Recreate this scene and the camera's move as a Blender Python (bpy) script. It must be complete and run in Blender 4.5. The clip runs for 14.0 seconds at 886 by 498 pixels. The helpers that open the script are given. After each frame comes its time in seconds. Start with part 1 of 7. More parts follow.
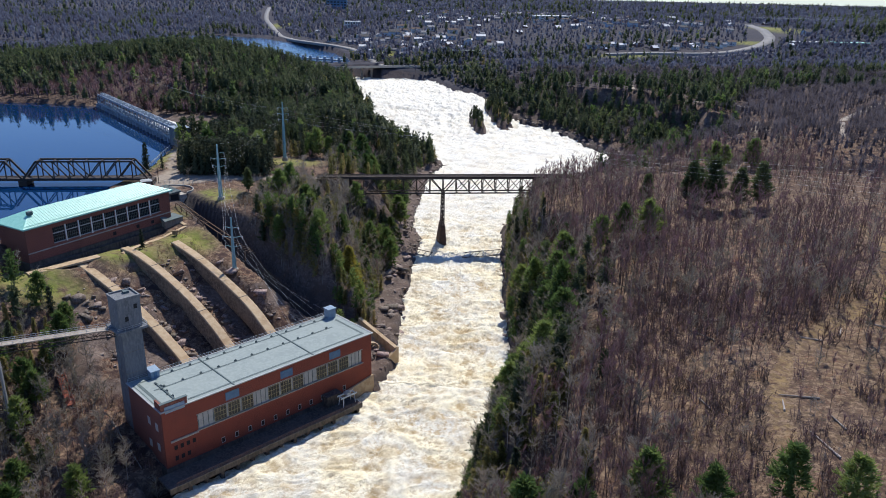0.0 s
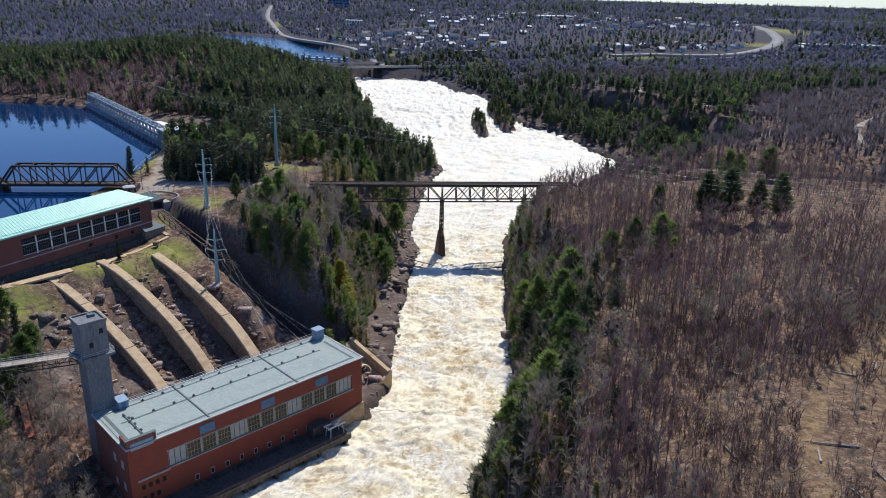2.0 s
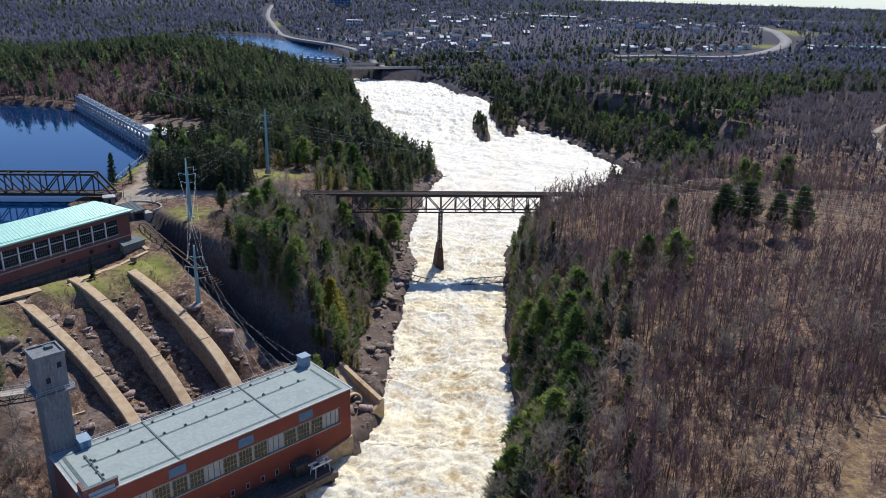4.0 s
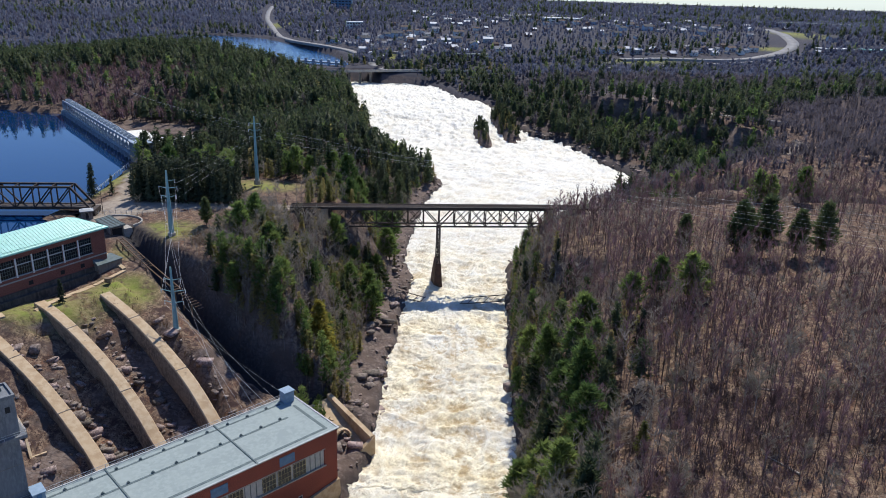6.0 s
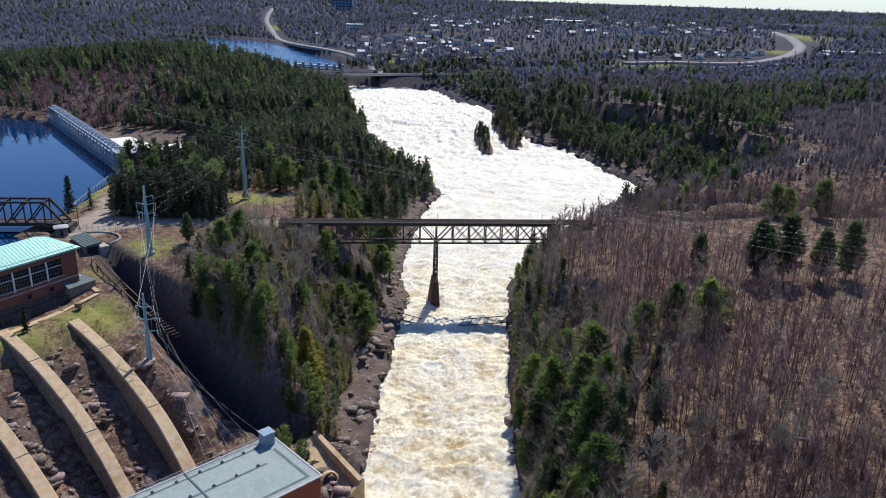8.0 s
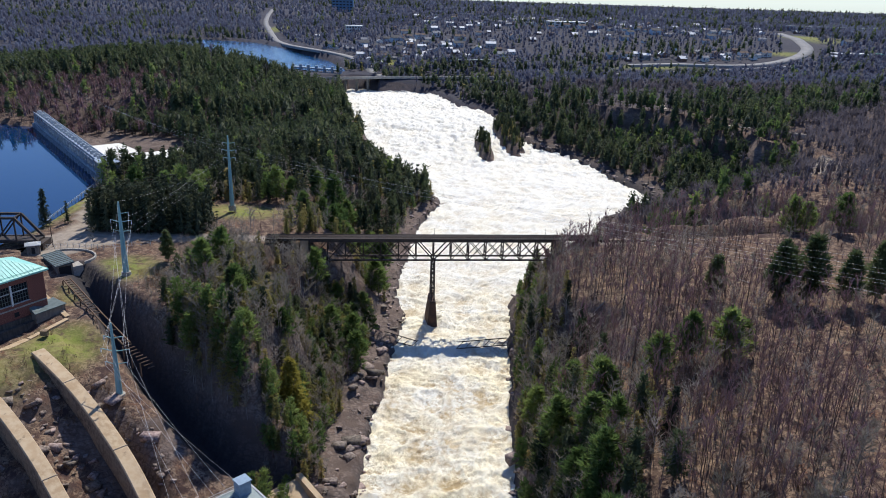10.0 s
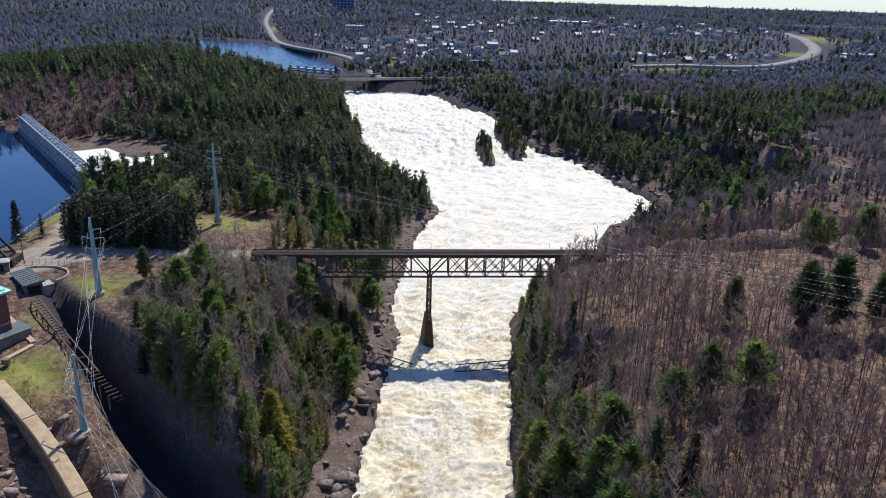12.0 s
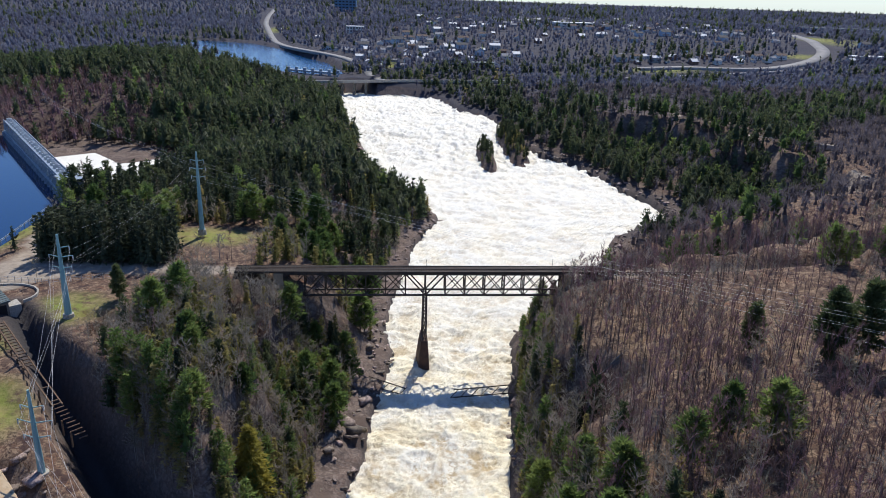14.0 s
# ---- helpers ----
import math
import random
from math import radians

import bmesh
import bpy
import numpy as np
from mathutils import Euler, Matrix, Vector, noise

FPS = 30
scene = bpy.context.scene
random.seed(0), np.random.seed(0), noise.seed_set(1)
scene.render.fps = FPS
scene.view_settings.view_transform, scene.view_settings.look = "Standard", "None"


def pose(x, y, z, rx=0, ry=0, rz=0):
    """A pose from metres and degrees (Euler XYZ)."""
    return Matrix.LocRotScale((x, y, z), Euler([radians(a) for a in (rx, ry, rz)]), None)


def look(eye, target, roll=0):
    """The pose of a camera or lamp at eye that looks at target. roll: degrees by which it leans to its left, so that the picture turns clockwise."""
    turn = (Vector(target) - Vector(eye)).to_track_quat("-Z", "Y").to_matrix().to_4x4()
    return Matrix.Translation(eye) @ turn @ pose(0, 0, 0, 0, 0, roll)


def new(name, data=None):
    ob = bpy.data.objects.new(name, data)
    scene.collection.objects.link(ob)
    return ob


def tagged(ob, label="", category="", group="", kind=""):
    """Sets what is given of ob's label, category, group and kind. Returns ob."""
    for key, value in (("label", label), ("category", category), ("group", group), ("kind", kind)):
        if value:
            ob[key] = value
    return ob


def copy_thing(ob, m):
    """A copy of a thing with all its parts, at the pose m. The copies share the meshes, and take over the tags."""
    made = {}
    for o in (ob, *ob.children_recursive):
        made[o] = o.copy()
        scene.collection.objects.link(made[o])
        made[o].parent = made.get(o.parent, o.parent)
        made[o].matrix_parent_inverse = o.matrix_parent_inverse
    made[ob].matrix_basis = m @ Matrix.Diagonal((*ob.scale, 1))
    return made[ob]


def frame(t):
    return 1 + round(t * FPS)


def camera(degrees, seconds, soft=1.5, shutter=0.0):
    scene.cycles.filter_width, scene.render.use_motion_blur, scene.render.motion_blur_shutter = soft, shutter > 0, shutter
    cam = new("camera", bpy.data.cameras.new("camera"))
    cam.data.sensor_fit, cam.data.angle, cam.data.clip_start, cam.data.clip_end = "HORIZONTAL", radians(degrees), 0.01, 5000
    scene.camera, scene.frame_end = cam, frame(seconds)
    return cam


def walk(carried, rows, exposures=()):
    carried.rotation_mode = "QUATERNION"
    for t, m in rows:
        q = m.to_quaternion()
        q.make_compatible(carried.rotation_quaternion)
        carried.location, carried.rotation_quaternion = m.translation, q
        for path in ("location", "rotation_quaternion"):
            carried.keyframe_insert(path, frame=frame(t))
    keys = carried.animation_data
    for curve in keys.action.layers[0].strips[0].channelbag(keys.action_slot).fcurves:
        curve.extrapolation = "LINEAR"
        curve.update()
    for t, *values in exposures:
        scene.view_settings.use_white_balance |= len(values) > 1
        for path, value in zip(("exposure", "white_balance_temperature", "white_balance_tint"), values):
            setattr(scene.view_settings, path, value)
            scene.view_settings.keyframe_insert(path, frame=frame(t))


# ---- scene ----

PATH = [
    (0, look((-0.00, -0.00, 105.00), (0.00, 94.30, 71.71), 1.33)),
    (1, look((0.68, 9.20, 104.57), (0.54, 103.49, 71.27), 1.54)),
    (2, look((1.33, 18.44, 104.29), (1.06, 112.71, 70.93), 1.69)),
    (3, look((1.96, 27.70, 104.12), (1.57, 121.96, 70.72), 1.79)),
    (4, look((2.57, 36.96, 104.06), (2.05, 131.22, 70.66), 1.86)),
    (5, look((3.16, 46.20, 104.09), (2.53, 140.47, 70.74), 1.90)),
    (6, look((3.75, 55.39, 104.17), (3.00, 149.70, 70.91), 1.91)),
    (7, look((4.34, 64.52, 104.30), (3.48, 158.86, 71.15), 1.91)),
    (8, look((4.94, 73.55, 104.45), (3.96, 167.93, 71.40), 1.89)),
    (9, look((5.56, 82.48, 104.60), (4.45, 176.87, 71.62), 1.87)),
    (10, look((6.19, 91.27, 104.73), (4.96, 185.67, 71.77), 1.85)),
    (11, look((6.86, 99.90, 104.82), (5.49, 194.29, 71.82), 1.84)),
    (12, look((7.57, 108.36, 104.85), (6.04, 202.73, 71.80), 1.84)),
    (13, look((8.32, 116.62, 104.80), (6.63, 210.98, 71.73), 1.86)),
    (14, look((9.12, 124.66, 104.66), (7.25, 219.05, 71.68), 1.92)),
]
cam = camera(61.98, 14.0, 0.95)
walk(cam, PATH, exposures=[(0, 0.13), (14, 0.13)])

# ---- light ----
SUN_EL, SUN_AZ = 52.5, 14.0     # height, and turn from +y towards +x
world = bpy.data.worlds.new("sky")
scene.world = world
world.use_nodes = True
wn = world.node_tree.nodes
sky = wn.new("ShaderNodeTexSky")
sky.sky_type, sky.sun_disc = "NISHITA", False
sky.sun_elevation, sky.sun_rotation = radians(SUN_EL), radians(SUN_AZ)
sky.air_density, sky.dust_density, sky.ozone_density = 1.0, 0.15, 2.0
wn["Background"].inputs["Strength"].default_value = 0.12
cool = wn.new("ShaderNodeMix")
cool.data_type, cool.blend_type = "RGBA", "MULTIPLY"
cool.inputs["Factor"].default_value = 1.0
cool.inputs[7].default_value = (0.62, 0.79, 1.12, 1)
world.node_tree.links.new(sky.outputs["Color"], cool.inputs[6])
world.node_tree.links.new(cool.outputs[2], wn["Background"].inputs["Color"])
sun_data = bpy.data.lights.new("sun", "SUN")
sun_data.energy, sun_data.angle, sun_data.color = 4.5, radians(0.53), (1.0, 0.96, 0.89)
sun = new("sun", sun_data)
SUN_DIR = Vector((math.sin(radians(SUN_AZ)) * math.cos(radians(SUN_EL)), math.cos(radians(SUN_AZ)) * math.cos(radians(SUN_EL)), math.sin(radians(SUN_EL))))
sun.matrix_world = look(SUN_DIR * 400, (0, 0, 0))


# ---- materials ----
def mat(name, base, rough=0.8, metal=0.0, alt=None, scale=0.5, fine=None, fine_scale=6.0, bump=0.0, bump_scale=4.0,
        spread=(0.4, 0.62), leafy=0.0, tint=0.0, coords="Object", stretch=(1, 1, 1), fleck=None, fleck_scale=20.0, fleck_amount=(0.6, 0.66), spec=0.3):
    """A surface: base colour, a second one in large stains, a third in fine grain, flecks, relief, and a random tone a thing."""
    m = bpy.data.materials.new(name)
    m.use_nodes = True
    nt, b = m.node_tree, m.node_tree.nodes["Principled BSDF"]
    nd, ln = nt.nodes, nt.links.new
    b.inputs["Roughness"].default_value, b.inputs["Metallic"].default_value = rough, metal
    b.inputs["Specular IOR Level"].default_value = spec
    tc = nd.new("ShaderNodeTexCoord")
    mp = nd.new("ShaderNodeMapping")
    mp.inputs["Scale"].default_value = stretch
    ln(tc.outputs[coords], mp.inputs["Vector"])

    def noisy(sc, lo, hi, detail=6.0):
        n = nd.new("ShaderNodeTexNoise")
        n.inputs["Scale"].default_value, n.inputs["Detail"].default_value, n.inputs["Roughness"].default_value = sc, detail, 0.62
        ln(mp.outputs["Vector"], n.inputs["Vector"])
        r = nd.new("ShaderNodeMapRange")
        r.inputs["From Min"].default_value, r.inputs["From Max"].default_value = lo, hi
        ln(n.outputs["Fac"], r.inputs["Value"])
        return r.outputs["Result"]

    def blend(fac, a, c, mode="MIX"):
        x = nd.new("ShaderNodeMix")
        x.data_type, x.blend_type = "RGBA", mode
        if isinstance(fac, float):
            x.inputs["Factor"].default_value = fac
        else:
            ln(fac, x.inputs["Factor"])
        for k, v in ((6, a), (7, c)):
            if isinstance(v, tuple):
                x.inputs[k].default_value = (*v, 1)
            else:
                ln(v, x.inputs[k])
        return x.outputs[2]

    col = base
    if alt:
        col = blend(noisy(scale, *spread), col, alt)
    if fine:
        col = blend(noisy(fine_scale, 0.42, 0.6), col, fine)
    if fleck:
        col = blend(noisy(fleck_scale, *fleck_amount, 3.0), col, fleck)
    if tint:
        at = nd.new("ShaderNodeAttribute")
        at.attribute_name = "tone"
        oi = nd.new("ShaderNodeObjectInfo")
        add = nd.new("ShaderNodeMath")
        ln(at.outputs["Fac"], add.inputs[0])
        ln(oi.outputs["Random"], add.inputs[1])
        fr = nd.new("ShaderNodeMath")
        fr.operation = "FRACT"
        ln(add.outputs[0], fr.inputs[0])
        hsv = nd.new("ShaderNodeHueSaturation")
        val = nd.new("ShaderNodeMapRange")
        val.inputs["To Min"].default_value, val.inputs["To Max"].default_value = 1 - tint, 1 + tint
        ln(fr.outputs[0], val.inputs["Value"])
        ln(val.outputs["Result"], hsv.inputs["Value"])
        hue = nd.new("ShaderNodeMapRange")
        hue.inputs["To Min"].default_value, hue.inputs["To Max"].default_value = 0.5 + 0.06 * tint, 0.5 - 0.06 * tint
        ln(fr.outputs[0], hue.inputs["Value"])
        ln(hue.outputs["Result"], hsv.inputs["Hue"])
        if isinstance(col, tuple):
            hsv.inputs["Color"].default_value = (*col, 1)
        else:
            ln(col, hsv.inputs["Color"])
        col = hsv.outputs["Color"]
    if isinstance(col, tuple):
        b.inputs["Base Color"].default_value = (*col, 1)
    else:
        ln(col, b.inputs["Base Color"])
    if bump:
        bn = nd.new("ShaderNodeBump")
        bn.inputs["Strength"].default_value, bn.inputs["Distance"].default_value = 1.0, bump
        ln(noisy(bump_scale, 0.0, 1.0), bn.inputs["Height"])
        ln(bn.outputs["Normal"], b.inputs["Normal"])
    if leafy:
        tr = nd.new("ShaderNodeBsdfTranslucent")
        if isinstance(col, tuple):
            tr.inputs["Color"].default_value = (*col, 1)
        else:
            ln(col, tr.inputs["Color"])
        mx = nd.new("ShaderNodeMixShader")
        mx.inputs[0].default_value = leafy
        ln(b.outputs[0], mx.inputs[1])
        ln(tr.outputs[0], mx.inputs[2])
        ln(mx.outputs[0], nd["Material Output"].inputs["Surface"])
    return m


M_BRICK = mat("red_brick", (0.215, 0.056, 0.038), 0.9, alt=(0.165, 0.046, 0.034), scale=0.25, fine=(0.25, 0.075, 0.05), fine_scale=3, bump=0.02, bump_scale=8)
M_BRICK_DARK = mat("weathered_brick", (0.185, 0.066, 0.052), 0.9, alt=(0.135, 0.048, 0.042), scale=0.2, fine=(0.26, 0.11, 0.08), fine_scale=3)
M_CONC = mat("concrete", (0.36, 0.34, 0.30), 0.9, alt=(0.25, 0.23, 0.20), scale=0.2, fine=(0.42, 0.39, 0.34), fine_scale=2.5, bump=0.04, bump_scale=3)
M_CONC_WARM = mat("old_warm_concrete", (0.46, 0.335, 0.205), 0.9, alt=(0.38, 0.265, 0.155), scale=0.13, fine=(0.50, 0.385, 0.25), fine_scale=0.6, bump=0.03, bump_scale=2, fleck=(0.20, 0.145, 0.09), fleck_scale=0.35, fleck_amount=(0.64, 0.74))
# penstock sides: stains, and shade put into a darker tone than the top
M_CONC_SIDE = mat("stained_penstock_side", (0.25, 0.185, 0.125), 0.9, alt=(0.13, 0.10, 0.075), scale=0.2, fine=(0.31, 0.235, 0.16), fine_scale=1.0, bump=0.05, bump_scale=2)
M_CONC_DARK = mat("stained_concrete", (0.20, 0.18, 0.155), 0.9, alt=(0.11, 0.095, 0.08), scale=0.18, fine=(0.25, 0.22, 0.18), fine_scale=1.5, bump=0.05, bump_scale=2, stretch=(1, 1, 0.35))
# near-black for bases in shade: the shade is put into the colour, over stains
M_CONC_WET_SHADED = mat("wet_black_stained_concrete", (0.085, 0.074, 0.064), 0.75, alt=(0.045, 0.04, 0.037), scale=0.2, fine=(0.12, 0.10, 0.085), fine_scale=1.4, stretch=(1, 1, 0.35))
M_CONC_TOWER = mat("grey_tower_concrete", (0.165, 0.175, 0.185), 0.9, alt=(0.105, 0.112, 0.122), scale=0.25, fine=(0.205, 0.215, 0.222), fine_scale=2, stretch=(1, 1, 0.3))
M_ROOF = mat("pale_roof_membrane", (0.27, 0.315, 0.30), 0.8, alt=(0.235, 0.28, 0.27), scale=0.12, fine=(0.29, 0.335, 0.32), fine_scale=0.9, fleck=(0.245, 0.288, 0.278), fleck_scale=0.22, fleck_amount=(0.56, 0.62))
M_SEAM = mat("dark_roof_seam", (0.085, 0.115, 0.118), 0.7, alt=(0.12, 0.155, 0.155), scale=0.8)
M_GREEN_ROOF = mat("mint_green_metal_roof", (0.27, 0.60, 0.50), 0.42, alt=(0.23, 0.54, 0.45), scale=0.15, fine=(0.31, 0.63, 0.54), fine_scale=1.0, spec=0.4)
M_WHITE = mat("white_paint", (0.72, 0.72, 0.70), 0.6, alt=(0.60, 0.60, 0.58), scale=0.8)
M_PANEL = mat("grey_window_panel", (0.42, 0.43, 0.42), 0.6, alt=(0.34, 0.35, 0.35), scale=0.6)
M_BLUE = mat("blue_grey_panel", (0.10, 0.20, 0.32), 0.6, alt=(0.075, 0.15, 0.25), scale=0.6)
M_BLUE_BOX = mat("light_blue_sheet_metal", (0.25, 0.34, 0.43), 0.5, alt=(0.20, 0.28, 0.36), scale=0.8)
M_YELLOW = mat("cream_yellow_window_bars", (0.40, 0.36, 0.21), 0.6, alt=(0.30, 0.27, 0.16), scale=1.0)
M_STEEL_DARK = mat("dark_weathered_steel", (0.050, 0.040, 0.034), 0.75, alt=(0.085, 0.060, 0.046), scale=0.4, fine=(0.036, 0.031, 0.029), fine_scale=2.0)
M_STEEL_RUST = mat("rust_brown_steel", (0.10, 0.055, 0.04), 0.8, alt=(0.06, 0.04, 0.034), scale=0.5)
M_POLE = mat("blue_green_painted_steel", (0.25, 0.42, 0.42), 0.5, alt=(0.21, 0.36, 0.365), scale=0.3)
M_GALV = mat("galvanised_steel", (0.45, 0.47, 0.48), 0.45, 0.4, alt=(0.36, 0.38, 0.39), scale=0.6)
M_BLUE_STEEL = mat("pale_blue_grey_steel", (0.25, 0.31, 0.37), 0.6, 0.1, alt=(0.17, 0.21, 0.26), scale=0.3, fine=(0.33, 0.39, 0.45), fine_scale=1.2)
M_CABLE = mat("aluminium_cable", (0.55, 0.55, 0.56), 0.5, 0.2)
M_TIMBER = mat("weathered_timber", (0.20, 0.14, 0.09), 0.9, alt=(0.13, 0.09, 0.06), scale=0.5, fine=(0.26, 0.19, 0.13), fine_scale=4)
M_SLUICE = mat("rotten_brown_timber", (0.135, 0.085, 0.056), 0.9, alt=(0.085, 0.054, 0.038), scale=0.5, fine=(0.18, 0.12, 0.08), fine_scale=4)
M_TIE = mat("creosoted_timber", (0.060, 0.048, 0.042), 0.9, alt=(0.04, 0.034, 0.03), scale=0.5)
M_RUST = mat("red_rust_plate", (0.30, 0.085, 0.05), 0.8, alt=(0.20, 0.06, 0.04), scale=0.5)
M_GLASS = mat("dark_window_glass", (0.012, 0.014, 0.018), 0.18, spec=0.35)
M_DARK = mat("dark_opening", (0.02, 0.02, 0.022), 0.8)
M_ROCK = mat("grey_brown_rock", (0.185, 0.140, 0.118), 0.85, alt=(0.085, 0.066, 0.058), scale=0.3, fine=(0.30, 0.24, 0.205), fine_scale=1.3, bump=0.08, bump_scale=1.6, tint=0.4)
M_ASPHALT = mat("grey_road", (0.26, 0.25, 0.24), 0.9, alt=(0.20, 0.195, 0.19), scale=0.1)
M_GRAVEL = mat("pale_gravel", (0.36, 0.31, 0.255), 0.95, alt=(0.27, 0.225, 0.18), scale=0.15, fine=(0.42, 0.37, 0.31), fine_scale=1.5)
M_BARK = mat("grey_brown_bark", (0.095, 0.066, 0.058), 0.95, alt=(0.17, 0.128, 0.108), scale=0.8, tint=0.35)
M_BARK_PALE = mat("pale_grey_bark", (0.34, 0.31, 0.28), 0.95, alt=(0.22, 0.19, 0.17), scale=0.8, tint=0.25)
M_TWIG = mat("bare_reddish_twigs", (0.185, 0.112, 0.112), 0.95, tint=0.4, leafy=0.3)
M_TWIG_GREY = mat("bare_grey_twigs", (0.27, 0.24, 0.195), 0.95, tint=0.35, leafy=0.42)
M_PINE = mat("pine_needles", (0.135, 0.195, 0.058), 0.75, tint=0.4, leafy=0.6)
M_SPRUCE = mat("dark_conifer_needles", (0.064, 0.078, 0.042), 0.8, tint=0.4, leafy=0.28)
M_DARK_PINE = mat("deep_green_pine_needles", (0.095, 0.122, 0.052), 0.8, tint=0.3, leafy=0.5)
M_CEDAR = mat("olive_conifer_foliage", (0.275, 0.255, 0.095), 0.8, tint=0.5, leafy=0.62)
# twigs of the far woods: distance haze put into the colour, bluer farther off
M_TWIG_HAZED = mat("purple_grey_leafless_twigs", (0.138, 0.120, 0.130), 0.95, tint=0.35, leafy=0.5)
M_TWIG_HAZED_BLUE = mat("blue_grey_distant_twigs", (0.145, 0.152, 0.205), 0.95, tint=0.35, leafy=0.5)
M_HILL_PINE = mat("muted_green_pine_needles", (0.078, 0.100, 0.047), 0.85, tint=0.45, leafy=0.5)
M_BRUSH = mat("purple_brown_brush_twigs", (0.165, 0.115, 0.105), 0.95, tint=0.45, leafy=0.25)
M_YELLOW_TREE = mat("yellowed_conifer_foliage", (0.28, 0.255, 0.05), 0.8, tint=0.15, leafy=0.5)
M_GRASS_TUFT = mat("dry_bush_twigs", (0.150, 0.098, 0.062), 0.95, tint=0.35, leafy=0.2)


# ---- mesh helpers ----
def mesh_np(name, v, f, material=None, tone=None, smooth=False):
    """A mesh from arrays of points and triangles, with an optional tone for each triangle's points."""
    v, f = np.asarray(v, np.float32).reshape(-1, 3), np.asarray(f, np.int32).reshape(-1, 3)
    me = bpy.data.meshes.new(name)
    me.vertices.add(len(v))
    me.vertices.foreach_set("co", v.ravel())
    me.loops.add(f.size)
    me.loops.foreach_set("vertex_index", f.ravel())
    me.polygons.add(len(f))
    me.polygons.foreach_set("loop_start", np.arange(0, f.size, 3, dtype=np.int32))
    me.update(calc_edges=True)
    if tone is not None:
        me.attributes.new("tone", "FLOAT", "POINT").data.foreach_set("value", np.asarray(tone, np.float32))
    if smooth:
        me.polygons.foreach_set("use_smooth", np.ones(len(f), bool))
    if material:
        me.materials.append(material)
    return me


class Shape:
    """Gathers solids (boxes, bars, prisms) of one part into one mesh."""

    def __init__(self):
        self.v, self.f, self.n = [], [], 0

    def add(self, v, f):
        self.v += [tuple(p) for p in v]
        self.f += [tuple(i + self.n for i in q) for q in f]
        self.n += len(v)
        return self

    def hull8(self, p):
        """Eight corners: a lower ring of four and an upper one, both counter-clockwise from above."""
        return self.add(p, [(3, 2, 1, 0), (4, 5, 6, 7), (0, 1, 5, 4), (1, 2, 6, 5), (2, 3, 7, 6), (3, 0, 4, 7)])

    def box(self, x0, y0, z0, x1, y1, z1):
        return self.hull8([(x0, y0, z0), (x1, y0, z0), (x1, y1, z0), (x0, y1, z0), (x0, y0, z1), (x1, y0, z1), (x1, y1, z1), (x0, y1, z1)])

    def bar(self, a, b, w, h=None):
        """A bar of a rectangular section from a to b."""
        a, b, h = Vector(a), Vector(b), h or w
        d = (b - a).normalized()
        s = d.cross(Vector((0, 0, 1)))
        s = s.normalized() if s.length > 1e-3 else Vector((1, 0, 0))
        u = s.cross(d)
        s, u = s * w / 2, u * h / 2
        return self.hull8([a - s - u, b - s - u, b + s - u, a + s - u, a - s + u, b - s + u, b + s + u, a + s + u])

    def tube(self, a, b, r0, r1, n=8):
        a, b = Vector(a), Vector(b)
        d = (b - a).normalized()
        s = d.cross(Vector((0, 0, 1)))
        s = s.normalized() if s.length > 1e-3 else Vector((1, 0, 0))
        u = s.cross(d)
        ring = [(math.cos(math.tau * k / n), math.sin(math.tau * k / n)) for k in range(n)]
        v = [a + (s * c + u * q) * r0 for c, q in ring] + [b + (s * c + u * q) * r1 for c, q in ring]
        return self.add(v, [(k, (k + 1) % n, n + (k + 1) % n, n + k) for k in range(n)] + [tuple(range(n))[::-1], tuple(range(n, 2 * n))])

    def mesh(self, name, material):
        me = bpy.data.meshes.new(name)
        me.from_pydata(self.v, [], self.f)
        me.validate()
        me.materials.append(material)
        bm = bmesh.new()
        bm.from_mesh(me)
        bmesh.ops.recalc_face_normals(bm, faces=bm.faces)
        bm.to_mesh(me)
        bm.free()
        return me


def part(name, shape, material, parent, label=""):
    """One mesh object under a thing or a part."""
    me = shape.mesh(name, material) if isinstance(shape, Shape) else shape
    ob = new(name, me)
    ob.parent = parent
    return tagged(ob, label)


def thing(name, label, category, m=None, group="", kind="", data=None):
    ob = new(name, data)
    if m is not None:
        ob.matrix_world = m
    return tagged(ob, label, category, group, kind)


# ---- lie of the land ----
def lattice(i, j, seed):
    h = (i * 374761393 + j * 668265263 + seed * 974711) & 0xFFFFFFFF
    h = ((h ^ (h >> 13)) * 1274126177) & 0xFFFFFFFF
    return ((h ^ (h >> 16)) & 0xFFFF) / 65535.0


def vnoise(x, y, size, seed=0):
    x, y = np.asarray(x, float) / size, np.asarray(y, float) / size
    i, j = np.floor(x).astype(np.int64), np.floor(y).astype(np.int64)
    u, v = x - i, y - j
    u, v = u * u * (3 - 2 * u), v * v * (3 - 2 * v)
    a, b, c, d = (lattice(i + p, j + q, seed) for p, q in ((0, 0), (1, 0), (0, 1), (1, 1)))
    return (a + (b - a) * u + (c - a) * v + (a - b - c + d) * u * v) * 2 - 1


def fbm(x, y, size, seed=0, octaves=4):
    return sum(vnoise(x, y, size / 2**k, seed + k) * 0.5**k for k in range(octaves))


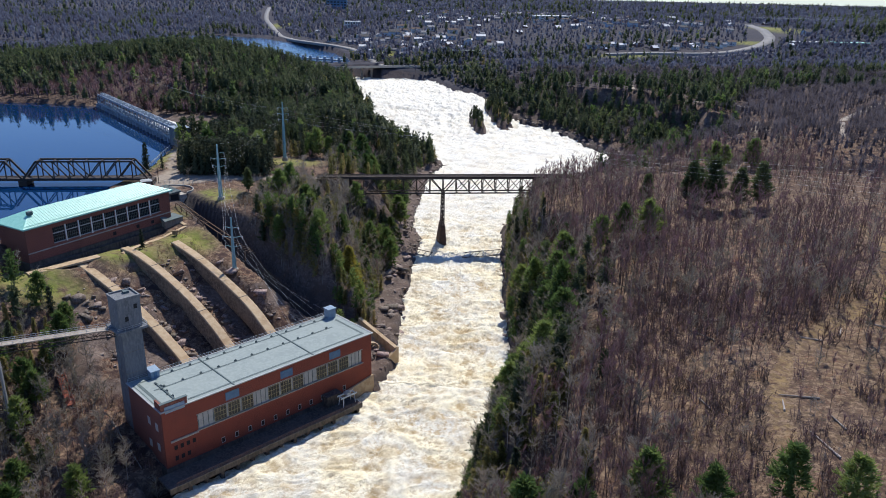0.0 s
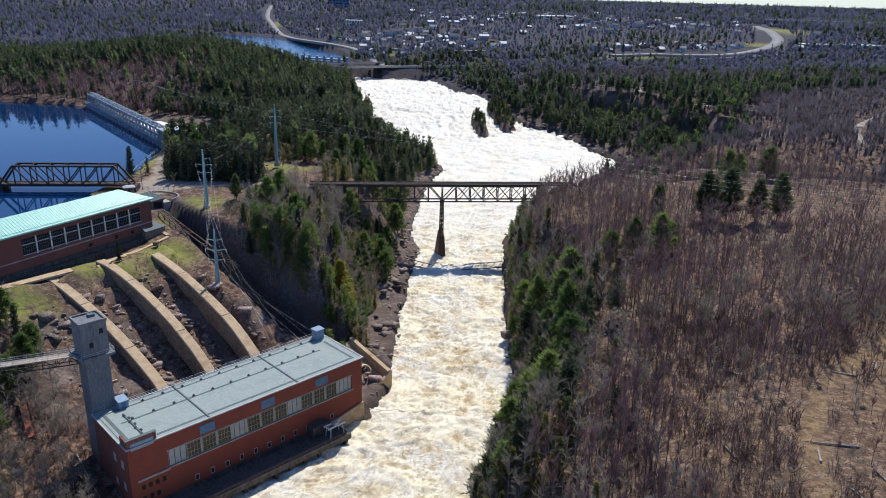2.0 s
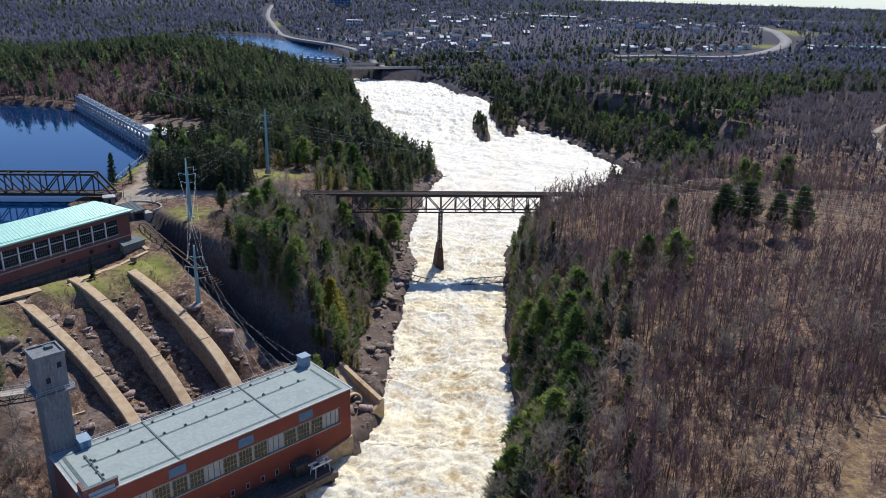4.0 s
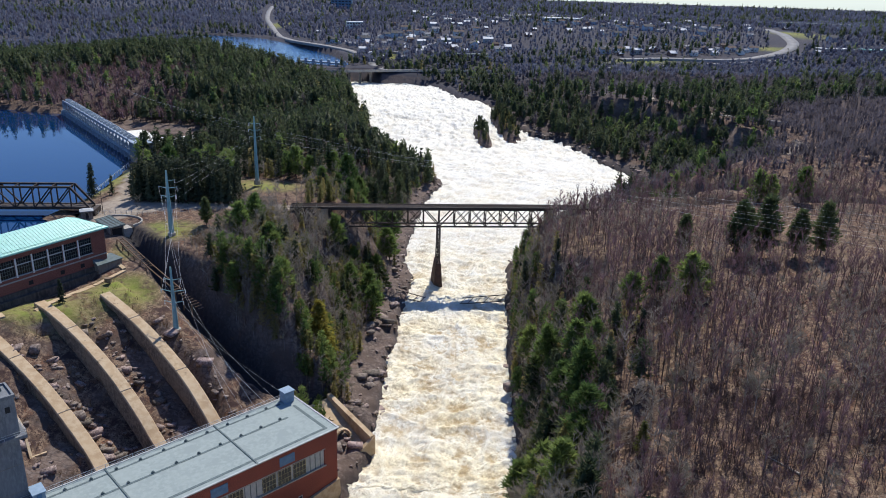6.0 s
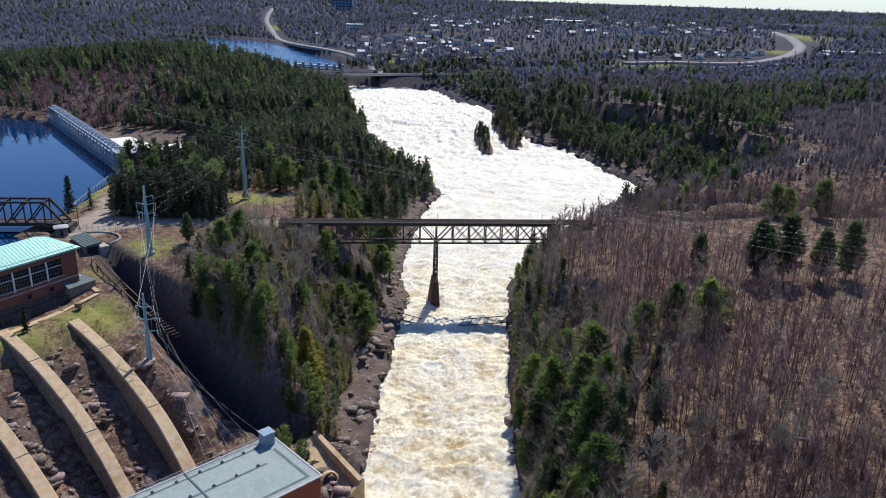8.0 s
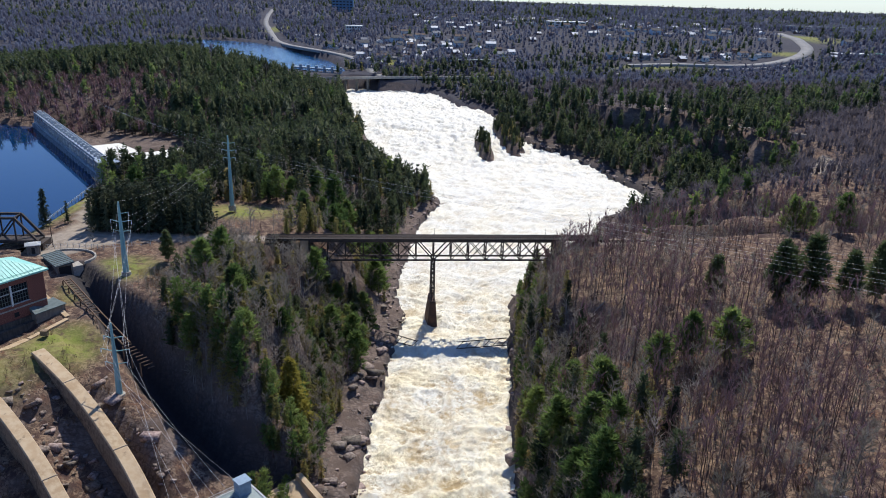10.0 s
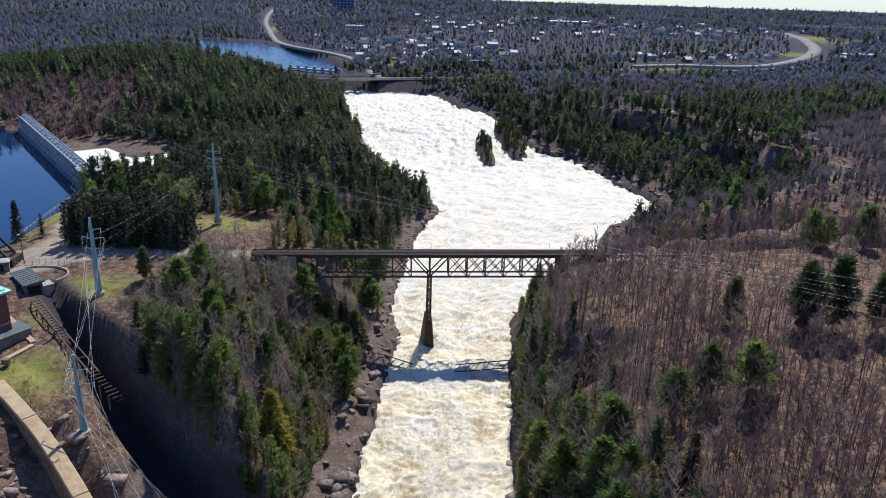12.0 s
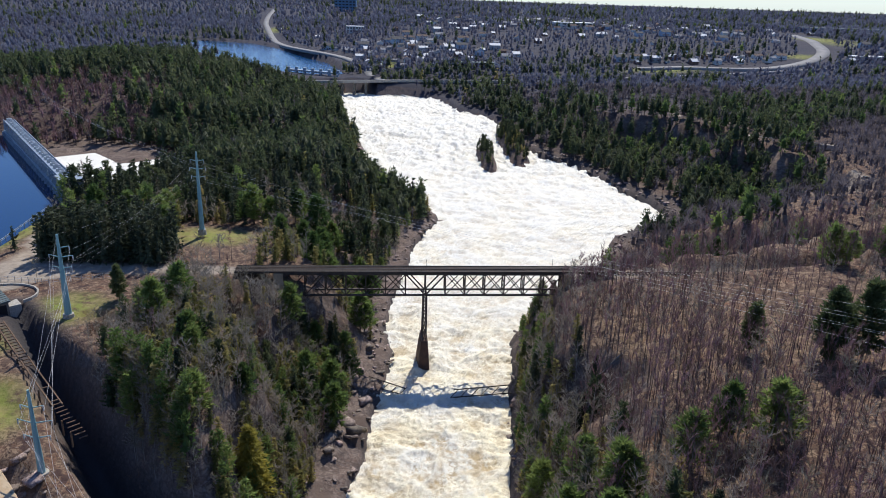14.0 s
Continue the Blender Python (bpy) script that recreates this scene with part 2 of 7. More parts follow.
LEFT_SHORE = [(-160, 40), (-105, 100), (-57, 157), (-43, 172), (-25, 195), (-16, 228), (-16, 265), (-14, 310), (-11, 345), (-17, 375), (-14, 420), (-11, 460),
              (-1, 498), (-12, 515), (-34, 545), (-51, 573), (-57, 602), (-60, 642), (-77, 695), (-93, 765), (-110, 845), (-112, 880)]
RIGHT_SHORE = [(-30, 40), (-8, 100), (6, 160), (18, 197), (25, 228), (25, 262), (28, 322), (31, 367), (46, 400), (75, 443), (87, 477), (104, 497), (120, 510), (125, 524), (122, 537), (113, 552), (104, 577),
               (93, 600), (86, 622), (66, 637), (48, 682), (38, 725), (27, 756), (6, 776), (-6, 805), (-22, 831), (-60, 838), (-86, 843), (-88, 880)]
CAUSEWAY = [(-84, 848), (-57, 853), (26, 874), (124, 896)]
WATER_Y, WATER_Z = [40, 100, 220, 330, 430, 560, 630, 700, 800, 880], [-21.5, -21, -19, -14.5, -12, -8, -5, 2, 7, 11]
GULLY = [(-115, 312, 14), (-106, 302.5, 10), (-95.5, 291.5, 4), (-85.5, 281, -1), (-75, 270.5, -5), (-65, 260, -9), (-50, 248, -13), (-32, 240, -16), (-14, 233, -19)]


def water_z(y):
    return np.interp(y, WATER_Y, WATER_Z)


def away(x, y, line):
    """Distance to a line of points, and how far along it (0 to 1 for each stretch) the nearest point lies."""
    best, where = np.full(np.shape(x), 1e9), np.zeros(np.shape(x))
    for k in range(len(line) - 1):
        (ax, ay), (bx, by) = line[k][:2], line[k + 1][:2]
        dx, dy = bx - ax, by - ay
        s = np.clip(((x - ax) * dx + (y - ay) * dy) / (dx * dx + dy * dy), 0, 1)
        d = np.hypot(x - ax - s * dx, y - ay - s * dy)
        where = np.where(d < best, k + s, where)
        best = np.minimum(best, d)
    return best, where


def inside(x, y, poly):
    r = np.zeros(np.shape(x), bool)
    for k in range(len(poly)):
        (ax, ay), (bx, by) = poly[k - 1], poly[k]
        if ay != by:
            r ^= ((ay > y) != (by > y)) & (x < (bx - ax) * (y - ay) / (by - ay) + ax)
    return r


RIVER_POLY = LEFT_SHORE + RIGHT_SHORE[::-1]
FOREBAY = [(-150, 318), (-145, 350), (-152, 405), (-161, 432), (-252, 540), (-300, 552), (-420, 556), (-700, 560), (-800, 200), (-190, 190), (-158, 240), (-138, 283), (-134, 306)]
SPILL = [(-165, 440), (-235, 525), (-245, 560), (-225, 590), (-185, 575), (-150, 560), (-120, 560), (-86, 588), (-80, 572), (-110, 500), (-140, 450)]
POOL = [(-168, 446), (-230, 524), (-206, 547), (-180, 522), (-162, 540), (-148, 532), (-149, 480), (-142, 452)]
LEFT_LAKE = [(-760, 1010), (-640, 1040), (-575, 1034), (-515, 1000), (-520, 966), (-600, 948), (-760, 960)]
FAR_LAKE = [(-112, 880), (-122, 925), (-148, 1000), (-168, 1030), (-192, 1076), (-228, 1143), (-266, 1206), (-302, 1250), (-340, 1266), (-425, 1282), (-520, 1290), (-490, 1235), (-368, 1130), (-241, 955), (-200, 900), (-168, 880)]
SILL = 18.0    # water level of the forebay
LAKE = 22.0    # water level of the far lake


def east_of_gully(x, y):
    return x + y > np.interp(x, [-60, -32], [196, 208])


def plateau(x, y):
    """The land before the gorge, the lakes and the works are cut into it."""
    left = 17.5 + 2.0 * fbm(x, y, 90, 3)
    left = left + np.interp(x, [-470, -353, -278, -232, -188, -140, -95], [0, 11, 23, 22, 15, 3, -5]) * np.exp(-(((y - 740) / 140) ** 2))
    right = np.interp(x, [25, 45, 70, 130, 220, 420], [11, 16, 21, 25, 25, 30]) + 2.0 * fbm(x, y, 70, 9)
    right = right + np.interp(y, [60, 130, 250], [-3, -1, 0])
    t = np.clip((x + 20) / 50, 0, 1)
    near = left + (right - left) * t
    town = np.interp(y, [900, 1100, 1350, 2200, 4600], [24, 42, 58, 56, 62]) + np.interp(np.arctan2(x, y), [0.0, 0.5], [0, 22]) * np.clip((y - 1500) / 3000, 0, 1)
    west = np.interp(y, [900, 1300, 2200, 4600], [24, 27, 40, 62])
    far = west + (town - west) * np.clip((x + 235) / 205, 0, 1)
    far = far + np.interp(x, [150, 450], [0, 8]) * np.clip((y - 700) / 300, 0, 1) * np.clip((2200 - y) / 600, 0, 1) + np.clip((y - 900) / 400, 0, 1) * 3 * fbm(x, y, 260, 21)
    u = np.clip((y - 780) / 170, 0, 1)
    return near + (far - near) * u * u * (3 - 2 * u)


def ground(x, y):
    x, y = np.asarray(x, float), np.asarray(y, float)
    z = plateau(x, y)
    # slope of the penstocks, from the terrace down to the powerhouse
    q = ((x + 125) * 0.75 - (y - 258) * 0.66)
    along = (x + 125) * 0.66 + (y - 258) * 0.75
    slope = np.interp(q, [-8, 2, 8, 16, 24, 40, 56, 76, 92], [10.8, 11.0, 12.2, 12.5, 8.6, 0.5, -6.5, -13, -16]) + 1.0 * fbm(x, y, 11, 5) + 1.5 * np.abs(vnoise(x, y, 5, 6)) * np.clip((q - 14) / 8, 0, 1)
    zone = np.clip((34 - along) / 10, 0, 1) * np.clip((q + 18) / 6, 0, 1) * np.clip((along + 150) / 30, 0, 1) * np.clip((360 - y) / 20, 0, 1) * np.clip((-12 - x) / 6, 0, 1)
    z = z + (np.minimum(slope, z) - z) * zone
    # gully
    d, w = away(x, y, GULLY)
    gz = np.interp(w, range(len(GULLY)), [g[2] for g in GULLY])
    ridge = np.interp(q, [-34, -24, -12, 8, 25, 40, 51, 70, 90], [17.6, 16, 13.6, 10.6, 8.6, 6, 3, -6, -14]) + 0.7 * fbm(x, y, 9, 7)
    z = np.where(~east_of_gully(x, y) & (along > 26) & (d < 30) & (x > -124) & (x < -26) & (y < 312), np.minimum(z, ridge), z)
    wall = np.maximum(d - np.interp(w, [0, 3, 8], [1.2, 1.9, 3.4]), 0)
    z = np.minimum(z, gz + wall * np.where(east_of_gully(x, y), 3.6, 2.6) + 1.5 * np.clip(wall / 6, 0, 1) * vnoise(x, y, 5, 31))
    # gorge
    inn = inside(x, y, RIVER_POLY)
    dl, _ = away(x, y, LEFT_SHORE)
    dr, _ = away(x, y, RIGHT_SHORE)
    wz = water_z(y)
    rough = np.clip(1 + 0.45 * fbm(x, y, 22, 41), 0.3, 2)
    up = np.clip((y - 395) / 60, 0, 1)
    riseL = np.interp(dl * rough, [0, 7, 13, 20, 30, 60], [0.6, 2.4, 4.6, 12, 25, 60])
    riseL = riseL + (np.interp(dl * rough, [0, 8, 20, 40, 80], [0.6, 2.5, 9, 18, 50]) - riseL) * up
    riseR = np.interp(dr * rough, [0, 3, 8, 14, 24, 60], [0.6, 5, 16, 26, 33, 60])
    upr = np.clip((y - 350) / 26, 0, 1)
    riseR = riseR + (np.interp(dr * rough, [0, 10, 30, 52, 100], [0.6, 2.0, 6, 14, 45]) - riseR) * upr
    cx, cy = x + 1.6 * vnoise(x, y, 6, 56), y + 1.6 * vnoise(x, y, 6, 57)
    ledge = 1.9 * lattice(np.floor((cx + 0.5 * cy) / 6.5).astype(np.int64), np.floor((cy - 0.4 * cx) / 4.5).astype(np.int64), 58)
    ledge = ledge + 1.0 * lattice(np.floor((cx + 0.5 * cy) / 2.9).astype(np.int64), np.floor((cy - 0.4 * cx) / 2.3).astype(np.int64), 59)
    z = np.where(dl < dr, np.minimum(z, wz + riseL + ledge * np.clip((14 - dl) / 6, 0, 1)), np.minimum(z, wz + riseR + ledge * np.clip((12 - dr) / 5, 0, 1)))
    z = np.where(inn, wz - np.clip(np.minimum(dl, dr) * 0.6, 0.4, 4), z)
    # wooded rock islands in the falls
    for cx, cy, rx, ry_, hh in ((27, 628, 6, 30, 6.0), (46, 662, 9, 50, 7.5)):
        z = np.maximum(z, wz - 4 + (hh + 4 + 1.5 * vnoise(x, y, 6, 55)) * np.exp(-(((x - cx + 0.12 * (y - cy)) / rx) ** 2 + ((y - cy) / ry_) ** 2) ** 2))
    # channel of the tailrace along the powerhouse front
    ts, td = ((x + 70.9) * 0.706 + (y - 162.8) * 0.708), ((x + 70.9) * 0.708 - (y - 162.8) * 0.706)
    z = np.where((ts > -7) & (ts < 69) & (td > -3) & (td < 14), np.minimum(z, -23.5), z)
    # forebay, spillway channel and far lake
    cd, _ = away(x, y, CAUSEWAY)
    z = np.where(inn, z, np.maximum(z, 20.4 - np.maximum(cd - 6, 0) * 0.55 + 0.8 * fbm(x, y, 12, 66) * (cd > 7)))
    for poly, level, reach in ((FOREBAY, SILL, 9), (FAR_LAKE, LAKE, 40), (LEFT_LAKE, LAKE, 20)):
        n = inside(x, y, poly)
        e, _ = away(x, y, poly + poly[:1])
        z = np.where(n, np.minimum(z, level - np.clip(e * 0.4, 0.3, 4)), np.where(e < reach, np.maximum(z, level + 0.5), z))
    n = inside(x, y, SPILL)
    e, _ = away(x, y, SPILL + SPILL[:1])
    z = np.where(n, np.where(inside(x, y, POOL), 6.2 + 0.8 * fbm(x, y, 14, 61), 9.0 + 1.6 * fbm(x, y, 14, 61)), np.where(e < 26, np.minimum(z, 7 + e * 0.7), z))
    # bench of the railway
    rail = np.clip((7 - np.abs(y - 346.8 - 0.107 * x)) / 4, 0, 1) * np.clip((x - 44) / 8, 0, 1) * np.clip((330 - x) / 40, 0, 1)
    rail2 = np.clip((9 - np.abs(y - 340 - 0.02 * x)) / 5, 0, 1) * np.clip((-52 - x) / 6, 0, 1) * np.clip((x + 150) / 8, 0, 1)
    z = z + (18.2 - z) * np.maximum(rail, rail2 * (d > 9))
    return z


def gz_at(x, y):
    return float(ground(np.array([float(x)]), np.array([float(y)]))[0])


def graded(lo, hi, stops):
    """Grid lines from lo to hi whose spacing follows (place, step) pairs."""
    out, v = [lo], lo
    while v < hi:
        v += float(np.interp(v, [s[0] for s in stops], [s[1] for s in stops]))
        out.append(v)
    return np.array(out)


gx = graded(-4800, 4800, [(-4800, 260), (-1200, 40), (-420, 12), (-170, 3.4), (-130, 2.0), (110, 2.0), (170, 3.4), (420, 14), (1200, 40), (4800, 260)])
gy = graded(-400, 4850, [(-400, 60), (40, 12), (110, 2.6), (160, 2.0), (350, 2.0), (420, 4), (640, 5), (1000, 12), (2000, 40), (4800, 200)])
GX, GY = np.meshgrid(gx, gy)
GZ = ground(GX, GY)
nx, ny = len(gx), len(gy)
idx = np.arange(nx * ny).reshape(ny, nx)
a, b, c, d4 = idx[:-1, :-1].ravel(), idx[:-1, 1:].ravel(), idx[1:, 1:].ravel(), idx[1:, :-1].ravel()
land_faces = np.concatenate([np.stack([a, b, c], 1), np.stack([a, c, d4], 1)])

# leaf litter, grass, bare soil and rock on one sheet: rock where it is steep, grass by a painted mask
grassy = np.zeros(GX.shape)
for cx, cy, rx, ry in ((-99, 268, 9, 11), (-114, 250, 12, 8), (-133, 222, 14, 8), (-100, 310, 10, 9), (-80, 377, 14, 9), (-147, 372, 4, 34), (-108, 300, 5, 7)):
    grassy = np.maximum(grassy, np.clip(1.5 - np.hypot((GX - cx) / rx, (GY - cy) / ry), 0, 1))
for cx, cy, rx, ry in ((222, 955, 34, 9), (520, 1230, 30, 60), (412, 1050, 18, 14), (-325, 1500, 16, 60), (-74, 950, 8, 18)):
    grassy = np.maximum(grassy, np.clip(1.6 - np.hypot((GX - cx) / rx, (GY - cy) / ry), 0, 1))
TRAIL = [(66, 112), (69, 126), (72, 137), (75, 145), (81, 155), (88, 167), (94, 173), (103, 180), (115, 189), (127, 198), (136, 212), (150, 232), (156, 262)]
dt, _ = away(GX, GY, TRAIL)
sr_ = away(GX, GY, RIGHT_SHORE)[0] * (GX > 20)
worn = np.clip(1.5 - dt / 2.6, 0, 1)
for cx, cy, rx, ry, most_ in ((104, 158, 26, 22, 0.42), (62, 150, 20, 26, 0.35), (125, 190, 24, 20, 0.4), (95, 302, 75, 30, 0.34), (105, 140, 60, 40, 0.3), (60, 235, 16, 20, 0.4)):
    worn = np.maximum(worn, most_ * np.clip(1.5 - np.hypot((GX - cx) / rx, (GY - cy) / ry), 0, 1) * np.clip((sr_ - 16) / 8, 0, 1))
gravel = np.zeros(GX.shape)
LOT = [(184, 476), (190, 500), (212, 502), (214, 478), (200, 468)]
YARD = [(-140, 322), (-136, 350), (-146, 385), (-150, 400), (-146, 400), (-138, 372), (-129, 350), (-90, 346), (-60, 346), (-60, 340), (-105, 336), (-118, 328), (-126, 316)]
gravel = np.where(inside(GX, GY, YARD) | inside(GX, GY, LOT), 1.0, 0.0)
gravel = np.maximum(gravel, np.clip((4 - np.abs(GY - 346.8 - 0.107 * GX)) / 2, 0, 1) * (GX > 60) * (GX < 330) * 0.8)
sl, _ = away(GX, GY, LEFT_SHORE)
sr, _ = away(GX, GY, RIGHT_SHORE)
rocky = np.maximum(np.clip((13.5 + 3 * vnoise(GX, GY, 9, 91) - sl) / 2, 0, 1), np.clip((np.where(GY < 395, 4, np.where((GY > 480) & (GY < 640), 17, 12)) - sr) / 2, 0, 1)) * np.clip((GY - 205) / 8, 0, 1) * (GY < 720)
pq = (GX + 125) * 0.75 - (GY - 258) * 0.66
rocky = np.maximum(rocky, np.clip((pq - 26) / 6, 0, 1) * np.clip((96 - pq) / 6, 0, 1) * (GX < -50) * (GX > -125) * (GY > 190) * (GY < 268) * (vnoise(GX, GY, 9, 92) > -0.1))
wet = np.clip(1.25 - (GZ - water_z(GY)) / np.where((GY > 470) & (GX > 0), 4.0, 1.8), 0, 1) * (GY < 720) * (np.minimum(sl, sr) < 12)
rocky = np.maximum(rocky, np.where(inside(GX, GY, SPILL), 1.0, 0.0))
# gully: its deep shade is put into the rock colour through the wet mask
dgul, _ = away(GX, GY, GULLY)
wet = np.maximum(wet, np.clip(1.5 - dgul / 5, 0, 1))
rocky = np.maximum(rocky, np.clip(2 - dgul / 4, 0, 1))
land = mesh_np("ground", np.stack([GX, GY, GZ], -1).reshape(-1, 3), land_faces, smooth=True)
# the wooded mask grows with distance and also carries the painted haze
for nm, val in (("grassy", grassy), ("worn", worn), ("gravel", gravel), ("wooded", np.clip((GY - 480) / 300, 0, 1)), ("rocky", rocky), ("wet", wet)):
    land.attributes.new(nm, "FLOAT", "POINT").data.foreach_set("value", val.ravel().astype(np.float32))


def land_material():
    m = bpy.data.materials.new("leaf_litter_and_rock")
    m.use_nodes = True
    nt = m.node_tree
    nd, ln, b = nt.nodes, nt.links.new, nt.nodes["Principled BSDF"]
    b.inputs["Roughness"].default_value, b.inputs["Specular IOR Level"].default_value = 0.95, 0.15
    tc = nd.new("ShaderNodeTexCoord")

    def noisy(sc, lo, hi, detail=6):
        n = nd.new("ShaderNodeTexNoise")
        n.inputs["Scale"].default_value, n.inputs["Detail"].default_value, n.inputs["Roughness"].default_value = sc, detail, 0.65
        ln(tc.outputs["Object"], n.inputs["Vector"])
        r = nd.new("ShaderNodeMapRange")
        r.inputs["From Min"].default_value, r.inputs["From Max"].default_value = lo, hi
        ln(n.outputs["Fac"], r.inputs["Value"])
        return r.outputs["Result"]

    def blend(fac, p, q):
        x = nd.new("ShaderNodeMix")
        x.data_type = "RGBA"
        ln(fac, x.inputs["Factor"])
        for k, v in ((6, p), (7, q)):
            if isinstance(v, tuple):
                x.inputs[k].default_value = (*v, 1)
            else:
                ln(v, x.inputs[k])
        return x.outputs[2]

    def math2(op, p, q):
        x = nd.new("ShaderNodeMath")
        x.operation, x.use_clamp = op, True
        for k, v in enumerate((p, q)):
            if isinstance(v, float):
                x.inputs[k].default_value = v
            else:
                ln(v, x.inputs[k])
        return x.outputs[0]

    def attr(name):
        n = nd.new("ShaderNodeAttribute")
        n.attribute_name = name
        return n.outputs["Fac"]

    litter = blend(noisy(0.035, 0.40, 0.60), (0.122, 0.070, 0.051), (0.155, 0.105, 0.072))
    litter = blend(noisy(0.11, 0.50, 0.66), litter, (0.185, 0.088, 0.052))
    litter = blend(noisy(0.35, 0.42, 0.62), litter, (0.105, 0.074, 0.058))
    litter = blend(noisy(0.6, 0.47, 0.57), litter, (0.255, 0.178, 0.122))
    litter = blend(noisy(0.28, 0.52, 0.60), litter, (0.062, 0.038, 0.034))
    litter = blend(noisy(1.9, 0.50, 0.60), litter, (0.066, 0.042, 0.035))
    # floor of the far woods, with distance haze put into its blue-grey
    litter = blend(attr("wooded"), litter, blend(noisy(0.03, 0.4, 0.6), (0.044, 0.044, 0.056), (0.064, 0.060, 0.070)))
    dry = blend(noisy(0.5, 0.4, 0.6), (0.29, 0.20, 0.095), (0.18, 0.125, 0.062))
    litter = blend(math2("MULTIPLY", attr("worn"), math2("MULTIPLY", noisy(0.7, 0.38, 0.58), noisy(0.1, 0.30, 0.56))), litter, dry)
    grass = blend(noisy(0.2, 0.4, 0.62), (0.175, 0.205, 0.045), (0.25, 0.225, 0.085))
    litter = blend(math2("MULTIPLY", attr("grassy"), noisy(0.3, 0.32, 0.5)), litter, grass)
    litter = blend(attr("gravel"), litter, blend(noisy(0.3, 0.4, 0.6), (0.34, 0.29, 0.235), (0.25, 0.205, 0.165)))
    geo = nd.new("ShaderNodeNewGeometry")
    sep = nd.new("ShaderNodeSeparateXYZ")
    ln(geo.outputs["Normal"], sep.inputs[0])
    steep = nd.new("ShaderNodeMapRange")
    steep.inputs["From Min"].default_value, steep.inputs["From Max"].default_value = 0.88, 0.72
    ln(sep.outputs["Z"], steep.inputs["Value"])
    rock = blend(noisy(0.18, 0.4, 0.6), (0.150, 0.102, 0.080), (0.060, 0.046, 0.042))
    rock = blend(noisy(1.1, 0.45, 0.62), rock, (0.22, 0.175, 0.15))
    crack = nd.new("ShaderNodeTexVoronoi")
    crack.feature = "DISTANCE_TO_EDGE"
    crack.inputs["Scale"].default_value = 0.42
    bend = nd.new("ShaderNodeTexNoise")
    bend.inputs["Scale"].default_value, bend.inputs["Detail"].default_value = 0.22, 5
    ln(tc.outputs["Object"], bend.inputs["Vector"])
    bent = nd.new("ShaderNodeMix")
    bent.data_type, bent.blend_type = "RGBA", "LINEAR_LIGHT"
    bent.inputs["Factor"].default_value = 3.2
    ln(tc.outputs["Object"], bent.inputs[6])
    ln(bend.outputs["Color"], bent.inputs[7])
    lie = nd.new("ShaderNodeMapping")
    lie.inputs["Rotation"].default_value, lie.inputs["Scale"].default_value = (0, 0, 0.5), (0.55, 1.5, 1.5)
    ln(bent.outputs[2], lie.inputs["Vector"])
    ln(lie.outputs["Vector"], crack.inputs["Vector"])
    gap = nd.new("ShaderNodeMapRange")
    gap.inputs["From Min"].default_value, gap.inputs["From Max"].default_value = 0.10, 0.02
    ln(crack.outputs["Distance"], gap.inputs["Value"])
    cell = nd.new("ShaderNodeTexVoronoi")
    cell.inputs["Scale"].default_value = 0.42
    ln(lie.outputs["Vector"], cell.inputs["Vector"])
    tone = nd.new("ShaderNodeSeparateColor")
    ln(cell.outputs["Color"], tone.inputs[0])
    rock = blend(math2("MULTIPLY", tone.outputs[0], 0.6), rock, (0.20, 0.155, 0.13))
    rock = blend(math2("MULTIPLY", gap.outputs["Result"], 0.4), rock, (0.05, 0.042, 0.04))
    rock = blend(noisy(0.09, 0.52, 0.6), rock, (0.115, 0.085, 0.07))
    # near-black: wet rock along the shores, painted shade in the gully
    rock = blend(attr("wet"), rock, (0.045, 0.042, 0.045))
    col = blend(math2("MAXIMUM", attr("rocky"), math2("MULTIPLY", steep.outputs["Result"], noisy(0.12, 0.34, 0.5))), litter, rock)
    ln(col, b.inputs["Base Color"])
    bn = nd.new("ShaderNodeBump")
    bn.inputs["Strength"].default_value, bn.inputs["Distance"].default_value = 1.0, 0.35
    ln(noisy(0.9, 0.0, 1.0, 8), bn.inputs["Height"])
    ln(bn.outputs["Normal"], b.inputs["Normal"])
    return m


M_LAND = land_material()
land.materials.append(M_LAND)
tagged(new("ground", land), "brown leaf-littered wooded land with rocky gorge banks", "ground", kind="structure")


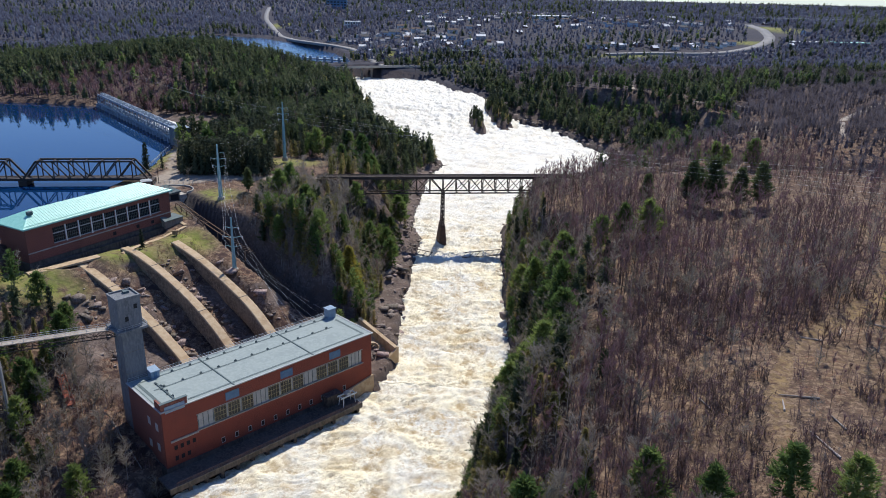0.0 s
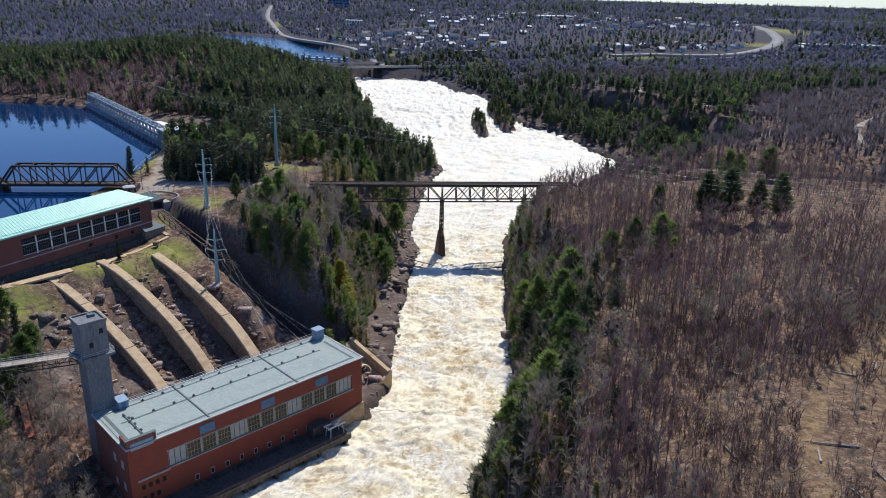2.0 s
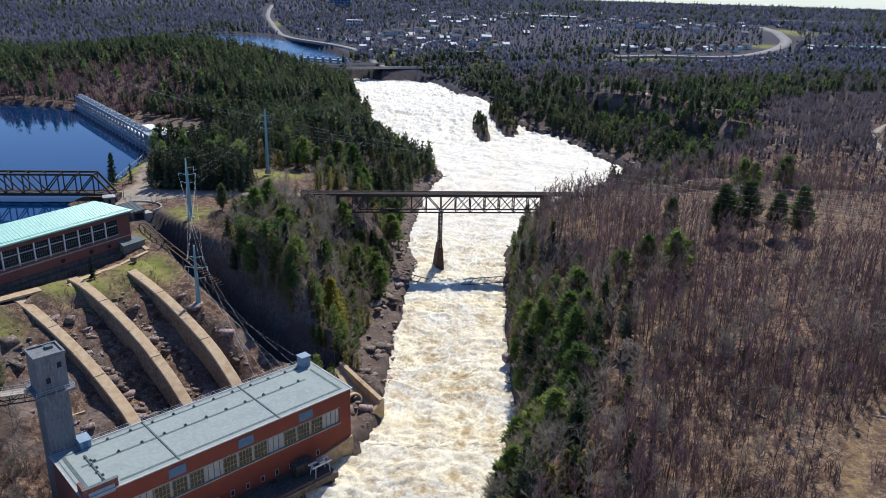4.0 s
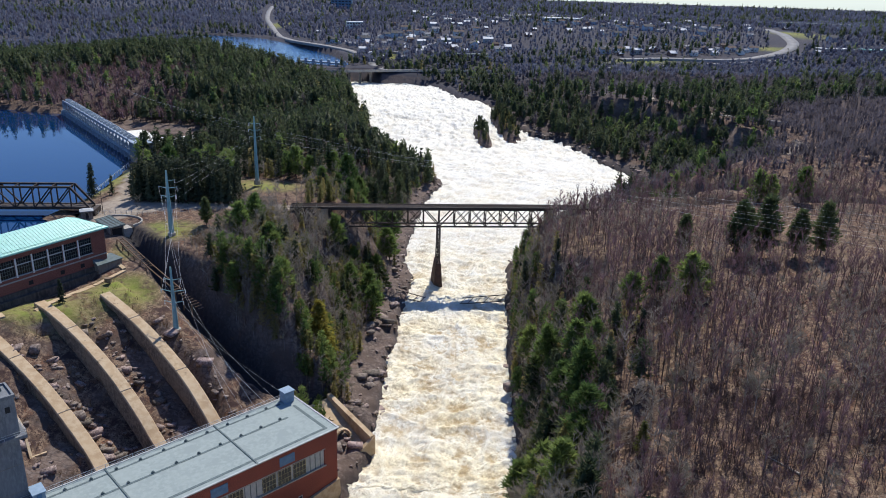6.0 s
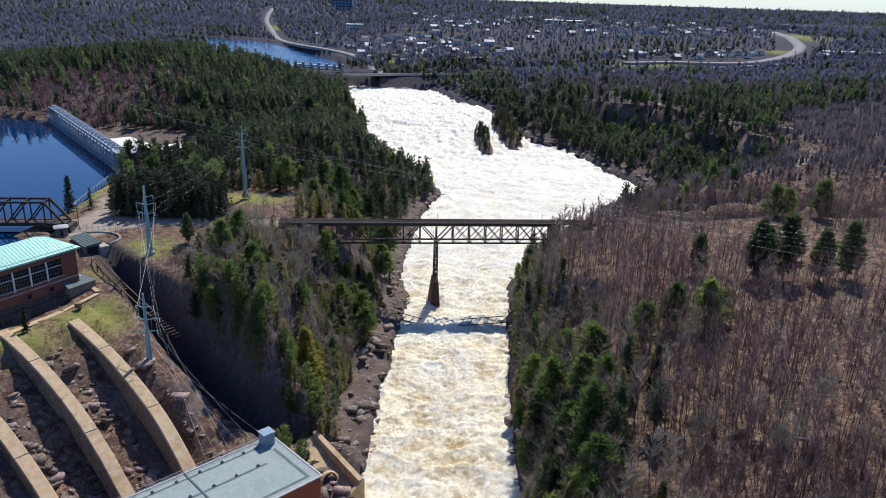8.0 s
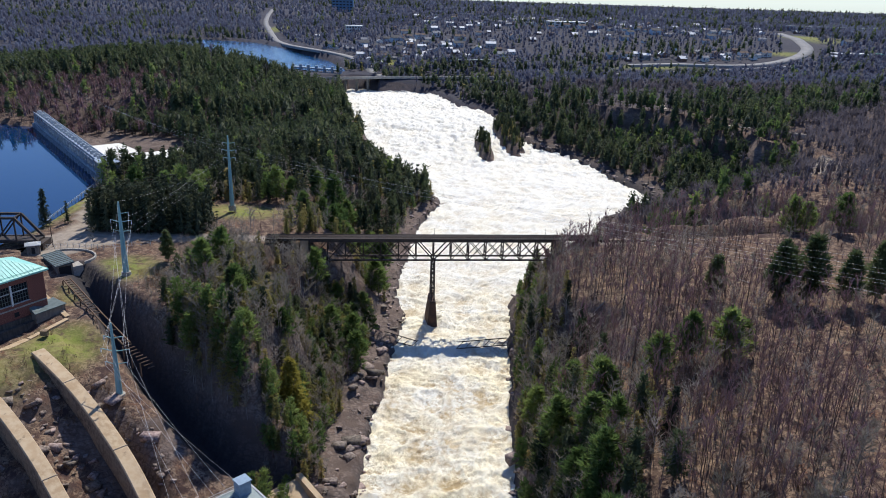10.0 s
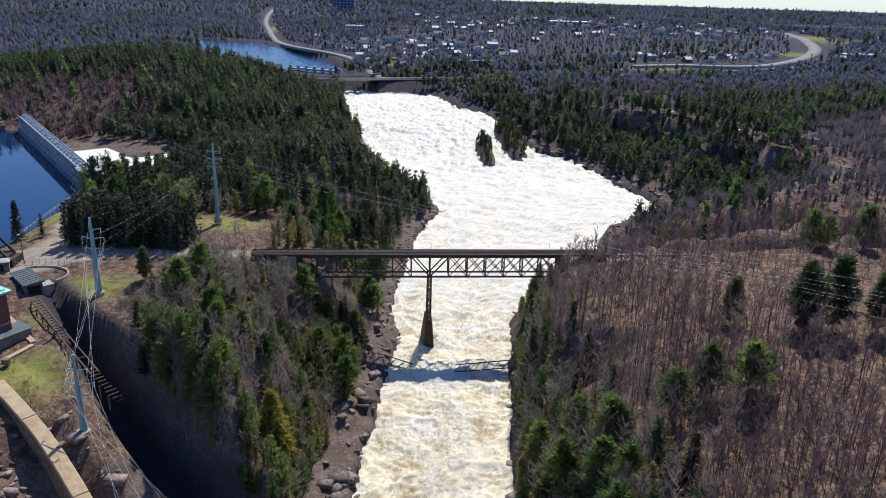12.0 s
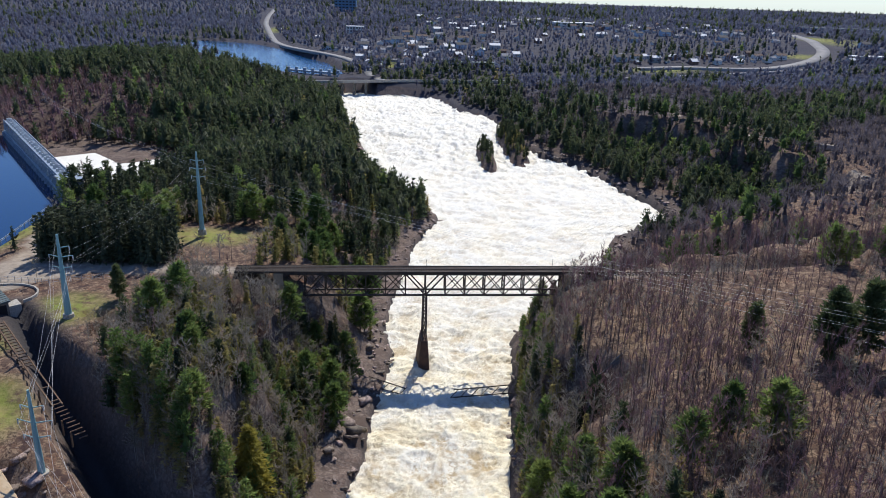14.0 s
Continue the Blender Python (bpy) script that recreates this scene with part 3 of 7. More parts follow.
# ---- water ----
def foam_material():
    m = bpy.data.materials.new("foaming_brown_water")
    m.use_nodes = True
    nt = m.node_tree
    nd, ln, b = nt.nodes, nt.links.new, nt.nodes["Principled BSDF"]
    tc = nd.new("ShaderNodeTexCoord")
    warp = nd.new("ShaderNodeTexNoise")
    warp.inputs["Scale"].default_value, warp.inputs["Detail"].default_value = 0.12, 3
    ln(tc.outputs["Object"], warp.inputs["Vector"])
    mixv = nd.new("ShaderNodeMix")
    mixv.data_type, mixv.blend_type = "RGBA", "LINEAR_LIGHT"
    mixv.inputs["Factor"].default_value = 5.0
    ln(tc.outputs["Object"], mixv.inputs[6])
    ln(warp.outputs["Color"], mixv.inputs[7])

    def noisy(sc, lo, hi, detail=8, rough=0.65):
        n = nd.new("ShaderNodeTexNoise")
        n.inputs["Scale"].default_value, n.inputs["Detail"].default_value, n.inputs["Roughness"].default_value = sc, detail, rough
        ln(mixv.outputs[2], n.inputs["Vector"])
        r = nd.new("ShaderNodeMapRange")
        r.inputs["From Min"].default_value, r.inputs["From Max"].default_value = lo, hi
        ln(n.outputs["Fac"], r.inputs["Value"])
        return r.outputs["Result"]

    def blend(fac, p, q):
        x = nd.new("ShaderNodeMix")
        x.data_type = "RGBA"
        ln(fac, x.inputs["Factor"])
        for k, v in ((6, p), (7, q)):
            if isinstance(v, tuple):
                x.inputs[k].default_value = (*v, 1)
            else:
                ln(v, x.inputs[k])
        return x.outputs[2]

    peat = nd.new("ShaderNodeAttribute")
    peat.attribute_name = "peat"
    def math2(op, p, q):
        x = nd.new("ShaderNodeMath")
        x.operation, x.use_clamp = op, True
        ln(p, x.inputs[0])
        if isinstance(q, float):
            x.inputs[1].default_value = q
        else:
            ln(q, x.inputs[1])
        return x.outputs[0]

    trough = nd.new("ShaderNodeAttribute")
    trough.attribute_name = "trough"
    boil = math2("MULTIPLY", noisy(0.055, 0.50, 0.64), noisy(0.3, 0.40, 0.58))
    brown = math2("MULTIPLY", math2("MAXIMUM", math2("MULTIPLY", noisy(0.16, 0.48, 0.60), math2("ADD", trough.outputs["Fac"], 0.2)), math2("MULTIPLY", boil, 0.8)), peat.outputs["Fac"])
    col = blend(math2("MULTIPLY", noisy(0.06, 0.38, 0.62), peat.outputs["Fac"]), (0.80, 0.78, 0.70), (0.97, 0.875, 0.62))
    col = blend(brown, col, (0.46, 0.33, 0.16))
    col = blend(math2("MULTIPLY", math2("MULTIPLY", noisy(0.9, 0.50, 0.58), peat.outputs["Fac"]), trough.outputs["Fac"]), col, (0.50, 0.38, 0.22))
    ln(col, b.inputs["Base Color"])
    b.inputs["Roughness"].default_value = 0.55
    b.inputs["Specular IOR Level"].default_value = 0.3
    bn = nd.new("ShaderNodeBump")
    bn.inputs["Strength"].default_value, bn.inputs["Distance"].default_value = 1.0, 0.75
    ln(noisy(0.8, 0.0, 1.0, 10, 0.72), bn.inputs["Height"])
    ln(bn.outputs["Normal"], b.inputs["Normal"])
    return m


def calm_material(name, ripple, scale, sky_tint=(0.004, 0.028, 0.085)):
    m = bpy.data.materials.new(name)
    m.use_nodes = True
    nt = m.node_tree
    nd, ln, b = nt.nodes, nt.links.new, nt.nodes["Principled BSDF"]
    # blue of the reflected sky put into the base colour; the water itself is darker
    b.inputs["Base Color"].default_value = (*sky_tint, 1)
    b.inputs["Roughness"].default_value, b.inputs["IOR"].default_value, b.inputs["Specular IOR Level"].default_value = 0.035, 1.333, 0.36
    tc = nd.new("ShaderNodeTexCoord")
    n = nd.new("ShaderNodeTexNoise")
    n.inputs["Scale"].default_value, n.inputs["Detail"].default_value = scale, 6
    ln(tc.outputs["Object"], n.inputs["Vector"])
    bn = nd.new("ShaderNodeBump")
    bn.inputs["Strength"].default_value, bn.inputs["Distance"].default_value = 1.0, ripple
    ln(n.outputs["Fac"], bn.inputs["Height"])
    ln(bn.outputs["Normal"], b.inputs["Normal"])
    return m


M_FOAM, M_CALM, M_LAKE = foam_material(), calm_material("deep_blue_calm_water", 0.012, 0.35, (0.003, 0.026, 0.085)), calm_material("wind_rippled_blue_water", 0.5, 0.3, (0.010, 0.060, 0.16))


def shore_x(line, y, pick):
    """Where a shore crosses y: the outermost crossing."""
    hits = []
    for k in range(len(line) - 1):
        (ax, ay), (bx, by) = line[k], line[k + 1]
        if min(ay, by) <= y <= max(ay, by) and ay != by:
            hits.append(ax + (bx - ax) * (y - ay) / (by - ay))
    return pick(hits) if hits else line[0][0]


ry = graded(60, 875, [(60, 2.5), (130, 0.6), (340, 0.65), (420, 1.4), (700, 1.9), (875, 2.6)])
ry = ry[ry < 875]
lx = np.array([shore_x(LEFT_SHORE, y, min) - (11 if y < 215 else 4) for y in ry])
rx_ = np.array([shore_x(RIGHT_SHORE, y, max) + 4 for y in ry])
RN = 140
WX = lx[:, None] + (rx_ - lx)[:, None] * np.linspace(0, 1, RN)[None]
WY = np.repeat(ry[:, None], RN, 1)


def foam_height(x, y):
    """Ridged, short-crested waves of white water, higher in the drops."""
    wx, wy = x + 3 * vnoise(x, y, 11, 71), y + 3 * vnoise(x, y, 13, 72)
    r1 = 1 - np.abs(vnoise(wx * 0.8, wy * 1.1, 7.5, 73))
    r2 = 1 - np.abs(vnoise(wx, wy * 1.2, 3.4, 74))
    r3 = 1 - np.abs(vnoise(wx, wy, 1.7, 75))
    amp = np.interp(y, [60, 300, 335, 420, 560, 620, 720, 912], [0.95, 1.1, 1.25, 1.2, 1.3, 2.3, 2.3, 1.0])
    r4 = 1 - np.abs(vnoise(wx + 0.6 * r2, wy, 0.95, 76))
    z = amp * (0.95 * r1**2 + 0.62 * r2**2 + 0.42 * r3**2 + 0.2 * r4 - 0.85)
    z = z + 2.6 * np.exp(-(((x - 3.2) / 2.2) ** 2 + ((y - 347) / 6) ** 2)) + 1.3 * np.exp(-(((x + 3) / 3) ** 2 + ((y - 336) / 6) ** 2))
    z = z + 1.2 * np.exp(-(((y - 322 - 0.6 * np.abs(x - 1)) / 4) ** 2)) * np.clip(1 - np.abs(x) / 26, 0, 1)
    return z


WZ = water_z(WY) + foam_height(WX, WY)
idx = np.arange(WX.size).reshape(WX.shape)
a, b, c, d4 = idx[:-1, :-1].ravel(), idx[:-1, 1:].ravel(), idx[1:, 1:].ravel(), idx[1:, :-1].ravel()
river = mesh_np("water", np.stack([WX, WY, WZ], -1).reshape(-1, 3), np.concatenate([np.stack([a, b, c], 1), np.stack([a, c, d4], 1)]), M_FOAM, smooth=True)
low_water = np.clip(0.55 - 0.75 * foam_height(WX, WY) / 1.1, 0, 1)
river.attributes.new("trough", "FLOAT", "POINT").data.foreach_set("value", low_water.ravel().astype(np.float32))
river.attributes.new("peat", "FLOAT", "POINT").data.foreach_set("value", np.interp(WY + 14 * fbm(WX, WY, 30, 81), [250, 330, 420, 650], [1.0, 0.8, 0.4, 0.25]).ravel().astype(np.float32))
tagged(new("water", river), "churning white and tan river rapids in the gorge", "river", kind="structure")


def sheet(name, poly, z, material, label, category):
    bm = bmesh.new()
    bm.faces.new([bm.verts.new((x, y, z)) for x, y in poly])
    bmesh.ops.triangulate(bm, faces=bm.faces)
    me = bpy.data.meshes.new(name)
    bm.to_mesh(me)
    bm.free()
    me.materials.append(material)
    return tagged(new(name, me), label, category, kind="structure")


sheet("water", FOREBAY, SILL, M_CALM, "dark blue calm forebay water behind the dam", "lake")
sheet("water", FAR_LAKE, LAKE, M_LAKE, "blue calm lake beyond the wooded hill", "lake")
sheet("water", LEFT_LAKE, LAKE, M_LAKE, "far arm of the blue lake among woods", "lake")
sheet("water", POOL, 8.4, M_FOAM, "white spill water below the dam", "river")


# ---- trees: arrays of points and triangles ----
rng = np.random.default_rng(7)


def limb(p, q, r0, r1, n=3):
    """A tapered limb of n sides without end caps."""
    p, q = np.asarray(p, float), np.asarray(q, float)
    d = (q - p) / (np.linalg.norm(q - p) + 1e-9)
    s = np.cross(d, (0, 0, 1.0) if abs(d[2]) < 0.9 else (1.0, 0, 0))
    s /= np.linalg.norm(s)
    u = np.cross(s, d)
    an = np.arange(n) * math.tau / n
    ring = np.cos(an)[:, None] * s + np.sin(an)[:, None] * u
    v = np.concatenate([p + ring * r0, q + ring * r1])
    k = np.arange(n)
    f = np.concatenate([np.stack([k, (k + 1) % n, n + (k + 1) % n], 1), np.stack([k, n + (k + 1) % n, n + k], 1)])
    return v, f


def gather(parts):
    vs, fs, n = [], [], 0
    for v, f in parts:
        vs.append(v)
        fs.append(f + n)
        n += len(v)
    return np.concatenate(vs), np.concatenate(fs)


def blades(p, q, width, r):
    """Thin triangles from p to q (arrays), for twigs and needle sprays."""
    d = q - p
    s = np.cross(d, r.normal(size=d.shape))
    s = s / (np.linalg.norm(s, axis=1, keepdims=True) + 1e-9) * width
    v = np.stack([p - s, p + s, q], 1).reshape(-1, 3)
    return v, np.arange(len(v)).reshape(-1, 3)


def bare_tree(r, h, limbs, twigs, sides=4, twig_w=0.035, light=False, climb=(0.9, 2.6), low=0.40):
    """A leafless tree: a leaning trunk, ascending limbs, and a haze of twigs."""
    lean = r.normal(0, 0.035, 2) * h
    top = np.array([lean[0], lean[1], h * 0.93])
    r0 = 0.0095 * h + 0.03
    mid = top * 0.5 + np.array([*r.normal(0, 0.012, 2) * h, 0])
    if light:
        wood = [limb((0, 0, -0.6), mid, r0 * 0.72, r0 * 0.5, 3), limb(mid, top, r0 * 0.5, 0.03, 3)]
    else:
        wood = [limb((0, 0, -0.6), mid, r0, r0 * 0.65, sides), limb(mid, top, r0 * 0.65, 0.02, sides)]
    p, q, w = [], [], []
    for k in range(limbs):
        s = r.uniform(low, 0.95) if k else 0.92
        base = mid + (top - mid) * (s - 0.5) * 2 if s > 0.5 else mid * s * 2
        az, up = r.uniform(0, math.tau), r.uniform(*climb)
        ln_ = h * r.uniform(0.16, 0.30) * (1.2 - 0.5 * s)
        d = np.array([math.cos(az), math.sin(az), up])
        tip = base + d / np.linalg.norm(d) * ln_
        if light:
            p.append(base[None]), q.append(tip[None]), w.append(np.full((1, 1), twig_w * 1.2))
        else:
            wood.append(limb(base, tip, r0 * 0.28 * (1.3 - s), 0.012, 3))
        n = max(1, twigs // limbs)
        at = r.uniform(0.2, 1.0, n)[:, None]
        st = base + (tip - base) * at
        dirs = d / np.linalg.norm(d) * 0.8 + r.normal(0, 0.42, (n, 3)) + (0, 0, 0.45)
        p.append(st)
        q.append(st + dirs / np.linalg.norm(dirs, axis=1, keepdims=True) * (h * r.uniform(0.05, 0.14, n))[:, None])
        w.append(np.full((n, 1), twig_w))
    return gather(wood), blades(np.concatenate(p), np.concatenate(q), np.concatenate(w), r)


def haze_tree(r, h, n, width, wide=0.27):
    """A leafless tree seen from far: a stem under a rounded haze of twigs."""
    wood = [limb((0, 0, -0.6), (r.normal(0, 0.02) * h, r.normal(0, 0.02) * h, h * 0.8), 0.010 * h, 0.05, 3)]
    d = r.normal(size=(n, 3)) + (0, 0, 0.55)
    d /= np.linalg.norm(d, axis=1, keepdims=True)
    size = np.array([wide * h, wide * h, 0.36 * h])
    mid = np.array([0, 0, 0.62 * h])
    p = mid + d * size * r.uniform(0.15, 0.6, (n, 1))
    q = mid + (d + r.normal(0, 0.16, (n, 3)) + (0, 0, 0.1)) * size * r.uniform(0.85, 1.12, (n, 1))
    return gather(wood), blades(p, q, width, r)


def shrub(r, h, stems, twigs):
    """A leafless bush: stems that fan out from the ground, with twigs along them."""
    az, out = r.uniform(0, math.tau, stems), r.uniform(0.1, 0.75, stems)
    tip = np.stack([np.cos(az) * out, np.sin(az) * out, r.uniform(0.7, 1.0, stems)], 1) * h
    root = np.stack([np.cos(az), np.sin(az), np.full(stems, -0.8)], 1) * 0.25
    p, q, w = [root], [tip], [np.full((stems, 1), 0.035)]
    for k in range(stems):
        st = root[k] + (tip[k] - root[k]) * r.uniform(0.3, 1, (twigs, 1))
        p.append(st), q.append(st + (r.normal(0, 0.2, (twigs, 3)) + (0, 0, 0.22)) * h), w.append(np.full((twigs, 1), 0.022))
    return blades(np.concatenate(p), np.concatenate(q), np.concatenate(w), r)


def pine_tree(r, h, whorls, per, tufts, size, spread=0.23, fat=0.16):
    """A white pine: irregular tiers of level branches that end in feathery tufts."""
    wood = [limb((0, 0, -0.6), (0, 0, h * 0.97), 0.014 * h + 0.05, 0.03, 5)]
    p, q = [], []
    for k in range(whorls):
        s = k / (whorls - 1)
        z = h * (0.24 + 0.73 * s)
        reach = h * spread * (1.02 - s) ** 0.75 * (0.55 + 0.45 * min(1, s * 5 + 0.3)) + 0.3
        for _ in range(per):
            az = r.uniform(0, math.tau)
            ln_ = reach * r.uniform(0.55, 1.2)
            d = np.array([math.cos(az), math.sin(az), 0.1 + 0.5 * s + r.normal(0, 0.12)])
            base = np.array([0, 0, z + r.normal(0, 0.03) * h])
            tip = base + d * ln_
            if tufts > 6 and r.random() < 0.5:
                wood.append(limb(base, tip, 0.05, 0.015, 3))
            at = (0.3 + 0.7 * np.sqrt(r.random(tufts)))[:, None]
            st = base + (tip - base) * at + r.normal(0, size * 0.25, (tufts, 3))
            dirs = d * 0.9 + r.normal(0, 0.38, (tufts, 3)) + (0, 0, 0.3)
            p.append(st)
            q.append(st + dirs / np.linalg.norm(dirs, axis=1, keepdims=True) * size * r.uniform(0.6, 1.3, (tufts, 1)))
    v, f = blades(np.concatenate(p), np.concatenate(q), size * fat, r)
    return gather(wood), (v, f)


def spruce_tree(r, h, whorls, per, sprays, size, spread=0.17, fat=0.22):
    """A spruce, fir or cedar: a dense narrow cone of drooping sprays."""
    wood = [limb((0, 0, -0.6), (0, 0, h * 0.98), 0.013 * h + 0.04, 0.02, 4)]
    p, q = [], []
    for k in range(whorls):
        s = k / (whorls - 1)
        z = h * (0.08 + 0.90 * s)
        reach = h * spread * (1.03 - s) ** 0.85 * r.uniform(0.8, 1.15) + 0.15
        for _ in range(per):
            az = r.uniform(0, math.tau)
            d = np.array([math.cos(az), math.sin(az), -0.22 + 0.35 * s])
            ln_ = reach * r.uniform(0.65, 1.15)
            at = (0.25 + 0.75 * r.random(sprays))[:, None]
            st = np.array([0, 0, z]) + d * ln_ * at + r.normal(0, size * 0.16, (sprays, 3))
            dirs = d + r.normal(0, 0.42, (sprays, 3))
            p.append(st)
            q.append(st + dirs / np.linalg.norm(dirs, axis=1, keepdims=True) * size * r.uniform(0.6, 1.2, (sprays, 1)))
    v, f = blades(np.concatenate(p), np.concatenate(q), size * fat, r)
    return gather(wood), (v, f)


def tiers(r, h, spread, n=5, sides=7, low=0.1, dome=False):
    """The inner mass of a conifer: ragged overlapping skirts of boughs."""
    out = []
    for k in range(n):
        s = k / n
        z0, z1 = h * (low + (0.9 - low) * s), h * min(1.0, low + (0.9 - low) * (s + 1.75 / n))
        an = np.arange(sides) * math.tau / sides + r.uniform(0, 1)
        rad = h * spread * (math.sqrt(1.02 - s * s) if dome else 1.02 - s) * r.uniform(0.55, 1.15, sides)
        ring = np.stack([np.cos(an) * rad, np.sin(an) * rad, z0 + r.uniform(-0.04, 0.03, sides) * h], 1)
        v = np.concatenate([ring, [[r.normal(0, 0.01) * h, r.normal(0, 0.01) * h, z1]]])
        i = np.arange(sides)
        out.append((v, np.stack([i, (i + 1) % sides, np.full(sides, sides)], 1)))
    return gather(out)


def massed(tree, r, h, spread, n=5, sides=7, low=0.1, dome=False):
    wood, crown = tree
    return wood, gather([crown, tiers(r, h, spread, n, sides, low, dome)])


class Wood:
    """Many trees of one kind, joined: far too many to count one by one."""

    def __init__(self):
        self.v, self.f, self.t, self.n = [], [], [], 0

    def add(self, vf, x, y, z, turn, size, tone):
        v, f = vf
        c, s = math.cos(turn) * size, math.sin(turn) * size
        w = np.empty_like(v)
        w[:, 0], w[:, 1], w[:, 2] = v[:, 0] * c - v[:, 1] * s + x, v[:, 0] * s + v[:, 1] * c + y, v[:, 2] * size + z
        self.v.append(w)
        self.f.append(f + self.n)
        self.t.append(np.full(len(v), tone))
        self.n += len(v)

    def done(self, name, material, label, category):
        if self.v:
            me = mesh_np(name, np.concatenate(self.v), np.concatenate(self.f), material, np.concatenate(self.t))
            return tagged(new(name, me), label, category, kind="stuff")


def tree_kind(name, label, make, count, bark, leaf, crown_label, group):
    """Templates of one kind of single tree: an Empty with trunk and crown, kept for copying."""
    out = []
    for _ in range(count):
        wood, crown = make()
        root = thing(name, label, "tree", group=group)
        part("trunk", mesh_np("trunk", *wood, bark), bark, root)
        part("crown", mesh_np("crown", *crown, leaf), leaf, root, crown_label)
        out.append([root, False])
    return out


def plant(kinds, x, y, size, lean=0.0):
    """Stand one single tree on the ground: the template itself first, then copies."""
    k = kinds[int(rng.integers(len(kinds)))]
    z = float(ground(np.array([x]), np.array([y]))[0])
    m = Matrix.Translation((x, y, z)) @ Euler((lean, 0, float(rng.uniform(0, math.tau)))).to_matrix().to_4x4() @ Matrix.Scale(size, 4)
    if not k[1]:
        k[0].matrix_world, k[1] = m, True
        return
    src = k[0].scale.copy()
    k[0].scale = (1, 1, 1)
    ob = copy_thing(k[0], m)
    k[0].scale = src
    ob.matrix_basis = m


BARE = tree_kind("bare_tree", "leafless thin reddish-brown deciduous tree on the hillside", lambda: bare_tree(rng, 12.5, 16, 520, 4, 0.030, False, (1.5, 3.8), 0.45), 6, M_BARK, M_TWIG, "haze of bare reddish twigs", "bare hillside trees")
GREY = tree_kind("bare_tree", "leafless pale grey deciduous tree with fine twigs", lambda: bare_tree(rng, 11, 28, 900, 4, 0.034, False, (0.3, 1.6), 0.3), 5, M_BARK_PALE, M_TWIG_GREY, "pale grey bare twigs", "grey bare trees")
PINE = tree_kind("pine_tree", "bright green white pine with feathery tiers", lambda: massed(pine_tree(rng, 13, 12, 8, 20, 1.25, 0.35), rng, 12.4, 0.12, 6, 7, 0.2), 5, M_BARK, M_PINE, "feathery green needles", "pines")
SPRUCE = tree_kind("spruce_tree", "dark green narrow spruce tree", lambda: massed(spruce_tree(rng, 14, 22, 10, 8, 0.75), rng, 13.6, 0.08, 8), 5, M_BARK, M_SPRUCE, "dense dark needles", "spruces")
CEDAR = tree_kind("cedar_tree", "olive green cedar on the gorge edge", lambda: massed(spruce_tree(rng, 10, 18, 9, 9, 0.7, float(rng.uniform(0.15, 0.23))), rng, 9.6, 0.08, 7), 6, M_BARK, M_CEDAR, "olive green sprays", "cedars")
DARK_PINE = tree_kind("pine_tree", "tall dark green pine among the bare hillside trees", lambda: massed(pine_tree(rng, 16.5, 17, 9, 18, 1.2, 0.24, 0.2), rng, 15.5, 0.13, 7, 8, 0.15), 3, M_BARK, M_DARK_PINE, "dense dark needles", "dark pines")

wood, crown = massed(spruce_tree(rng, 17.5, 20, 12, 12, 1.2, 0.36), rng, 16, 0.17, 7)
larch = thing("larch_tree", "yellowed conifer above the rock ledge", "tree", Matrix.Translation((-36, 266, float(ground(np.array([-36.0]), np.array([266.0]))[0]))))
part("trunk", mesh_np("trunk", *wood, M_BARK), M_BARK, larch)
part("crown", mesh_np("crown", *crown, M_YELLOW_TREE), M_YELLOW_TREE, larch, "yellow-olive needles")

# lighter versions for woods that stand farther off
MID = {
    "bare": [bare_tree(rng, 12.5, 9, 100, 3, 0.042, True, (1.0, 3.2), 0.42) for _ in range(8)],
    "hill": [massed(pine_tree(rng, 14, 10, 6, 5, 1.3, 0.22, 0.22), rng, 13.5, 0.14, 5, 7, 0.25, True) for _ in range(6)],
    "grey": [bare_tree(rng, 10.5, 18, 190, 3, 0.055, True, (0.25, 1.5), 0.3) for _ in range(8)],
    "pine": [massed(pine_tree(rng, 14, 11, 6, 5, 1.3, 0.23, 0.2), rng, 13.5, 0.10, 5, 7, 0.3) for _ in range(6)],
    "spruce": [massed(spruce_tree(rng, 14, 14, 7, 3, 1.0, 0.17, 0.28), rng, 13.8, 0.10, 7) for _ in range(6)],
    "cedar": [massed(spruce_tree(rng, 10, 12, 8, 3, 0.9, float(rng.uniform(0.15, 0.22)), 0.26), rng, 9.6, 0.10, 6) for _ in range(6)],
}
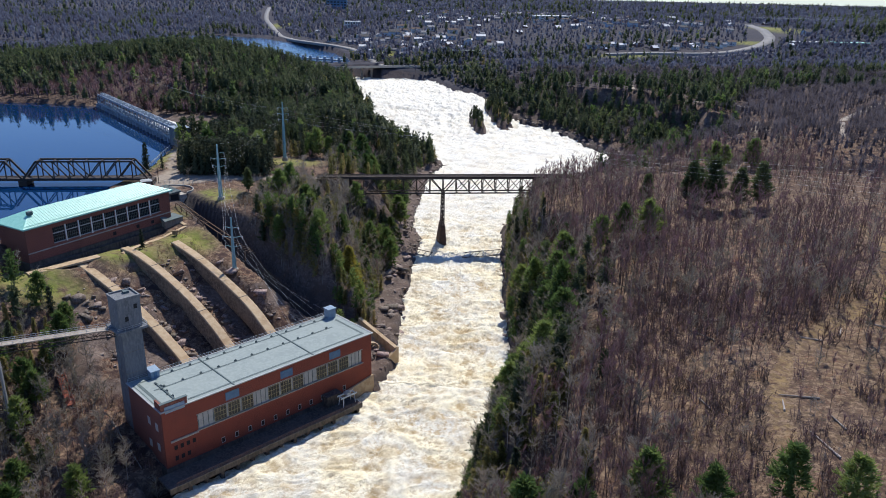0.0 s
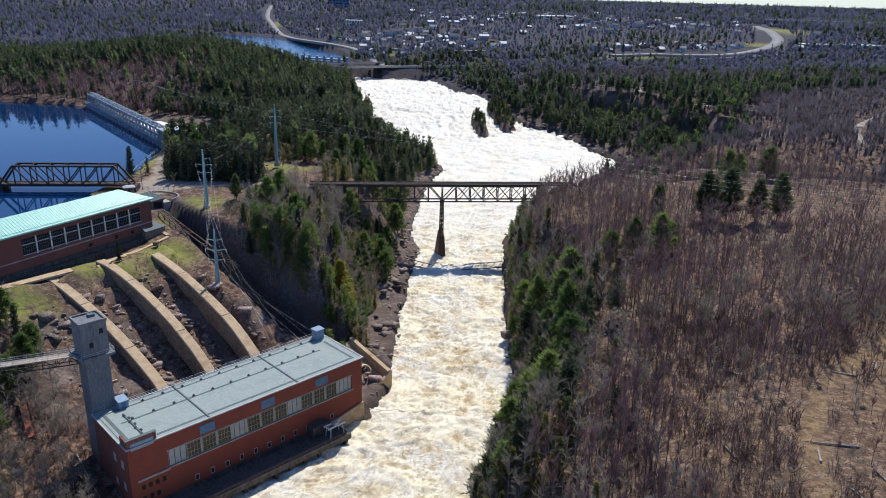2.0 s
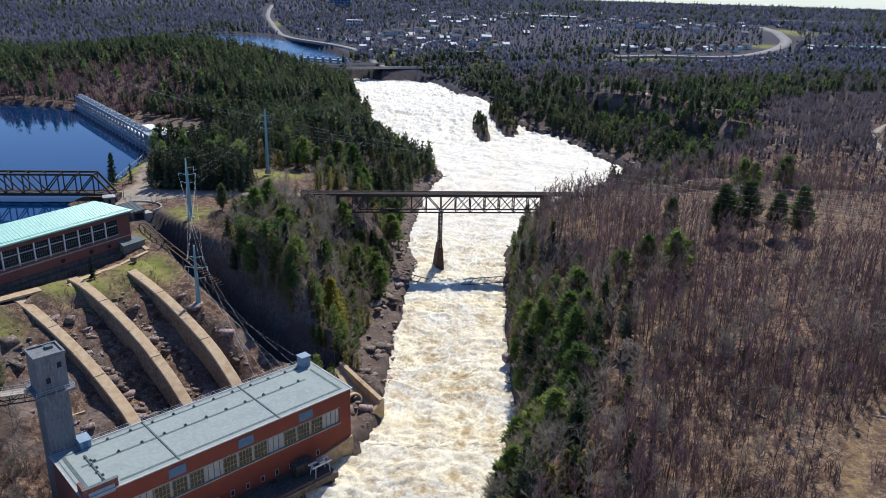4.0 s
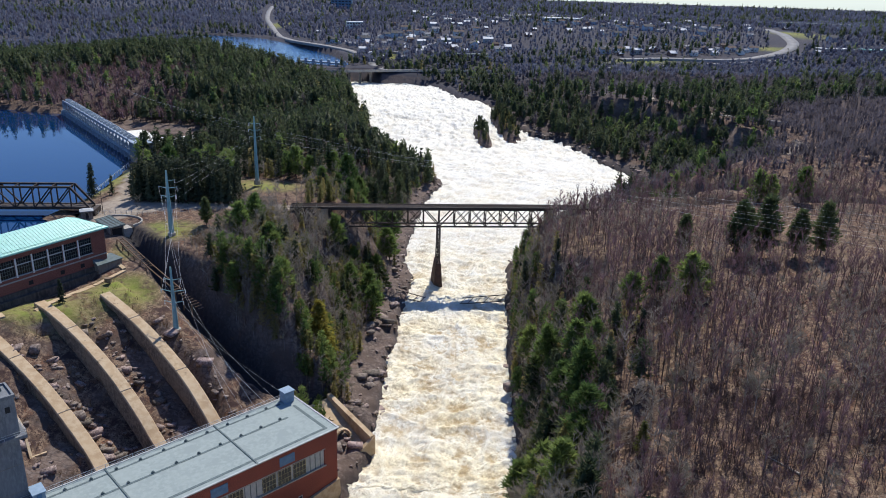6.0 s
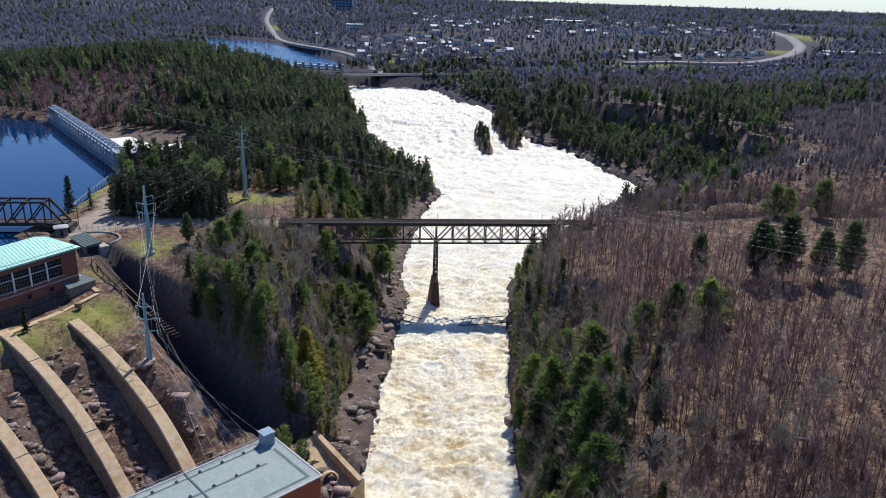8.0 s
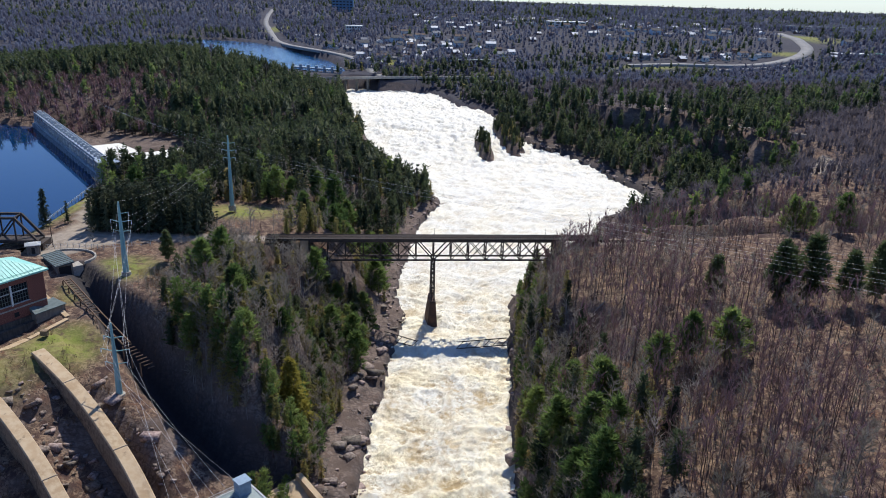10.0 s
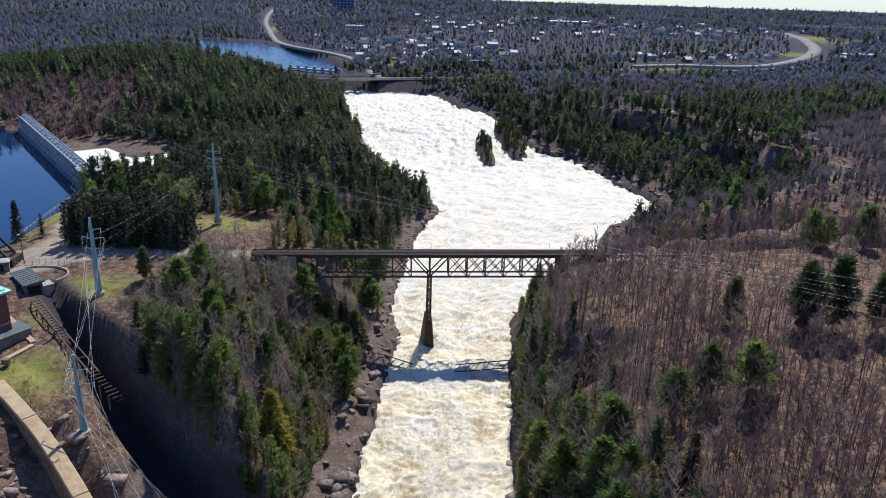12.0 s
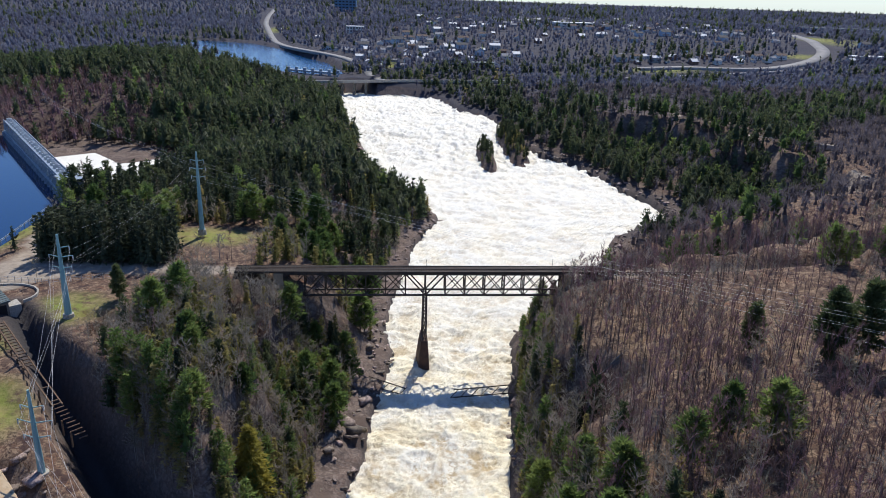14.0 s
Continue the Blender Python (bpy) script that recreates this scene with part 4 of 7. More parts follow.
FAR = {
    "bare": [massed(haze_tree(rng, 11, 54, 0.085, 0.3), rng, 9.0, 0.11, 2, 6, 0.4, True) for _ in range(6)],
    "grey": [massed(haze_tree(rng, 10, 54, 0.085, 0.34), rng, 8.2, 0.11, 2, 6, 0.4, True) for _ in range(6)],
    "hill": [massed(pine_tree(rng, 13, 7, 5, 2, 1.5, 0.22, 0.24), rng, 12.4, 0.2, 3, 8, 0.3, True) for _ in range(6)],
    "pine": [massed(pine_tree(rng, 12, 6, 5, 2, 1.7, 0.24, 0.22), rng, 11.5, 0.22, 3, 8, 0.4, True) for _ in range(6)],
    "spruce": [massed(pine_tree(rng, 12.5, 6, 5, 2, 1.7, 0.22, 0.22), rng, 12, 0.21, 3, 8, 0.35, True) if k % 2 else massed(spruce_tree(rng, 12, 7, 5, 2, 1.4, 0.2, 0.26), rng, 11.6, 0.18, 4, 7) for k in range(6)],
    "cedar": [massed(spruce_tree(rng, 9.5, 7, 5, 2, 1.3, 0.2, 0.26), rng, 9.5, 0.19, 4, 7) for _ in range(6)],
}
REMOTE = {
    "bare": [massed(haze_tree(rng, 10.5, 18, 0.24, 0.32), rng, 9.0, 0.24, 2, 6, 0.3, True) for _ in range(6)],
    "grey": [massed(haze_tree(rng, 9.5, 18, 0.24, 0.34), rng, 8.0, 0.26, 2, 6, 0.3, True) for _ in range(6)],
    "hill": [massed(pine_tree(rng, 12.5, 4, 4, 1, 2.0, 0.22, 0.3), rng, 11.8, 0.24, 2, 7, 0.3, True) for _ in range(6)],
    "pine": [massed(pine_tree(rng, 12, 4, 4, 1, 2.0, 0.24, 0.3), rng, 11.5, 0.24, 2, 7, 0.35, True) for _ in range(6)],
    "spruce": [massed(spruce_tree(rng, 12, 4, 4, 1, 2.0, 0.2, 0.3), rng, 11.6, 0.2, 3, 6) for _ in range(6)],
    "cedar": [massed(spruce_tree(rng, 9.5, 4, 4, 1, 2.0, 0.2, 0.3), rng, 9.5, 0.22, 3, 6) for _ in range(6)],
}
STUFF = {}
LOOK = {
    "bare": (M_BARK, M_TWIG, "leafless reddish-brown hillside woods"), "grey": (M_BARK_PALE, M_TWIG_GREY, "leafless grey deciduous woods"),
    "remote": (M_BARK, M_TWIG_HAZED, "leafless purple-grey woods far off"), "distant": (M_BARK, M_TWIG_HAZED_BLUE, "leafless blue-grey woods round the town"), "pine": (M_BARK, M_PINE, "green pine woods"), "spruce": (M_BARK, M_SPRUCE, "dark green spruce woods"), "hill": (M_BARK, M_HILL_PINE, "muted green pine woods on the hill"), "cedar": (M_BARK, M_CEDAR, "olive green cedar woods along the gorge"),
}
for k in LOOK:
    STUFF[k] = (Wood(), Wood())


def stand(kind, x, y, z, size, far):
    wood, crown = (MID, FAR, REMOTE)[int(far)][kind][int(rng.integers(6))]
    turn, tone = float(rng.uniform(0, math.tau)), float(rng.random())
    # far leafless trees take the haze-tinted twigs, the bluer ones beyond y 800
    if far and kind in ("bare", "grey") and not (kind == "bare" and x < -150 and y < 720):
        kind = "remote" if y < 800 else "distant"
    if far < 2 or rng.random() < 0.25:      # most stems are hidden in the far canopy
        STUFF[kind][0].add(wood, x, y, z, turn, size, tone)
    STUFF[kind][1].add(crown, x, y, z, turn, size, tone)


CLEAR = [
    [(-134, 226), (-108, 290), (-60, 258), (-22, 236), (-14, 205), (-66, 153), (-86, 168), (-102, 196)],   # penstocks and powerhouse
    [(-175, 200), (-140, 190), (-104, 284), (-130, 312)],                                                    # gatehouse
    [(-146, 332), (-120, 324), (-115, 312), (-95.5, 291.5), (-85.5, 281), (-65, 260), (-50, 248), (-32, 240), (-22, 236), (-60, 240), (-110, 280), (-140, 300)],   # sluice and headworks
    [(-44, 240), (-28, 240), (-30, 270), (-42, 270)],
    [(-178, 290), (-138, 290), (-138, 345), (-150, 425), (-178, 425)],
    YARD, [(-152, 350), (-143, 350), (-150, 402), (-158, 402)],
    [(-116, 312), (-98, 295), (-89, 291), (-84, 318), (-92, 338), (-116, 340)],                                                      # pole lawn
    [(-84, 357), (-58, 352), (-60, 392), (-94, 392), (-94, 371)],                                                        # second pole lawn
    [(-52, 338), (-52, 348), (55, 358), (55, 346)],
]
RAILS_Y = lambda x: 346.8 + 0.107 * x
TOWN_ROADS = [
    [(200, 960), (255, 970), (292, 964), (339, 967), (380, 989), (422, 1031), (456, 1089), (482, 1180), (498, 1248), (530, 1368)],
    [(-112, 958), (-128, 990), (-150, 1020), (-180, 1062), (-216, 1126), (-264, 1238), (-326, 1429), (-392, 1662), (-463, 1975), (-520, 2250)],
    [(-125, 826), (-58, 852), (26, 874), (124, 896), (300, 940)],
]
TRACKS = [[(168, 690), (165, 672), (162, 655)], [(190, 594), (212, 588), (236, 570)], [(344, 584), (310, 552), (274, 510), (251, 470), (238, 436)]]


def free(x, y):
    """True where trees may stand."""
    ok = ~inside(x, y, RIVER_POLY) & ~inside(x, y, FOREBAY) & ~inside(x, y, FAR_LAKE) & ~inside(x, y, [(-160, 432), (-240, 520), (-236, 556), (-206, 564), (-160, 550), (-142, 536), (-143, 446)])
    for c_ in CLEAR:
        ok &= ~inside(x, y, c_)
    ok &= ~((np.abs(y - RAILS_Y(x)) < 4.5) & (x > -150) & (x < 330)) & ~((np.abs(y - 341) < 6) & (x < -52) & (x > -150))
    dl, _ = away(x, y, LEFT_SHORE)
    dr, _ = away(x, y, RIGHT_SHORE)
    ok &= (dl > np.where(y < 340, np.interp(y, [240, 300], [11.5, 8.5]), np.where(y < 480, 7, 4))) & (dr > np.where(y < 345, 2.2, np.where(y < 400, 8, np.where(y < 575, 11, 7))))
    ok &= ~((y > 790) & (y < 1000) & (x < -116) & (x > -420))
    dg, _ = away(x, y, GULLY)
    ok &= dg > np.where(east_of_gully(x, y), 5.5, 5)
    ok &= ~inside(x, y, LEFT_LAKE) & ~inside(x, y, LOT)
    for r_, wd in zip(TOWN_ROADS + TRACKS, (24, 13, 12, 5, 5, 4)):
        dd, _ = away(x, y, r_)
        ok &= dd > wd
    return ok


def mix_at(x, y):
    """Shares of bare, grey, bright pine, spruce, cedar and hill pine, and the density, at places."""
    n1, n2 = fbm(x, y, 45, 101, 3), fbm(x, y, 18, 105, 2)
    dl, _ = away(x, y, LEFT_SHORE)
    dr, _ = away(x, y, RIGHT_SHORE)
    out = np.zeros((6,) + x.shape)
    dens = np.ones(x.shape)
    right = (dr < dl) & (y < 640)
    edge = np.clip(1.25 - dr / (np.interp(y, [150, 300], [30, 18]) + 9 * n1), 0, 1)
    # right bank: conifers along the gorge, bare woods up the hill
    out[0] = np.where(right, (1 - edge) * (0.72 + 0.2 * n2), 0)
    north = np.clip((y - 365) / 20, 0, 1)
    edge = edge * (1 - north)
    out[1] = np.where(right, (1 - edge) * 0.16 + 1.25 * edge, 0)
    out[2] = np.where(right, edge * 0.05 + np.clip(n1 - 0.5, 0, 1) * 0.8, 0)
    out[3] = np.where(right, edge * 0.07, 0)
    out[4] = np.where(right, edge * np.clip(np.interp(y, [150, 260], [0.75, 0.38]) + 0.5 * n2, 0.02, 1.2), 0)
    out[5] = np.where(right, edge * np.clip(0.15 - 0.4 * n2, 0, 1), 0)
    dens = np.where(right, 0.85 + 0.15 * edge, dens)
    open_ = np.clip(1.3 - np.hypot((x - 112) / 45, (y - 175) / 45), 0, 1)
    dens = np.where(right & (dr > 22), dens * np.where((y > 268) & (y < 345), 0.85, 1.0) * np.interp(y, [120, 185], [0.9, 1.0]) * np.clip(0.68 + 0.75 * np.where(y < 400, fbm(x, y, 62, 141, 2) + 0.4 * n2, 0.3) + 0.5 * np.clip(1.3 - np.hypot((x - 128) / 45, (y - 242) / 36), 0, 1), 0.22, 1.15), dens)
    dens = np.where(right, dens * (1 - 0.4 * open_) * np.where(away(x, y, TRAIL)[0] < 4, 0.1, 1), dens)
    # left bank: mixed dark woods, grey along the railway, pines on the hill
    left = (~right) & (y < 900) & (x < 60)
    hill = np.clip((y - 470) / 120, 0, 1) * np.clip((-70 - x) / 60, 0, 1)
    out[0] = np.where(left, 0.16 + 0.34 * hill + 0.22 * np.clip(n1, 0, 1), out[0])
    out[1] = np.where(left, 0.62 * (1 - hill) + 0.16 + 0.5 * np.clip(n2, 0, 1) * (1 - hill), out[1])
    out[2] = np.where(left, 0.24 - 0.12 * hill, out[2])
    out[3] = np.where(left, 0.05 + 0.7 * hill + 0.25 * np.clip(-n1, 0, 1), out[3])
    out[4] = np.where(left, 0.52 * (1 - hill), out[4])
    # peninsula: dense pines, bare slopes above the dam, grey trees among them
    pen = np.where(left, np.clip((y - 395) / 30, 0, 1), 0)
    brown = np.clip(1.5 - np.hypot((x + 265) / 70, (y - 590) / 75), 0, 1)
    grey_patch = np.clip(1.4 - np.hypot((x + 52) / 26, (y - 425) / 40), 0, 1)
    for k, v in enumerate((0.22 + 1.6 * brown, 0.22 + 0.35 * np.clip(n2, 0, 1) + 1.6 * grey_patch, 0.08, 0.35 * (1 - brown), 0.14 * (1 - hill), (1.5 + 0.8 * n1) * (1 - 0.93 * brown) * (1 - 0.85 * grey_patch))):
        out[k] = out[k] * (1 - pen) + v * pen
    gorge = left & (y < 352) & (x > -112)
    clump = np.clip(0.5 + 0.9 * n2, 0.1, 1)
    for k, v in enumerate((0.04, 0.85, 0.07 * clump, 0.06 * clump, 1.25 * clump, 0.12 * clump)):
        out[k] = np.where(gorge, v, out[k])
    brush_slope = left & (x > -112) & (y < 215)
    out[2:] = np.where(brush_slope, 0.01, out[2:])
    low = left & (((x > -114) & (x < -76) & (y > 276) & (y < 342)) | ((away(x, y, GULLY)[0] < 11) & ~east_of_gully(x, y)) | ((y > 333) & (y < 358) & (x < -56)))
    out[2:] = np.where(low, 0.004, out[2:])
    dens = np.where(low, 0.75, dens)
    dark = np.clip(1.4 - np.hypot((x + 112) / 22, (y - 362) / 16), 0, 1)      # planted dark pines beside the yard
    dark = np.maximum(dark, np.clip((y - 390) / 20, 0, 1) * np.clip((560 - y) / 60, 0, 1) * np.clip((-10 - x) / 20, 0, 1) * np.clip((x + 150) / 20, 0, 1) * 0.7)
    yard_dark = np.clip(1.4 - np.hypot((x + 112) / 24, (y - 366) / 24), 0, 1)
    for k in (1, 2, 4):
        out[k] = np.where(left, out[k] * (1 - 0.95 * yard_dark), out[k])
    out[3] += np.where(left, 3.0 * dark * (1 - 0.8 * grey_patch), 0)
    # far side: bare woods with stands of conifers
    n3 = fbm(x, y, 130, 111, 3)
    far = ~(right | left)
    shore = np.clip(1.2 - dr / 70, 0, 1) * (y < 905)
    out[0] = np.where(far, 0.75, out[0])
    out[1] = np.where(far, 0.50, out[1])
    out[2] = np.where(far, 0.01 + 0.15 * shore * (n1 > -0.1), out[2])
    out[3] = np.where(far, 0.01 + 0.4 * shore * (n1 > -0.1) + 0.3 * np.clip(n3 - 0.55, 0, 1), out[3])
    out[5] = np.where(far, 0.05 + 1.8 * np.clip(n3 - 0.35, 0, 1) + 0.8 * shore * (n1 > -0.1), out[5])
    belt = np.clip(1.3 - dr / (30 + 16 * n1), 0, 1) * np.clip((y - 492) / 25, 0, 1) * np.clip((x - 20) / 20, 0, 1) * (y < 800)
    out[5] += 1.8 * belt
    out[3] += 0.8 * belt
    out[4] = np.where(far, 0.1 * shore, out[4])
    for cx, cy, rr in ((190, 585, 30), (139, 628, 32), (78, 690, 30), (250, 640, 26), (168, 560, 16), (150, 545, 14), (135, 600, 20), (104, 640, 22), (160, 515, 12), (110, 470, 9), (203, 623, 34), (185, 522, 20), (178, 548, 26), (230, 690, 30), (300, 700, 24)):
        g = np.clip(1.4 - np.hypot(x - cx, y - cy) / rr, 0, 1)
        out[2] += 0.55 * g
        out[3] += 0.4 * g
        out[5] += 1.9 * g
    return out / out.sum(0), dens


def scatter(x0, x1, y0, y1, step, far, jitter=0.5, size=(0.75, 1.2), keep=1.0, outside=None):
    xs, ys = np.meshgrid(np.arange(x0, x1, step), np.arange(y0, y1, step))
    x = (xs + rng.uniform(-jitter, jitter, xs.shape) * step).ravel()
    y = (ys + rng.uniform(-jitter, jitter, xs.shape) * step).ravel()
    ok = free(x, y) & (np.abs(x) < 0.63 * y + 14)
    if outside:
        ok &= ~((x > outside[0]) & (x < outside[1]) & (y > outside[2]) & (y < outside[3]))
    x, y = x[ok], y[ok]
    share, dens = mix_at(x, y)
    dens = np.where(np.hypot((x - 170) / 420, (y - 1330) / 400) < 1, dens * 0.85, dens)
    take = rng.random(x.shape) < dens * keep
    x, y, share = x[take], y[take], share[:, take]
    z = ground(x, y)
    dr_ = away(x, y, RIGHT_SHORE)[0]
    kind = (rng.random(x.shape)[None] > np.cumsum(share, 0)).sum(0).clip(0, 5)
    s = rng.uniform(*size, x.shape) * np.where((kind >= 3) & (y < 400), 0.78, 1.0) * np.where((kind >= 2) & (x < 0) & (y < 350), 0.88, 1.0) * np.where((kind < 2) & (x < 0) & (y < 400), 0.85, 1.0) * np.where((x > -114) & (x < -76) & (y > 276) & (y < 358), 0.5, 1.0) * np.where((x > 48) & (dr_ > 20), np.interp(y, [120, 150, 195], [0.32, 0.42, 1.0]), 1.0) * np.where((x < 20) & (y > 470) & (y < 720) & (kind > 1), 1.15, 1.0) * np.where(np.hypot((x - 170) / 420, (y - 1330) / 400) < 1, np.where(kind > 1, 0.85, 0.75), 1.0)
    return [(("bare", "grey", "pine", "spruce", "cedar", "hill")[k], *row) for k, *row in zip(kind.tolist(), x.tolist(), y.tolist(), z.tolist(), s.tolist())]


near_trees = scatter(-12, 190, 100, 400, 2.75, False) + scatter(-112, -12, 215, 345, 2.2, False) + scatter(-112, -12, 345, 400, 3.4, False) + scatter(-150, -112, 100, 400, 4.2, False) + scatter(-112, -12, 100, 215, 4.2, False)
singles = {"bare": BARE, "grey": GREY, "pine": PINE, "spruce": SPRUCE, "cedar": CEDAR}
most = {"bare": 150, "grey": 150, "pine": 80, "spruce": 50, "cedar": 130}
counts = {k: 0 for k in singles}
for x, y, s in ((73, 252, 1.05), (56, 248, 0.95), (65, 255, 0.95), (42, 245, 1.0), (8, 114, 0.8), (26, 111, 0.85), (39, 115, 0.95), (49, 109, 0.85), (63, 111, 0.9), (73, 108, 0.8), (39, 235, 0.95), (78, 256, 0.7), (101, 373, 1.0), (34, 222, 0.9), (36, 210, 0.8)):
    plant(PINE, x, y, s)
for x, y, s in ((98, 285, 1.1), (107, 286, 1.2), (82, 290, 0.78), (117, 284, 0.95), (126, 286, 1.05), (103, 291, 0.9), (-87, 317, 0.62)):
    plant(DARK_PINE, x, y, s)
for x, y, s in ((-144, 348, 1.0), (-110, 254, 0.55)):
    plant(SPRUCE, x, y, s)
for kind, x, y, z, s in sorted(near_trees, key=lambda q: q[2] + 0.25 * abs(q[1])):
    if kind in singles and counts[kind] < most[kind] and (kind not in ("bare", "grey") or rng.random() < 0.35):
        counts[kind] += 1
        plant(singles[kind], x, y, s)
    else:
        stand(kind, x, y, z, s, False)
for x in np.arange(-129, -84, 3.1):
    for y in np.arange(345.5, 370, 3.1):
        if x + 129 > (y - 345) * 0.3 and not (x > -96 and y > 360):
            px_, py_ = x + rng.uniform(-0.8, 0.8), y + rng.uniform(-0.8, 0.8)
            stand("spruce", px_, py_, gz_at(px_, py_), float(rng.uniform(0.95, 1.25)), False)
for kind, x, y, z, s in scatter(-330, 420, 100, 640, 5.0, False, outside=(-150, 190, 100, 400)):
    stand(kind, x, y, z, s, y > 470 or abs(x) > 190 or (x > 0 and y > 400))
for kind, x, y, z, s in scatter(20, 190, 495, 790, 4.6, True, size=(0.8, 1.15)):
    if kind in ("hill", "spruce") and rng.random() < 0.35:
        stand("hill" if rng.random() < 0.7 else "spruce", x, y, z, s, 1)
for kind, x, y, z, s in scatter(-430, -20, 640, 850, 5.6, True, size=(0.85, 1.2)):
    stand(kind, x, y, z, s, 1)
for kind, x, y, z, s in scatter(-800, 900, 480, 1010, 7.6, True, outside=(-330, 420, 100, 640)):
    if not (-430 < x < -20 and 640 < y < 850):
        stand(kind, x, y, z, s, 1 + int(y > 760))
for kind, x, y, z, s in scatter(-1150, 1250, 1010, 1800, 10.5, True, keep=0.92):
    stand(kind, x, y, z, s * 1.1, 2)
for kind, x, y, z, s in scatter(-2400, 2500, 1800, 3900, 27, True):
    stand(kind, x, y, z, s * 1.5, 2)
for line, y0, y1, d0, d1, n, side in ((RIGHT_SHORE, 110, 395, 0.8, 11, 620, 1), (LEFT_SHORE, 222, 345, 11, 26, 380, -1), (LEFT_SHORE, 345, 620, 5, 18, 260, -1)):
    k = 0
    while k < n:
        i = int(rng.integers(len(line) - 1))
        (ax, ay), (bx, by) = line[i], line[i + 1]
        ln_ = math.hypot(bx - ax, by - ay)
        u, off = float(rng.random()), float(rng.uniform(d0, d1))
        x, y = ax + (bx - ax) * u + side * off * (by - ay) / ln_, ay + (by - ay) * u - side * off * (bx - ax) / ln_
        if not y0 < y < y1 or rng.random() > ln_ / 55 or abs(y - RAILS_Y(x)) < 5:
            continue
        k += 1
        z = float(ground(np.array([x]), np.array([y]))[0])
        stand(("cedar", "cedar", "grey", "grey", "grey", "pine")[int(rng.integers(6))], x, y, z, float(rng.uniform(0.35, 0.7)), False)
for _ in range(260):
    x, y = float(rng.uniform(-165, -75)), float(rng.uniform(112, 250))
    if x < np.interp(y, [112, 138, 170, 190, 240, 255], [-88, -92, -103, -112, -148, -164]) and abs((x + 88) * 0.33 - (y - 181.5) * 0.94) > 4:
        stand(("cedar", "pine", "hill", "cedar", "grey")[int(rng.integers(5))], x, y, gz_at(x, y), float(rng.uniform(0.5, 0.95)), False)
for cx, cy, n in ((27, 632, 110), (46, 664, 240)):
    for _ in range(n):
        y = float(rng.normal(cy, 24))
        x = float(rng.normal(cx - 0.12 * (y - cy), 5.0))
        z = float(ground(np.array([x]), np.array([y]))[0])
        if z > water_z(y) + 1.2:
            stand(("cedar", "spruce", "hill")[int(rng.integers(3))], x, y, z, float(rng.uniform(0.3, 0.6)), False)
for _ in range(190):
    w_ = float(rng.uniform(4.0, 7.2))
    (ax, ay, _z), (bx, by, _z) = GULLY[int(w_)], GULLY[int(w_) + 1]
    off = float(rng.uniform(7, 14))
    ln_ = math.hypot(bx - ax, by - ay)
    x, y = ax + (bx - ax) * (w_ % 1) - off * (by - ay) / ln_, ay + (by - ay) * (w_ % 1) + off * (bx - ax) / ln_
    if math.hypot(x + 36, y - 258) > 10:
        stand(("cedar", "cedar", "grey", "grey", "pine")[int(rng.integers(5))], x, y, gz_at(x, y), float(rng.uniform(0.5, 0.9)), False)
SHRUBS = [shrub(rng, 1.0, 5, 6) for _ in range(8)]
brush, thicket = Wood(), Wood()
for x0, x1, y0, y1, n, tall, into in ((-135, -50, 165, 262, 900, 1.6, brush), (-110, -60, 228, 300, 260, 1.6, brush), (-130, -75, 120, 190, 900, 2.6, thicket), (30, 190, 105, 345, 1800, 2.2, thicket),
                                      (35, 150, 104, 215, 2600, 3.2, thicket), (40, 170, 104, 260, 900, 1.5, brush), (-112, -60, 300, 400, 200, 1.8, brush), (-92, -72, 276, 312, 300, 2.0, brush), (45, 130, 385, 480, 300, 2.0, brush)):
    bx, by = rng.uniform(x0, x1, n), rng.uniform(y0, y1, n)
    ok = ~inside(bx, by, RIVER_POLY) & ~inside(bx, by, FOREBAY) & (fbm(bx, by, 16, 131, 2) > -0.15) & (away(bx, by, GULLY)[0] > 4) & (away(bx, by, TRAIL)[0] > 3) & (np.abs(by - RAILS_Y(bx)) > 4)
    for c_ in CLEAR[1:]:
        ok &= ~inside(bx, by, c_)
    ok &= (((bx + 70.9) * 0.708 - (by - 162.8) * 0.706) < -22) | (((bx + 70.9) * 0.706 + (by - 162.8) * 0.708) < -2) | (bx > -10)
    bx, by = bx[ok], by[ok]
    for x, y, z in zip(bx.tolist(), by.tolist(), ground(bx, by).tolist()):
        into.add(SHRUBS[int(rng.integers(8))], x, y, z, float(rng.uniform(0, math.tau)), tall * float(rng.uniform(0.45, 1.25)), float(rng.random()))
brush.done("brush", M_GRASS_TUFT, "dry tan and brown brush and saplings", "brush")
thicket.done("thicket", M_BRUSH, "purple-brown leafless thicket under the bare trees", "brush")
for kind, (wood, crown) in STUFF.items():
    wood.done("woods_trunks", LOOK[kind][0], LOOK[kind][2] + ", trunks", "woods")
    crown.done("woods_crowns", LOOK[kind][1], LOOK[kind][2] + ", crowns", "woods")


